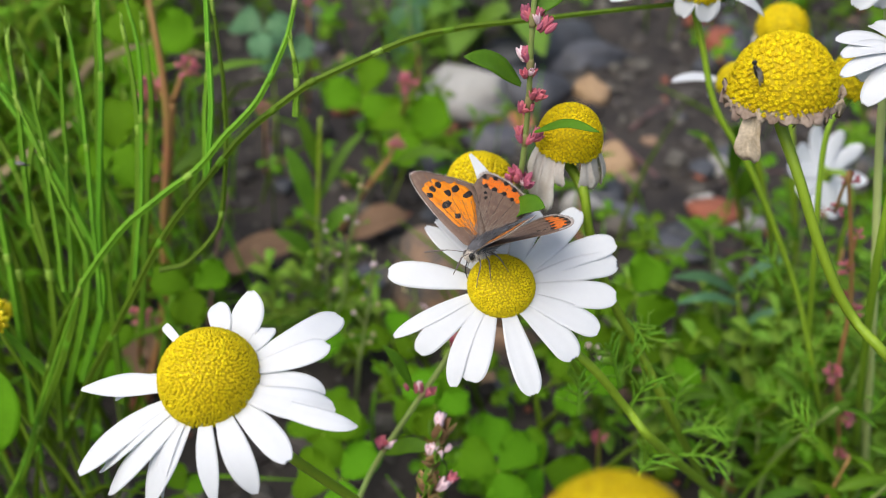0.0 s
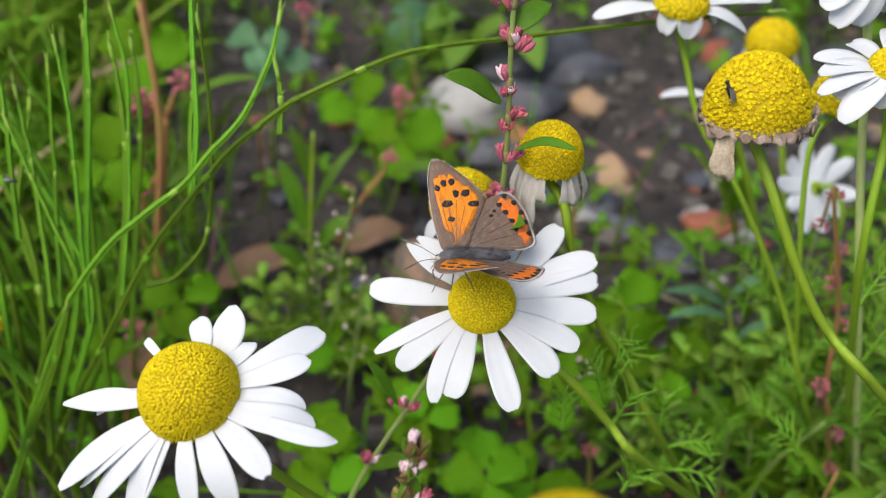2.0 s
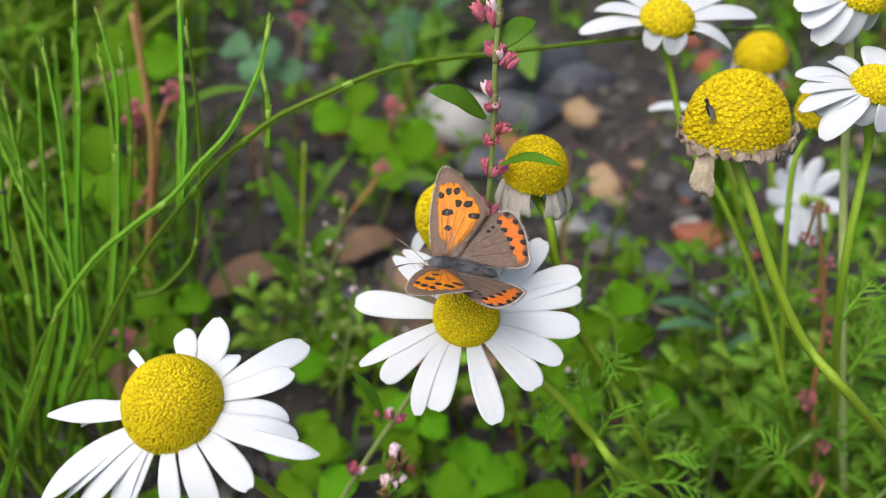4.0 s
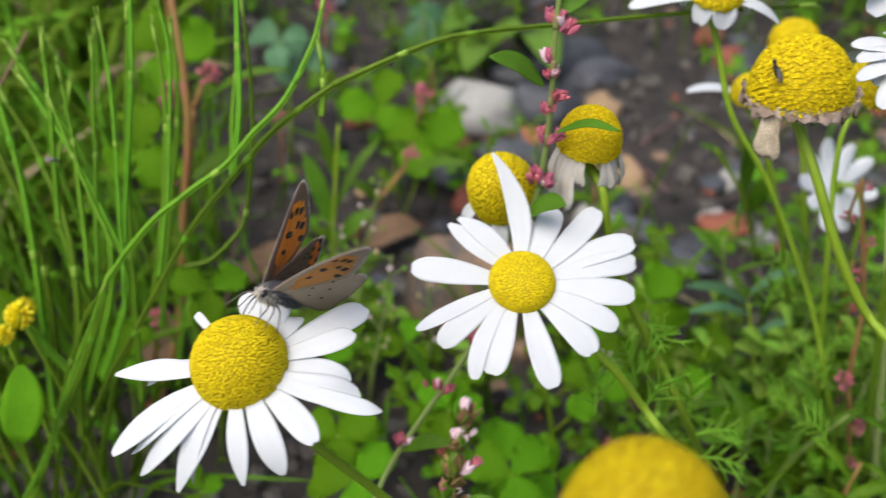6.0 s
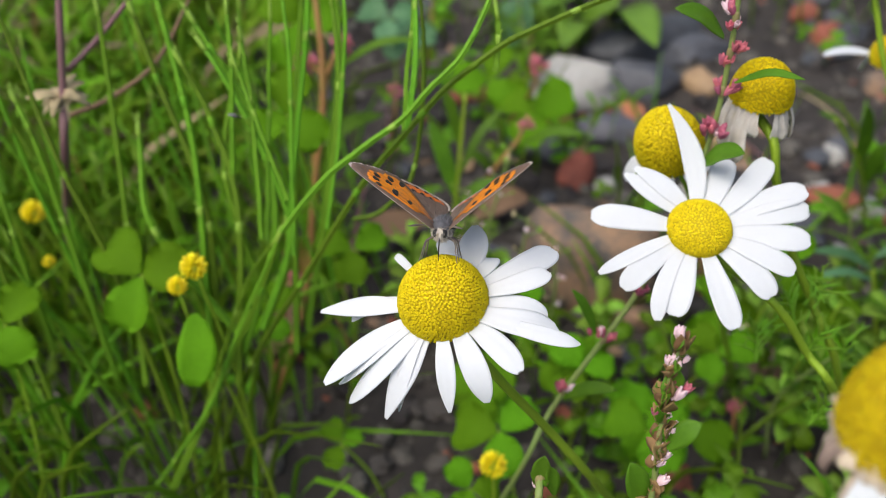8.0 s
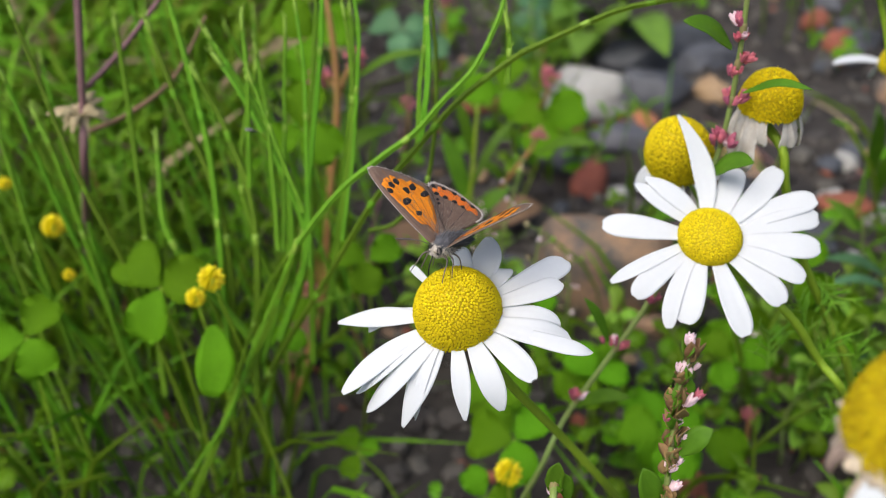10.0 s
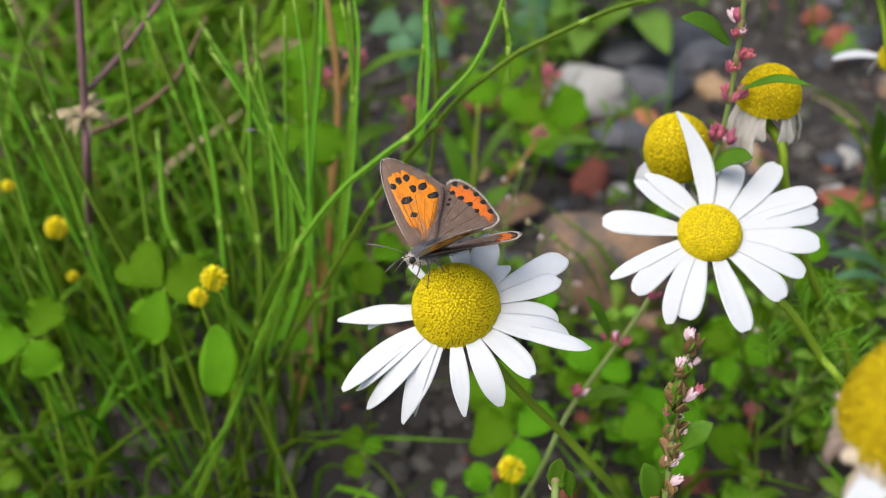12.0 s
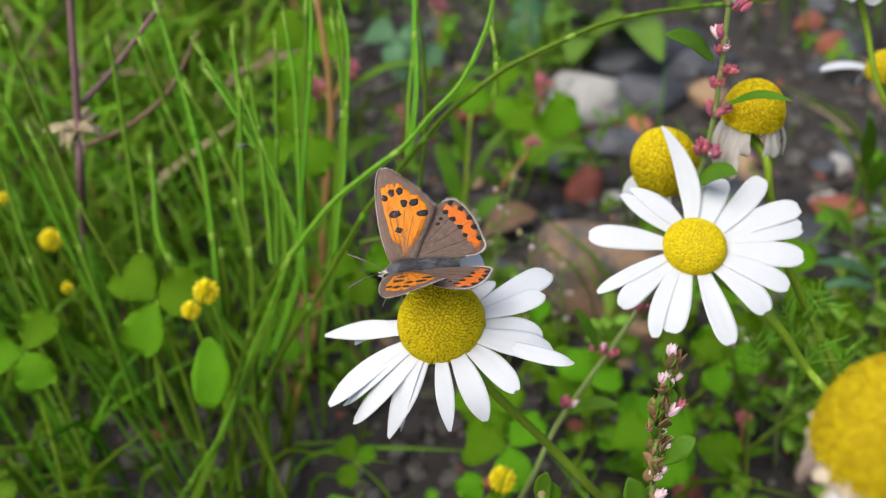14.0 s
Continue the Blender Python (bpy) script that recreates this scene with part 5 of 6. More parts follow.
knotweed(KB, 0.0005,
         [((-0.0004, 0.0872, 0.1557), 3, 0.0026, 1), ((-0.0019, 0.0849, 0.1514), 3, 0.0022, 2), ((0.0007, 0.0847, 0.151), 2, 0.0022, 2), ((0.0024, 0.0829, 0.1468), 2, 0.0034, 0), ((-0.0013, 0.0844, 0.1476), 3, 0.0022, 1),
          ((-0.0002, 0.083, 0.1456), 2, 0.0022, 2), ((-0.0024, 0.0821, 0.1432), 3, 0.0022, 1), ((0.0003, 0.0816, 0.1407), 2, 0.0024, 2), ((-0.0002, 0.0805, 0.1378), 2, 0.0024, 1), ((-0.0024, 0.0799, 0.1357), 3, 0.0024, 0),
          ((-0.0014, 0.0784, 0.1321), 3, 0.0026, 0), ((-0.0034, 0.0783, 0.1307), 3, 0.0026, 1)],
         [((-0.0008, 0.0807, 0.1381), (0.0036, 0.0815, 0.1433), 0.0036), ((-0.0042, 0.0772, 0.1278), (-0.0065, 0.079, 0.1367), 0.0040), ((-0.0007, 0.0839, 0.1469), (-0.0002, 0.0847, 0.151), 0.0022)],
         "upright knotweed spike with brown sheaths and pale pink buds", 32, bracts=7, pale=0.7)
knotweed([(-0.0164, 0.1291, 0.0), (-0.0197, 0.0849, 0.1103), (-0.0194, 0.0874, 0.1246)], 0.0008,
         [((-0.0194, 0.0862, 0.1215), 3, 0.0034, 0), ((-0.0204, 0.0855, 0.1208), 2, 0.0028, 2)],
         [((-0.0199, 0.0856, 0.1208), (-0.0189, 0.0866, 0.1283), 0.0032), ((-0.017, 0.0851, 0.1199), (-0.0181, 0.0862, 0.1261), 0.0026)],
         "short knotweed shoot with a folded green tip and pink buds", 33, bracts=2)


def pink_weed(base, path, heads, label, seed, stem_r=0.0009, leaves=()):
    """A red-stemmed weed with dense heads of pink buds. heads: place, radius."""
    rng = np.random.default_rng(seed)
    root = new("persicaria")
    root.location = base
    o = np.array(base)
    tagged(root, label, "weed", "pink-flowered weeds")
    pts = [np.array(p) - o for p in path]
    obj("stem", Soup().add(*tube([np.zeros(3)] + pts, [stem_r * 1.2, stem_r, stem_r * 0.8], n=24, sides=6)), M_RED_STEM, root)
    for p, r in heads:
        c = np.array(p) - o
        j = pts[int(np.argmin([np.linalg.norm(q - c) for q in pts]))]
        if np.linalg.norm(j - c) > 0.002:
            obj("flower_stalk", Soup().add(*tube([j, (j + c) / 2 + np.array((0, 0, 0.001)), c], [stem_r * 0.7, stem_r * 0.6], n=6, sides=5)), M_RED_STEM, root)
        for _ in range(max(9, int(r * 8500))):
            d = unit(rng.normal(0, 1, 3) + np.array((0, 0, 0.3)))
            ob = obj("bud", BUDS[3 if rng.random() < 0.85 else 0], None, root)
            ob.matrix_basis = Matrix.Translation(Vector(c + d * r * rng.uniform(0.3, 0.7))) @ point_along(d, rng.uniform(0, 6)) @ Matrix.Scale(r * rng.uniform(0.45, 0.65), 4)
    for b, t, w in leaves:
        knot_leaf(np.array(b) - o, np.array(t) - o, w, root)
    return root


pink_weed((-0.1024, 0.252, 0.0), [(-0.0971, 0.2583, 0.0332), (-0.0884, 0.263, 0.0781), (-0.0842, 0.2638, 0.098)], [((-0.0784, 0.2673, 0.1084), 0.0038), ((-0.0906, 0.266, 0.1022), 0.0042), ((-0.0925, 0.2548, 0.0761), 0.002)],
          "tall red-stemmed weed with two dense pink flower heads", 41, 0.0013, [((-0.0813, 0.2647, 0.1005), (-0.0518, 0.2652, 0.1118), 0.0032), ((-0.0876, 0.2595, 0.0739), (-0.0677, 0.2755, 0.0774), 0.006)])
pink_weed((-0.1037, 0.215, 0.0), [(-0.0937, 0.235, 0.0298), (-0.0883, 0.243, 0.0657), (-0.0838, 0.25, 0.093), (-0.0829, 0.255, 0.1097), (-0.0839, 0.26, 0.1238), (-0.0857, 0.266, 0.1359)], [], "long bare orange-red weed stem among the horsetails", 40, 0.0011)
pink_weed((-0.1129, 0.276, 0.0), [(-0.0965, 0.2623, 0.0695), (-0.092, 0.2635, 0.0961)], [((-0.0921, 0.2638, 0.1011), 0.003)], "thin orange-brown weed stem with pink buds", 42, 0.0009)
pink_weed((-0.1369, 0.3841, 0.0), [(-0.1162, 0.355, 0.0642), (-0.1139, 0.3539, 0.0943), (-0.1125, 0.3527, 0.1085)], [((-0.1125, 0.3534, 0.1093), 0.003)], "long orange-brown bare weed stem", 43, 0.0012)
pink_weed((-0.043, 0.3211, 0.0), [(-0.0295, 0.2963, 0.0394), (-0.0195, 0.2979, 0.0538)], [((-0.0173, 0.2992, 0.0584), 0.0036)], "short red-stemmed weed with one pink bud head", 44, 0.001, [((-0.0184, 0.2966, 0.0522), (0.0044, 0.2888, 0.0614), 0.005), ((-0.0295, 0.2963, 0.0394), (-0.039, 0.2922, 0.0502), 0.005)])
pink_weed((-0.0223, 0.3938, 0.0), [(-0.0145, 0.321, 0.0613), (-0.0133, 0.3175, 0.0696)], [((-0.0132, 0.3169, 0.0736), 0.004)], "pink bud head beside the pale stone", 45, 0.0009)
pink_weed((-0.0798, 0.3615, 0.0), [(-0.0694, 0.3222, 0.0476)], [((-0.0685, 0.3243, 0.0579), 0.0034)], "small pink weed flower among grass", 46, 0.0008)
pink_weed((-0.1083, 0.2381, 0.0), [(-0.0982, 0.2255, 0.0328)], [((-0.0954, 0.223, 0.0454), 0.0034)], "small pale pink weed flower low in the grass", 47, 0.0008)
pink_weed((-0.0676, 0.4243, 0.0), [(-0.0584, 0.3867, 0.0549)], [((-0.057, 0.3892, 0.0736), 0.004)], "pink weed flower on a reddish stalk", 48, 0.0009)
pink_weed((0.1285, 0.1971, 0.0), [(0.1043, 0.1766, 0.0659), (0.1013, 0.1781, 0.0913), (0.0975, 0.1786, 0.1076), (0.0914, 0.1809, 0.1309)],
          [((0.0976, 0.1791, 0.1035), 0.0022), ((0.0974, 0.1797, 0.1137), 0.002), ((0.0928, 0.1813, 0.1282), 0.0022), ((0.0915, 0.1815, 0.1191), 0.002), ((0.1031, 0.1784, 0.0901), 0.0022), ((0.1012, 0.1749, 0.0717), 0.0028), ((0.1129, 0.1769, 0.0347), 0.0022), ((0.1097, 0.1775, 0.0512), 0.003)],
          "thin weed stem dotted with small pink buds", 49, 0.0006)
pink_weed((0.0914, 0.2306, 0.0), [(0.0947, 0.2495, -0.0028)], [((0.0942, 0.2486, 0.004), 0.0034)], "dull pink weed flower in shade", 50, 0.0008)
pink_weed((0.0496, 0.1925, 0.0), [(0.0474, 0.1913, 0.0214)], [((0.0474, 0.1929, 0.0234), 0.0026)], "dark pink bud low among leaves", 51, 0.0008)

# ---------------------------------------------------------------- medick flowers


def medick(place, r, seed, label="small round yellow medick flower on a thin stalk"):
    rng = np.random.default_rng(seed)
    root = new("medick")
    root.location = place
    tagged(root, label, "flower", "medick flowers")
    sp = Soup()
    for i in range(46):
        q = (i + 0.5) / 46
        th, a = math.acos(1 - 1.7 * q), i * 2.4
        d = np.array((math.sin(th) * math.cos(a), math.sin(th) * math.sin(a), math.cos(th)))
        u = unit(np.cross(d, (0.3, 0.4, 0.85)))
        line = np.stack([d * r * k + np.array((0, 0, r * 0.35 * (k - 0.5) ** 2)) for k in np.linspace(0.45, 1.05, 4)])
        sp.add(*blade_sheet(line, [r * 0.12, r * 0.22, r * 0.2, r * 0.08], u, cols=3, cup=0.4))
    obj("flower_head", sp, M_MEDICK, root)
    foot = Vector((rng.uniform(-0.01, 0.01), rng.uniform(0, 0.012), -place[2]))
    obj("stalk", Soup().add(*tube([foot, foot * 0.4 + Vector((0.003, 0, 0)), Vector((0, 0, 0))], [0.0007, 0.0005, 0.0004], n=10, sides=5)), M_STEM, root)


medick((-0.0981, 0.1542, 0.1097), 0.0032, 1)
medick((-0.1028, 0.1534, 0.1044), 0.0024, 2)
medick((-0.0274, 0.1361, 0.0629), 0.0034, 3)
medick((-0.1657, 0.2096, 0.0825), 0.0036, 4)
medick((-0.1051, 0.3017, 0.1031), 0.0031, 5)
medick((-0.1806, 0.2169, 0.0932), 0.002, 6)
medick((-0.1609, 0.2007, 0.0708), 0.0018, 7)
medick((-0.1122, 0.1812, 0.087), 0.003, 8)

# ---------------------------------------------------------------- feathery mayweed leaves


def feather_leaf(base, tip, seed, spread=0.0065, label="feathery thread-like mayweed leaf"):
    """A leaf divided into fine threads on both sides of its rib."""
    rng = np.random.default_rng(seed)
    b, t = np.array(base), np.array(tip)
    length = np.linalg.norm(t - b)
    root = new("mayweed_leaf")
    root.location = base
    tagged(root, label, "leaf", "feathery leaves")
    line = smooth_line([np.zeros(3), (t - b) * 0.5 + np.array((0, 0, length * 0.12)), t - b], 16)
    obj("rib", Soup().add(*tube(line, [0.0005, 0.00035, 0.0002], n=12, sides=5)), M_FEATHER, root)
    sp = Soup()
    for k in range(3, 15, 3):
        d = unit(line[min(k + 1, 15)] - line[k - 1])
        side = unit(np.cross(d, (0.1, -0.5, 0.8)))
        for s in (-1, 1):
            ln = spread * math.sin(0.5 + 2.3 * k / 15) * rng.uniform(0.7, 1.1)
            e = line[k] + (side * s + d * 0.9 + rng.normal(0, 0.2, 3)) * ln * 0.75
            sp.add(*tube([line[k], (line[k] + e) / 2 + d * ln * 0.08, e], [0.00032, 0.00026, 0.00012], n=5, sides=4))
            for _ in range(1):
                m = line[k] + (e - line[k]) * rng.uniform(0.35, 0.8)
                e2 = m + (d * 1.2 + side * s * 0.4 + rng.normal(0, 0.35, 3)) * ln * 0.35
                sp.add(*tube([m, e2], [0.00026, 0.0001], n=3, sides=4))
    obj("thread", sp, M_FEATHER, root)


FEATHERS = [
    ((0.064, 0.1886, 0.0416), (0.0761, 0.1796, 0.0462)), ((0.0676, 0.1872, 0.0319), (0.0831, 0.1818, 0.041)), ((0.0383, 0.148, 0.1167), (0.0419, 0.1394, 0.1156)),
    ((0.0391, 0.1428, 0.112), (0.0425, 0.1444, 0.117)), ((0.0515, 0.1444, 0.0903), (0.0516, 0.1459, 0.0999)), ((0.0538, 0.1433, 0.0858), (0.0641, 0.1425, 0.0878)), ((0.0539, 0.142, 0.0794), (0.0648, 0.1373, 0.0815)), ((0.0276, 0.1312, 0.1059), (0.0273, 0.135, 0.1136)), ((0.0405, 0.1263, 0.092), (0.0431, 0.1262, 0.0997)), ((0.0837, 0.1406, 0.0853), (0.0763, 0.1413, 0.0941)), ((0.0991, 0.1578, 0.0982), (0.1052, 0.1608, 0.1096)), ((0.102, 0.1545, 0.0785), (0.1052, 0.1504, 0.0969)), ((0.0928, 0.1664, 0.0772), (0.0848, 0.1682, 0.0874)),
    ((0.0879, 0.1476, 0.1252), (0.0942, 0.1528, 0.1314)), ((0.0365, 0.1363, 0.1085), (0.032, 0.1369, 0.121)), ((0.0389, 0.1363, 0.1017), (0.0431, 0.1368, 0.1115)),
]
for i, (b, t) in enumerate(FEATHERS):
    feather_leaf(b, t, 800 + i)
rng = np.random.default_rng(850)
for i in range(13):
    x, y, z = rng.uniform(0.07, 0.128), rng.uniform(0.155, 0.20), rng.uniform(0.03, 0.095)
    feather_leaf((x, y, z), (x + rng.uniform(-0.012, 0.012), y + rng.uniform(-0.006, 0.006), z + rng.uniform(0.005, 0.014)), 860 + i)

# ---------------------------------------------------------------- other weeds, dead stalk and leaf


def lance_weed(base, path, leaves, label, seed, mat, name="weed_shoot"):
    root = new(name)
    o = np.array(base)
    root.location = base
    tagged(root, label, "weed", "leafy weeds")
    obj("stem", Soup().add(*tube([np.zeros(3)] + [np.array(p) - o for p in path], [0.0011, 0.0009, 0.0006], n=20, sides=6)), M_STEM, root)
    for b, t, w in leaves:
        knot_leaf(np.array(b) - o, np.array(t) - o, w, root, mat=mat)


lance_weed((0.101, 0.2108, 0.0), [(0.0978, 0.223, 0.0279), (0.0927, 0.2285, 0.0503)],
           [((0.0925, 0.2285, 0.0503), (0.0698, 0.2241, 0.0609), 0.0036), ((0.0936, 0.2277, 0.0462), (0.0707, 0.2188, 0.0546), 0.003), ((0.0934, 0.2308, 0.0531), (0.1094, 0.2354, 0.0585), 0.0036), ((0.0964, 0.2274, 0.0364), (0.1076, 0.2252, 0.0462), 0.003), ((0.1007, 0.2239, 0.0133), (0.0858, 0.2149, 0.026), 0.0036)],
           "grey-green weed shoot with narrow paired leaves", 61, M_LEAF_BLUE)
lance_weed((-0.0465, 0.2638, 0.0), [(-0.0419, 0.257, 0.0547), (-0.0385, 0.263, 0.0933)],
           [((-0.0419, 0.257, 0.0547), (-0.0509, 0.2655, 0.0808), 0.006), ((-0.0415, 0.2618, 0.0605), (-0.026, 0.2776, 0.0795), 0.0035), ((-0.0402, 0.2597, 0.0737), (-0.0456, 0.2641, 0.0947), 0.004), ((-0.0426, 0.2572, 0.0471), (-0.0279, 0.2619, 0.0605), 0.006), ((-0.0433, 0.2573, 0.0394), (-0.0563, 0.2557, 0.0533), 0.005)],
           "bright green weed shoot with long soft leaves", 62, M_KNOT_LEAF)
lance_weed((0.0815, 0.2306, 0.0), [(0.072, 0.2148, 0.0339)], [((0.072, 0.2137, 0.0325), (0.075, 0.2134, 0.0479), 0.010), ((0.072, 0.2137, 0.0325), (0.0612, 0.21, 0.044), 0.009), ((0.074, 0.2148, 0.0261), (0.081, 0.209, 0.0426), 0.009), ((0.0731, 0.2148, 0.0261), (0.0595, 0.2023, 0.0347), 0.009)],
           "low weed with broad pointed green leaves", 63, M_KNOT_LEAF)
lance_weed((0.1253, 0.31, 0.0), [(0.1042, 0.2862, 0.0502), (0.0882, 0.2791, 0.0752)], [((0.1042, 0.2862, 0.0502), (0.0989, 0.2828, 0.0785), 0.007), ((0.1089, 0.2908, 0.0394), (0.1116, 0.2834, 0.0618), 0.007), ((0.0966, 0.2838, 0.0641), (0.0823, 0.28, 0.077), 0.003)],
           "thin weed shoot with small upright leaves on bare soil", 64, M_KNOT_LEAF)
for i, (b, t, w) in enumerate([
        ((-0.0253, 0.4642, 0.0), (-0.0128, 0.4696, 0.03), 0.022), ((-0.0042, 0.4702, 0.0), (0.0048, 0.4696, 0.03), 0.02), ((0.0141, 0.4764, 0.0), (0.0331, 0.4532, 0.035), 0.022), ((0.0371, 0.5092, 0.0), (0.0477, 0.4163, 0.03), 0.020), ((0.0049, 0.5092, 0.0), (-0.0248, 0.4761, 0.03), 0.02),
        ((0.0354, 0.5127, 0.0), (0.0511, 0.4417, 0.02), 0.022), ((0.0196, 0.5208, 0.0), (-0.0062, 0.459, 0.03), 0.02), ((0.0183, 0.4989, 0.0), (0.0047, 0.434, 0.02), 0.018), ((-0.0016, 0.5304, 0.0), (0.0142, 0.5106, 0.03), 0.022)]):
    root = new("dock_leaf")
    root.location = b
    tagged(root, "broad rounded green leaf lying over the soil", "leaf", "broad leaves")
    knot_leaf((0, 0, 0), np.array(t) - np.array(b), w, root, mat=M_LEAF_BLUE if i % 4 == 0 else M_DOCK)
    obj("stalk", Soup().add(*tube([(-0.002, 0.004, -0.006), (0, 0, 0)], [0.001, 0.0008], n=4, sides=5)), M_STEM, root)


def dead_stalk():
    root = new("dead_flower_stalk")
    c = np.array((-0.1363, 0.1896, 0.1341))
    root.location = c
    tagged(root, "dry purple-brown stalk with a straw-coloured withered flower", "dead stalk")
    pts = [np.array(p) - c for p in ((-0.199, 0.2731, 0.0), (-0.1399, 0.188, 0.1133), (-0.1356, 0.191, 0.1358), (-0.1331, 0.1955, 0.1539), (-0.1315, 0.2002, 0.1692))]
    obj("stem", Soup().add(*tube(pts, [0.0013, 0.0010, 0.0009], n=26, sides=7, ridge=0.1)), M_PURPLE, root)
    side = [np.array(p) - c for p in ((-0.1347, 0.1937, 0.1391), (-0.1263, 0.2001, 0.146), (-0.113, 0.2083, 0.1595))]
    obj("side_stem", Soup().add(*tube(side, [0.0008, 0.0006], n=14, sides=6)), M_PURPLE, root)
    dark = [np.array(p) - c for p in ((-0.1408, 0.1964, 0.1239), (-0.1288, 0.2004, 0.1275), (-0.1168, 0.2072, 0.1346), (-0.1085, 0.2181, 0.1471))]
    obj("side_stem", Soup().add(*tube(dark, [0.0008, 0.0007, 0.0004], n=14, sides=6)), M_DEADLEAF, root)
    rng = np.random.default_rng(9)
    for k in range(17):
        a = k * 2.4
        d = np.array((math.cos(a), math.sin(a) * 0.8, rng.uniform(-0.9, 0.35)))
        ln = rng.uniform(0.003, 0.0085)
        line = smooth_line([np.zeros(3), d * ln * 0.5 + np.array((0, 0, 0.001)), d * ln], 6)
        obj("bract", Soup().add(*blade_sheet(line, [0.0006, 0.0014, 0.0012, 0.0003], np.array((0.1, -0.4, 1.0)), cols=3, cup=0.3)), M_STRAW, root)


dead_stalk()


def dead_leaf(base, tip, width, label):
    root = new("dead_leaf")
    root.location = base
    tagged(root, label, "dead leaf")
    v, f = blade_sheet(smooth_line([np.zeros(3), (np.array(tip) - np.array(base)) * 0.5 + np.array((0, 0, 0.004)), np.array(tip) - np.array(base)], 12),
                       [width * 0.5 * k for k in (0.25, 0.8, 1.0, 0.95, 0.7, 0.1)], np.array((0.0, -0.6, 1.0)), cup=0.25, cols=7, wave=(0.1, 5, 1))
    obj("blade", Soup().add(v, f), M_DEADLEAF, root)
    obj("stalk", Soup().add(*tube([(-0.004, 0.001, -0.001), (0.001, 0, 0)], [0.0007, 0.0006], n=4, sides=5)), M_DEADLEAF, root)


dead_leaf((-0.0865, 0.2851, 0.008), (-0.055, 0.301, 0.012), 0.013, "curled brown dead leaf lying on the ground")
dead_leaf((-0.0367, 0.3076, 0.008), (-0.0141, 0.3199, 0.01), 0.012, "dull brown dead leaf under the weeds")
dead_leaf((-0.1057, 0.2254, 0.01), (-0.1003, 0.2509, 0.02), 0.012, "dark brown dead leaf in the shade")

stalk = obj("dry_stalk", Soup().add(*tube([(-0.0853, 0.244, 0.0), (-0.0813, 0.25, 0.0234), (-0.0784, 0.255, 0.0387), (-0.0748, 0.26, 0.0533), (-0.0724, 0.265, 0.0626)], [0.0008, 0.0007, 0.0005], n=14, sides=6)), M_PURPLE)
tagged(stalk, "thin dry purplish stalk standing behind the daisies", "dead stalk")

# straw and twigs on the ground
rng = np.random.default_rng(77)
for i in range(26):
    x, y = rng.uniform(-0.32, 0.2), rng.uniform(0.2, 0.55)
    a, ln = rng.uniform(0, 3.14), rng.uniform(0.02, 0.06)
    ob = obj("twig", Soup().add(*tube([(0, 0, 0), (ln * 0.5 * math.cos(a), ln * 0.5 * math.sin(a), 0.003), (ln * math.cos(a), ln * math.sin(a), 0)], [0.0006, 0.0005, 0.0003], n=8, sides=5)), M_STRAW if i % 3 else M_PURPLE)
    ob.location = (x, y, ground_height(x, y) + 0.001)
    tagged(ob, "thin dry twig lying on the soil", "twig", "dry twigs")

# ---------------------------------------------------------------- small flies


def fly(place, facing, size, label):
    root = new("fly")
    root.matrix_basis = Matrix.Translation(place) @ Vector(facing).to_track_quat("X", "Z").to_matrix().to_4x4()
    tagged(root, label, "fly")
    g = np.random.default_rng(3)
    obj("body", Soup().add(*blob((0, 0, 0.25 * size), (0.42 * size, 0.14 * size, 0.13 * size), g, 0.06, 8, 10)), M_BLACK, root)
    obj("head", Soup().add(*blob((0.45 * size, 0, 0.25 * size), (0.12 * size, 0.14 * size, 0.12 * size), g, 0.03, 6, 8)), M_BLACK, root)
    for s in (-1, 1):
        line = smooth_line([(0.15 * size, 0.06 * s * size, 0.36 * size), (-0.25 * size, 0.12 * s * size, 0.4 * size), (-0.72 * size, 0.14 * s * size, 0.34 * size)], 6)
        obj("wing", Soup().add(*blade_sheet(line, [0.05 * size, 0.13 * size, 0.15 * size, 0.06 * size], np.array((0, 0, 1.0)), cols=3, thick=0.00002)), M_GAUZE, root)
        for k in range(3):
            x = (0.2 - 0.2 * k) * size
            obj("leg", Soup().add(*tube([(x, 0.08 * s * size, 0.2 * size), (x + 0.05 * size, 0.25 * s * size, 0.22 * size), (x, 0.36 * s * size, -0.05 * size)], [0.02 * size, 0.012 * size], n=5, sides=4)), M_BLACK, root)


fly((0.0445, 0.125, 0.1885), (-0.3, 0.25, 0.8), 0.0030, "tiny brown fly resting on a spent flower head")
fly((-0.0843, 0.1619, 0.1457), (0.9, 0.1, -0.2), 0.0022, "tiny black fly on a horsetail stem")

# ---------------------------------------------------------------- butterfly
# wing outlines in millimetres: x towards the head, y away from the body
FORE = [(2.2, 0.2), (3.0, 3.4), (3.3, 7.8), (2.9, 12.4), (2.1, 15.7), (1.3, 16.9), (-0.4, 16.6), (-2.5, 14.6), (-4.7, 12.2), (-6.3, 10.1), (-6.8, 9.1), (-6.0, 7.2), (-3.7, 3.5), (-1.7, 0.2)]
HIND = [(0.6, 0.2), (-2.1, 4.9), (-5.2, 9.1), (-7.6, 10.7), (-9.5, 11.1), (-10.9, 10.3), (-12.3, 8.5), (-13.3, 6.4), (-14.0, 4.0), (-14.3, 2.2), (-13.1, 1.0), (-10.4, 0.4), (-5.2, 0.2)]
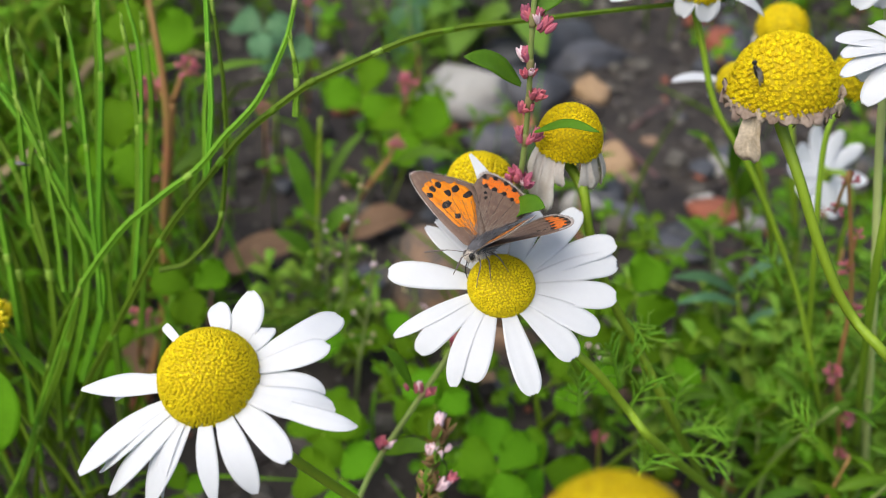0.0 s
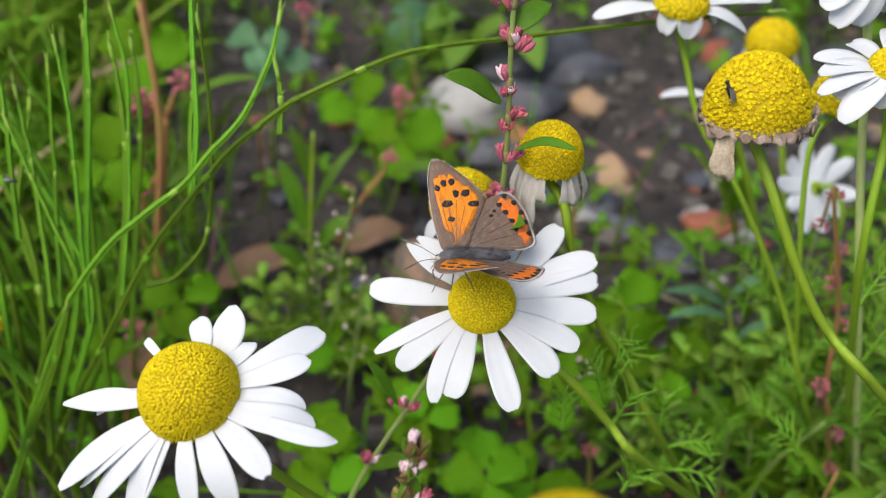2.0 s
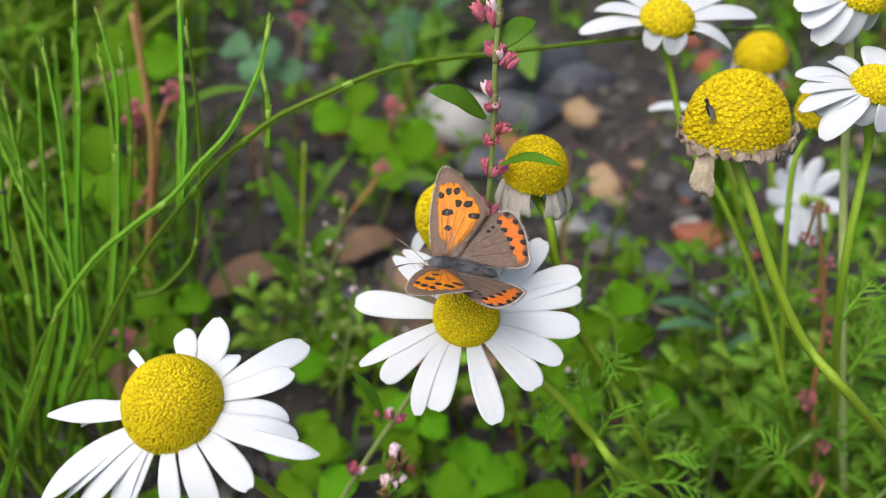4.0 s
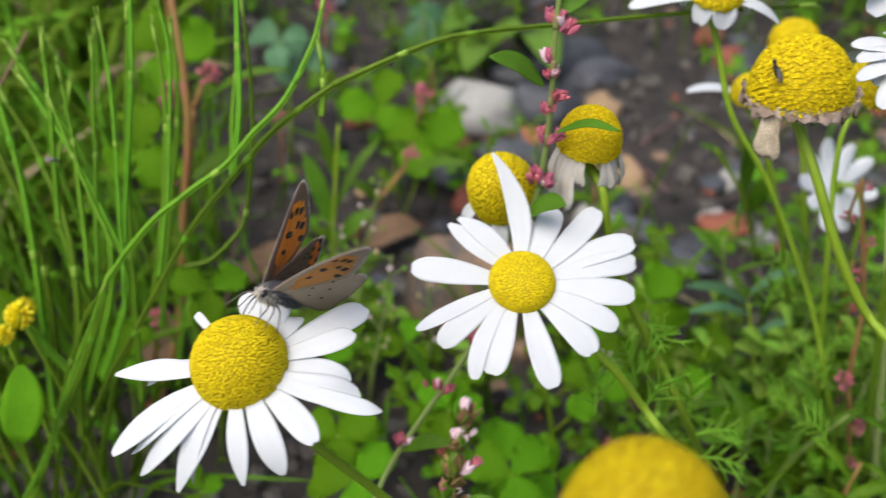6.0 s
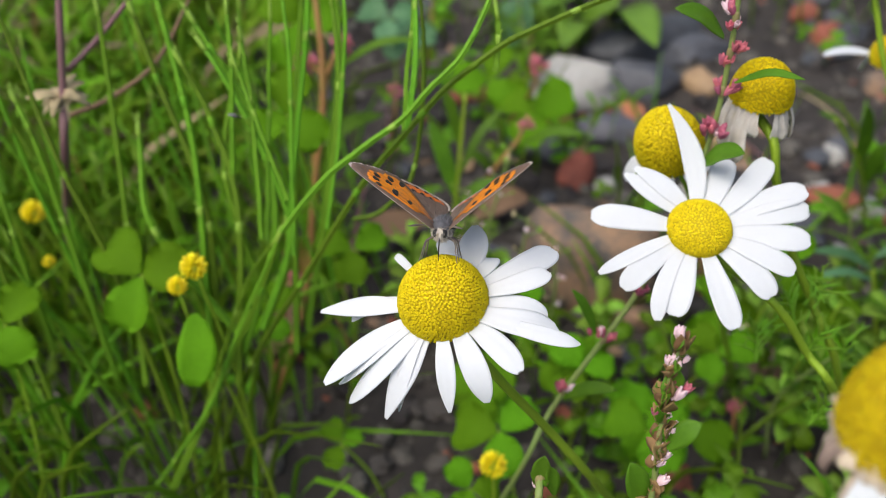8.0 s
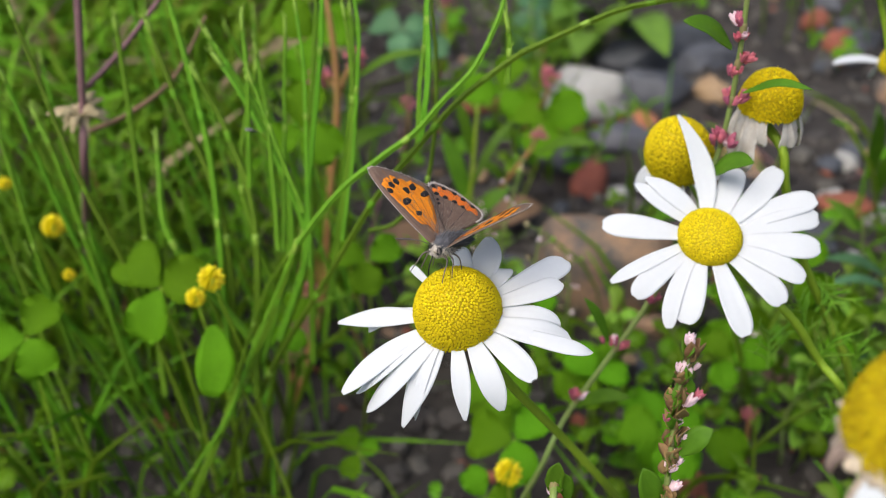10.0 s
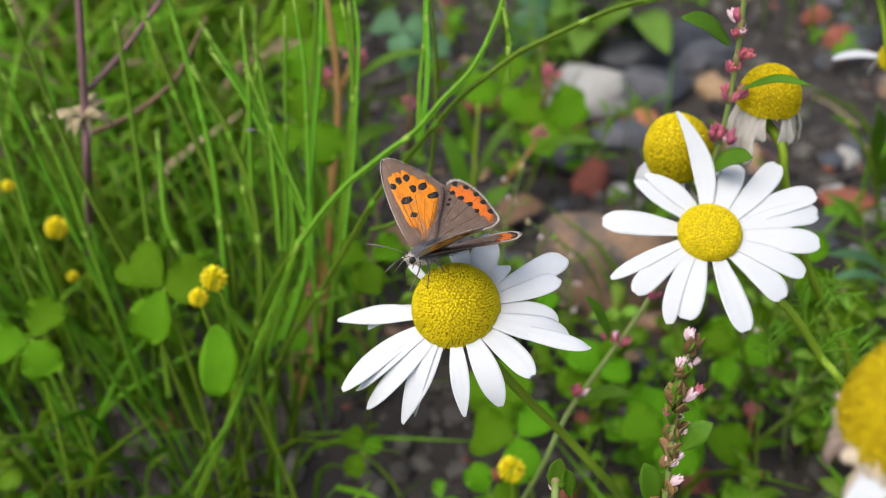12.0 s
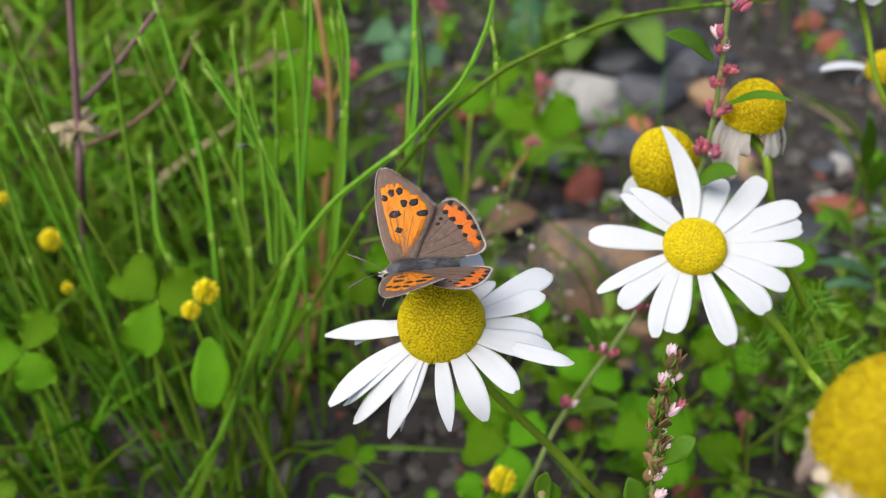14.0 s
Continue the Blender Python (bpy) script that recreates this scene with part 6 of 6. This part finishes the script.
FORE_ORANGE = [(1.9, 13.4), (1.2, 13.6), (0.8, 14.0), (-0.1, 14.1), (-0.6, 13.4), (-0.9, 14.1), (-1.6, 13.7), (-1.9, 12.8), (-2.7, 12.5), (-3.1, 11.7), (-4.2, 11.4), (-4.5, 10.6), (-5.1, 9.9), (-5.4, 8.8), (-5.0, 7.2), (-3.9, 5.3), (-2.3, 3.2), (-1.1, 1.6), (0.0, 1.3), (0.1, 3.1), (1.4, 4.0), (1.8, 7.1), (2.1, 10.2)]
HIND_BAND = [(-8.3, 10.1), (-9.2, 9.6), (-10.0, 9.9), (-10.7, 8.8), (-11.3, 8.7), (-11.8, 7.3), (-12.4, 7.0), (-12.5, 5.6), (-13.0, 5.2), (-13.0, 3.9), (-13.5, 3.3), (-13.3, 2.3), (-12.3, 1.8), (-12.1, 2.9), (-11.2, 3.3), (-11.3, 4.5), (-10.4, 4.9), (-10.5, 5.9), (-9.3, 6.5), (-9.2, 7.4), (-8.3, 7.8), (-8.4, 8.9), (-7.6, 9.2)]
FORE_SPOTS = [(1.6, 11.7, 0.5, 0.6), (0.3, 12.4, 0.6, 0.7), (-1.1, 12.5, 0.6, 0.7), (-1.5, 10.3, 0.65, 0.7), (-3.3, 10.2, 0.9, 0.75), (-4.3, 8.1, 1.1, 0.62), (0.3, 8.6, 1.05, 0.68), (0.1, 5.7, 0.7, 0.52)]
HIND_SPOTS = [(-9.0, 10.5, 0.55, 0.5), (-10.7, 9.3, 0.6, 0.5), (-12.0, 7.6, 0.6, 0.5), (-12.7, 5.8, 0.6, 0.5), (-13.3, 3.8, 0.55, 0.5), (-7.9, 8.7, 0.6, 0.45), (-9.0, 7.4, 0.6, 0.45), (-10.2, 5.9, 0.55, 0.45), (-10.9, 4.3, 0.5, 0.4), (-6.3, 6.6, 0.4, 0.3), (-6.9, 7.5, 0.35, 0.3)]


def closed(points, n):
    p = np.array(points, float)
    q = np.vstack([p[-2:], p, p[:3]])
    out = []
    for s in np.linspace(0, len(p), n, endpoint=False):
        i = int(s)
        t = s - i
        a, b, c, d = q[i + 1:i + 5]
        out.append(0.5 * (2 * b + (c - a) * t + (2 * a - 5 * b + 4 * c - d) * t * t + (3 * b - a - 3 * c + d) * t ** 3))
    return np.array(out)


def wing_bend(x, y):
    """The wing's slight arch, shared by all its layers."""
    return 0.35 * math.sin(min(max(y, 0), 18) / 18 * 3.1) - 0.012 * (x + 4) ** 2 * 0.4


def wing_plate(outline, side, z0, thick, n=72, rings=6, ragged=0.0, rng=None):
    edge = closed(outline, n)
    if ragged:
        c0 = edge.mean(axis=0)
        edge = c0 + (edge - c0) * (1 + rng.uniform(-ragged, ragged, n))[:, None]
    c = edge.mean(axis=0)
    verts, faces = [], []
    for layer in (0, 1):
        for i in range(rings + 1):
            for p in edge:
                q = c + (p - c) * (i / rings if i else 0.001)
                verts.append((q[0], side * q[1], wing_bend(q[0], q[1]) + z0 - layer * thick))
    o = (rings + 1) * n
    for i in range(rings):
        for k in range(n):
            k2 = (k + 1) % n
            faces.append((i * n + k, (i + 1) * n + k, (i + 1) * n + k2, i * n + k2))
            faces.append((o + i * n + k2, o + (i + 1) * n + k2, o + (i + 1) * n + k, o + i * n + k))
    for k in range(n):
        k2 = (k + 1) % n
        faces.append((rings * n + k, o + rings * n + k, o + rings * n + k2, rings * n + k2))
    return Soup().add(np.array(verts) * MM, faces)


def oval(x, y, a, b, rng, n=12):
    """A blotch with squarish, uneven edges."""
    out = []
    for k in range(n):
        g = 2 * math.pi * k / n + 0.3
        c, d = math.cos(g), math.sin(g)
        r = rng.uniform(0.82, 1.22) / (abs(c) ** 2.4 + abs(d) ** 2.4) ** (1 / 2.4)
        out.append((x + a * r * c, y + b * r * d))
    return out


def vein(points, side, z0, w):
    line = smooth_line([(x, side * y, wing_bend(x, y) + z0) for x, y in points], 12) * MM
    return Soup().add(*blade_sheet(line, [w * MM, w * MM, w * 0.6 * MM], np.array((0, 0, 1.0)), cols=3, thick=0.00002))


def fringe(outline, first, last, side, rng):
    """Fine pale hairs along the outer edge."""
    edge = closed(outline, 40 * len(outline))
    c = edge.mean(axis=0)
    sp = Soup()
    for i in range(40 * first, 40 * last, 4):
        p = edge[i]
        out = unit(p - c)
        tan = unit(edge[i + 1] - p)
        ln = rng.uniform(0.25, 0.62)
        w = 0.10
        z = wing_bend(p[0], p[1])
        a, b, e = p - out * 0.25 - tan * w, p - out * 0.25 + tan * w, p + out * ln + tan * rng.uniform(-0.1, 0.1)
        v = [(a[0], side * a[1], z + 0.07), (b[0], side * b[1], z + 0.07), (e[0], side * e[1], z), (a[0], side * a[1], z - 0.15), (b[0], side * b[1], z - 0.15)]
        sp.add(np.array(v) * MM, [(0, 1, 2), (4, 3, 2), (1, 4, 2), (3, 0, 2), (0, 3, 4, 1)])
    return sp


def build_butterfly():
    rng = np.random.default_rng(12)
    root = new("butterfly")
    tagged(root, "small copper butterfly with orange, black-spotted forewings and brown hindwings", "butterfly")
    obj("thorax", Soup().add(*blob((0.4 * MM, 0, 0.1 * MM), (2.9 * MM, 1.55 * MM, 1.45 * MM), rng, 0.05, 10, 14)), M_FUR, root, "dark grey furry thorax")
    obj("abdomen", Soup().add(*tube(np.array([(-1.2, 0, 0.2), (-4.2, 0, 0.3), (-7.2, 0, 0.05), (-9.2, 0, -0.15)]) * MM, [1.35 * MM, 1.35 * MM, 0.95 * MM, 0.3 * MM], n=18, sides=12)), M_FUR, root)
    obj("underside", Soup().add(*blob((0.3 * MM, 0, -0.75 * MM), (2.7 * MM, 1.35 * MM, 1.2 * MM), rng, 0.05, 8, 12)), M_FUR_PALE, root, "pale furry underside")
    fur = Soup()
    for i in range(2200):
        th, a = math.acos(rng.uniform(-1, 1)), rng.uniform(0, 6.283)
        d = np.array((math.cos(th), math.sin(th) * math.cos(a), math.sin(th) * math.sin(a)))
        if i % 2:
            p = np.array((0.4, 0, 0.1)) + d * np.array((2.9, 1.5, 1.4))
            ln = 1.5
        else:
            x = rng.uniform(-8.5, 0)
            rr = np.interp(x, [-9.2, -7.2, -4.2, -1.2], [0.35, 0.95, 1.35, 1.4])
            p = np.array((x, rr * math.cos(a), 0.25 + rr * math.sin(a)))
            d = np.array((-0.5, math.cos(a), math.sin(a)))
            ln = 1.1
        if p[2] < -0.9 or p[0] > 2.0:
            continue
        t = unit(d * 0.6 + np.array((-1.0, 0, 0.05)) + rng.normal(0, 0.25, 3))
        s = unit(np.cross(t, d + 0.01))
        fur.add(np.array([p - s * 0.05, p + s * 0.05, p + t * ln * rng.uniform(0.6, 1.3)]) * MM, [(0, 1, 2)])
    obj("fur", fur, M_FUR, root, "grey body hair")
    pale = Soup()
    for i in range(1900):
        th, a = math.acos(rng.uniform(-1, 1)), rng.uniform(0, 6.283)
        d = np.array((math.cos(th), math.sin(th) * math.cos(a), math.sin(th) * math.sin(a)))
        p = (np.array((2.95, 0, -0.7)) + d * np.array((0.95, 1.0, 0.95))) if i % 3 == 0 else (np.array((0.5, 0, -0.5)) + d * np.array((2.9, 1.6, 1.5)))
        if (i % 3 and p[2] > 0.3 and p[0] < 1.9) or (i % 3 == 0 and abs(p[1]) > 0.75):
            continue
        t = unit(d + np.array((-0.2, 0, -0.5)) + rng.normal(0, 0.35, 3))
        w = unit(np.cross(t, d + 0.01)) * 0.05
        pale.add(np.array([p - w, p + w, p + t * rng.uniform(0.25, 0.65)]) * MM, [(0, 1, 2)])
    obj("breast_fur", pale, M_FUR_PALE, root, "pale grey hair on face and breast")
    head = obj("head", Soup().add(*blob((3.0 * MM, 0, -0.7 * MM), (0.95 * MM, 1.0 * MM, 0.95 * MM), rng, 0.05, 8, 10)), M_FUR_PALE, root)
    for s in (-1, 1):
        obj("eye", Soup().add(*blob((3.25 * MM, 0.72 * s * MM, -0.6 * MM), (0.62 * MM, 0.48 * MM, 0.72 * MM), rng, 0.0, 8, 10)), M_BLACK, head)
        ant = np.array([(3.6, 0.35 * s, 0.0), (6.3, 1.9 * s, 0.9), (9.6, 4.2 * s, 0.9)]) * MM
        obj("antenna", Soup().add(*tube(ant, [0.00008, 0.00006, 0.00006, 0.00006, 0.00008, 0.00018, 0.0002, 0.00008], n=24, sides=6)), M_LEG, head, "thin antenna with a dark club")
        obj("palp", Soup().add(*tube(np.array([(3.6, 0.3 * s, -1.0), (4.6, 0.4 * s, -0.4)]) * MM, [0.0002, 0.00012], n=4, sides=5)), M_FUR_PALE, head)
    obj("proboscis", Soup().add(*tube(np.array([(3.6, 0, -1.4), (4.2, 0, -3.0), (3.9, 0, -4.9)]) * MM, [0.00014, 0.0001], n=8, sides=5)), M_BLACK, head)
    for s in (-1, 1):
        for x, fx in ((1.9, 2.6), (0.6, 0.6), (-0.7, -2.2)):
            pts = np.array([(x, 0.9 * s, -1.2), (x + fx * 0.3, 2.3 * s, -1.9), (x + fx * 0.7, 2.7 * s, -3.6), (x + fx, 3.1 * s, -5.2)]) * MM
            obj("leg", Soup().add(*tube(pts, [0.0002, 0.00014, 0.0001, 0.00007], n=10, sides=5)), M_LEG, root)
    wings = {}
    for s, word in ((-1, "right"), (1, "left")):
        fore = obj(word + "_forewing", wing_plate(FORE, s, 0.06, 0.09), M_WING_BROWN, root, "orange forewing with black spots and a brown border")
        obj("orange_patch", wing_plate(FORE_ORANGE, s, 0.11, 0.04, n=138, ragged=0.02, rng=rng), M_WING_ORANGE, fore)
        obj("underwing", wing_plate(FORE, s, -0.035, 0.05), M_WING_UNDER, fore, "buff underside")
        obj("under_patch", wing_plate([(x * 1.0, y * 1.0) for x, y in FORE_ORANGE], s, -0.09, 0.04), M_WING_UNDER_ORANGE, fore, "pale orange underside patch")
        for x, y, a, b in FORE_SPOTS:
            obj("spot", wing_plate(oval(x, y, a * 0.92, b * 0.92, rng), s, 0.15, 0.04, 18, 2), M_WING_SPOT, fore)
            obj("under_spot", wing_plate(oval(x, y, a * 0.75, b * 0.75, rng), s, -0.135, 0.04, 18, 2), M_WING_SPOT, fore)
        for pts in ([(0.4, 0.8), (1.2, 7.0), (1.3, 14.5)], [(0.2, 0.8), (0.2, 7.0), (-0.6, 15.5)], [(0, 0.8), (-1.0, 7.0), (-2.6, 14.0)], [(-0.2, 0.8), (-2.0, 6.0), (-4.6, 12.0)], [(-0.5, 0.8), (-3.0, 5.0), (-6.0, 10.0)]):
            obj("vein", vein(pts, s, 0.135, 0.055), M_WING_VEIN, fore)
        obj("fringe", fringe(FORE, 5, 10, s, rng), M_FRINGE, fore, "pale hair fringe")
        obj("edge", vein([(2.3, 0.2), (3.1, 3.5), (3.35, 8.0), (3.05, 12.8), (2.2, 16.2), (1.3, 17.4)], s, 0.04, 0.08), M_FRINGE, fore, "pale front edge")
        hind = obj(word + "_hindwing", wing_plate(HIND, s, -0.10, 0.09), M_WING_BROWN, root, "dark brown hindwing with an orange band")
        obj("orange_band", wing_plate(HIND_BAND, s, -0.05, 0.04, n=138, ragged=0.02, rng=rng), M_WING_BAND, hind)
        obj("underwing", wing_plate(HIND, s, -0.195, 0.05), M_WING_UNDER, hind, "greyish buff underside")
        for x, y, a, b in HIND_SPOTS:
            obj("spot", wing_plate(oval(x, y, a * 0.9, b * 0.9, rng), s, -0.01, 0.04, 18, 2), M_WING_SPOT, hind)
        for pts in ([(-0.5, 0.8), (-4.0, 5.5), (-8.0, 9.8)], [(-0.7, 0.8), (-5.5, 4.8), (-10.2, 9.0)], [(-1.0, 0.8), (-7.0, 4.0), (-12.0, 6.8)], [(-1.5, 0.7), (-8.0, 2.6), (-13.2, 4.4)]):
            obj("vein", vein(pts, s, -0.03, 0.045), M_VEIN, hind)
        for x, y in ((-5.5, 7.0), (-7.5, 5.5), (-4.0, 4.0), (-9.0, 3.2), (-6.0, 2.4)):
            obj("under_spot", wing_plate(oval(x, y, 0.25, 0.25, rng), s, -0.24, 0.03, 12, 2), M_WING_SPOT, hind)
        obj("fringe", fringe(HIND, 3, 11, s, rng), M_FRINGE, hind, "pale hair fringe")
        for wing, outline, top, count in ((hind, HIND, -0.04, 1100), (fore, FORE, 0.17, 420)):
            down = Soup()
            edge = closed(outline, 60)
            for _ in range(count):
                e = edge[int(rng.integers(60))]
                q = rng.uniform(0.05, 0.98) ** (1.0 if wing is hind else 1.6)
                base = np.array((-1.0, 0.8)) + (e - np.array((-1.0, 0.8))) * q
                d = unit(base - np.array((1.0, -0.5)) + rng.normal(0, 0.6, 2))
                ln = rng.uniform(0.5, 1.5) * (1.0 - 0.5 * q)
                w = 0.035
                end = base + d * ln
                z1, z2 = wing_bend(base[0], base[1]) + top, wing_bend(end[0], end[1]) + top + 0.10 * (1 - q)
                sd = np.array((-d[1], d[0])) * w
                down.add(np.array([(base[0] - sd[0], s * (base[1] - sd[1]), z1), (base[0] + sd[0], s * (base[1] + sd[1]), z1), (end[0], s * end[1], z2)]) * MM, [(0, 1, 2)])
            obj("down", down, M_DOWN, wing, "fine pale brown hair on the wing")
        wings[word] = (fore, hind)
    return root, wings


butterfly, wings = build_butterfly()

# ---------------------------------------------------------------- movement
# seconds, place, yaw, pitch, roll, lift of the right wings and of the left ones, twist of the right and of the left,
# how much flatter the right and the left hindwing lie, and how far each forewing is drawn forward
FLIGHT = [
    (0, 0.0069, 0.1300, 0.1517, -140.7, -4.1, 10.5, 33.7, 38.0, 2.5, 3.7, -0.8, 21.7, 6.0, 18.9),
    (1, 0.0066, 0.1296, 0.1526, -158.1, 0.1, 3.0, 32.3, 36.3, -4.8, 0.5, -3.1, 10.7, 6.0, 15.4),
    (1.5, 0.0078, 0.1297, 0.1526, -170.0, -0.9, 1.2, 33.0, 33.0, -7.9, -2.4, -1.1, 9.6, 7.4, 10.8),
    (2, 0.0059, 0.1298, 0.1530, -176.4, -1.5, 0.2, 33.4, 31.2, -9.5, -4.0, -0.0, 9.0, 8.1, 8.3),
    (3, 0.0065, 0.1307, 0.1533, -188.9, -4.8, -2.7, 34.3, 26.8, -0.1, -1.7, 8.0, 9.8, 7.0, 8.1),
    (4.5, 0.0065, 0.1307, 0.1533, -188.9, -4.8, -2.7, 34.3, 24.8, -0.1, -1.7, 8.0, 7.8, 7.0, 8.1),
    (4.7, 0.0044, 0.1287, 0.1645, -186.8, -15.0, 0.0, 15.0, 15.0, 0.0, 0.0, 7.0, 7.0, 6.0, 6.0),
    (4.775, -0.0045, 0.1317, 0.1755, -182.8, -18.0, 0.0, 78.0, 78.0, 0.0, 0.0, 7.0, 7.0, 6.0, 6.0),
    (4.85, -0.0140, 0.1357, 0.1865, -177.6, -15.0, 0.0, 78.0, 78.0, 0.0, 0.0, 7.0, 7.0, 6.0, 6.0),
    (4.925, -0.0235, 0.1397, 0.1890, -173.6, -18.0, 0.0, 15.0, 15.0, 0.0, 0.0, 7.0, 7.0, 6.0, 6.0),
    (5, -0.0300, 0.1427, 0.1895, -168.4, -15.0, 0.0, 15.0, 15.0, 0.0, 0.0, 7.0, 7.0, 6.0, 6.0),
    (5.075, -0.0290, 0.1409, 0.1846, -164.4, -18.0, 0.0, 78.0, 78.0, 0.0, 0.0, 5.0, 5.0, 3.0, 3.0),
    (5.15, -0.0230, 0.1312, 0.1800, -157.2, -25.0, 0.0, 78.0, 78.0, 0.0, 0.0, 3.0, 3.0, 0.0, 0.0),
    (5.225, -0.0175, 0.1234, 0.1760, -145.2, -38.0, 4.0, 20.0, 20.0, 0.0, 0.0, 0.0, 0.0, -6.0, -2.0),
    (5.3, -0.0133, 0.1166, 0.1741, -133.0, -51.9, 8.5, 78.0, 80.0, 0.1, 5.6, -1.8, -2.5, -12.1, -3.3),
    (5.35, -0.0160, 0.1170, 0.1700, -133.4, -22.0, -2.0, 20.0, 24.0, 2.0, -14.0, 1.0, 1.5, 1.0, 14.0),
    (5.4, -0.0184, 0.1163, 0.1654, -133.9, 6.4, -11.4, -39.7, -37.1, 2.8, -35.6, 4.4, 6.1, 12.6, 31.3),
    (5.45, -0.0216, 0.1145, 0.1624, -133.0, -6.0, -10.0, 4.0, 2.0, -4.0, -16.0, 4.5, 4.2, 10.0, 18.0),
    (5.5, -0.0248, 0.1123, 0.1592, -131.9, -17.2, -8.3, 64.5, 49.3, -11.6, 0.0, 4.7, 3.4, 7.5, 6.5),
    (5.533, -0.0277, 0.1096, 0.1590, -130.5, -27.0, -7.5, 88.0, 62.0, -10.5, -3.0, 4.0, 3.4, 6.0, 4.0),
    (5.6, -0.0327, 0.1056, 0.1590, -127.0, -40.7, -5.8, 90.0, 69.7, -8.2, -6.0, 2.2, 3.0, 4.1, 0.5),
    (6.0, -0.0301, 0.1078, 0.1586, -116.9, -51.3, -12.2, 79.4, 51.5, -7.8, 0.0, -5.5, -3.8, 14.1, 10.4),
    (6.5, -0.0325, 0.1082, 0.1579, -118.7, -36.1, -3.9, 57.1, 45.6, -2.3, -7.5, 4.6, 3.3, 0.7, -0.8),
    (7.0, -0.0345, 0.1101, 0.1567, -95.5, -36.2, -3.1, 45.6, 42.5, 10.3, 3.1, 2.9, 2.1, 2.2, -0.6),
    (7.5, -0.0361, 0.1082, 0.1586, -93.1, -31.5, 2.1, 39.0, 42.4, 7.9, 8.8, 6.6, 5.9, 11.2, 9.1),
    (8.5, -0.0364, 0.1090, 0.1579, -98.0, -35.5, -0.3, 36.9, 41.1, 14.0, 10.8, 10.0, 7.2, 11.5, 7.6),
    (9.3, -0.0371, 0.1086, 0.1578, -106.5, -32.0, 0.2, 35.2, 40.7, 13.4, 11.0, 9.4, 7.4, 9.4, 6.4),
    (10.8, -0.0395, 0.1071, 0.1574, -138.5, -20.0, 1.4, 30.2, 39.4, 11.9, 11.7, 7.9, 7.9, 4.2, 3.3),
    (11, -0.0398, 0.1068, 0.1574, -143.7, -17.9, 1.6, 29.6, 44.2, 11.7, 11.8, 7.7, 13.0, 3.4, 2.9),
    (11.5, -0.0388, 0.1075, 0.1583, -147.6, -13.3, 1.5, 31.4, 44.2, 8.8, 8.9, 7.8, 14.6, 3.4, 5.7),
    (12, -0.0409, 0.1063, 0.1570, -151.5, -8.7, 1.4, 33.3, 44.1, 5.9, 6.0, 7.9, 16.1, 3.4, 8.5),
    (13, -0.0416, 0.1062, 0.1568, -152.5, -7.0, 0.3, 36.5, 42.0, 9.0, 5.8, 6.0, 12.2, 5.0, 12.5),
    (13.5, -0.0401, 0.1055, 0.1568, -169.7, -2.1, -6.9, 41.7, 36.3, -1.5, 4.0, 8.9, 11.9, 6.0, 4.8),
    (14, -0.0425, 0.1059, 0.1570, -172.0, 0.3, -2.7, 35.0, 29.8, -7.3, 0.9, 5.8, 8.5, 4.5, 5.7),
]
# how far the nearer daisy sways from its rest, in millimetres
SWAY = [
    (0, 0.7, 0.13, 0.2),
    (0.5, 0.65, 0.0, 0.3),
    (1, 1.0, -0.3, 0.8),
    (1.5, 1.0, -0.4, 1.2),
    (2, 1.35, -0.7, 1.5),
    (2.5, 1.45, -0.9, 1.8),
    (3, 1.5, -1.1, 2.1),
    (5.3, 1.3, -0.9, 1.8),
    (5.5, 1.1, -0.4, 1.0),
    (6, 0.3, 1.9, -1.6),
    (6.5, -0.4, 2.3, -2.8),
    (7, -0.3, 2.8, -3.2),
    (7.5, 0.0, 3.0, -3.3),
    (8, -0.6, 3.4, -3.4),
    (8.5, -0.3, 3.5, -3.6),
    (11, -0.8, 4.05, -4.05),
    (12, -0.95, 3.9, -3.9),
    (12.5, -0.65, 4.4, -3.3),
    (13, -0.75, 3.8, -3.9),
    (13.5, 0.9, 3.65, -4.2),
    (14, -1.2, 3.75, -3.8),
]


def sway_pose(dx, dy, dz):
    """The daisy's rest pose, moved by the given millimetres."""
    return Matrix.Translation(Vector((dx, dy, dz)) * MM) @ axes_pose(D1, (-0.16, -0.3, 1.0))


def motions():
    rows, fore_r, fore_l, hind_r, hind_l = [], [], [], [], []
    for t, x, y, z, yaw, pitch, roll, lift_r, lift_l, twist_r, twist_l, drop_r, drop_l, sweep_r, sweep_l in FLIGHT:
        rows.append((t, pose(x, y, z, roll, pitch, yaw)))
        right = pose(0, -0.001, 0.0006, -lift_r, 0, 0) @ pose(0, 0, 0, 0, twist_r, 0)
        left = pose(0, 0.001, 0.0006, lift_l, 0, 0) @ pose(0, 0, 0, 0, twist_l, 0)
        fore_r.append((t, right @ pose(0, 0, 0, 0, 0, sweep_r)))
        fore_l.append((t, left @ pose(0, 0, 0, 0, 0, -sweep_l)))
        # the hindwings lie somewhat flatter than the forewings
        hind_r.append((t, right @ pose(0, 0, 0, drop_r, 0, 0)))
        hind_l.append((t, left @ pose(0, 0, 0, -drop_l, 0, 0)))
    walk(butterfly, rows)
    walk(wings["right"][0], fore_r)
    walk(wings["left"][0], fore_l)
    walk(wings["right"][1], hind_r)
    walk(wings["left"][1], hind_l)
    walk(d1, [(t, sway_pose(dx, dy, dz)) for t, dx, dy, dz in SWAY])


motions()
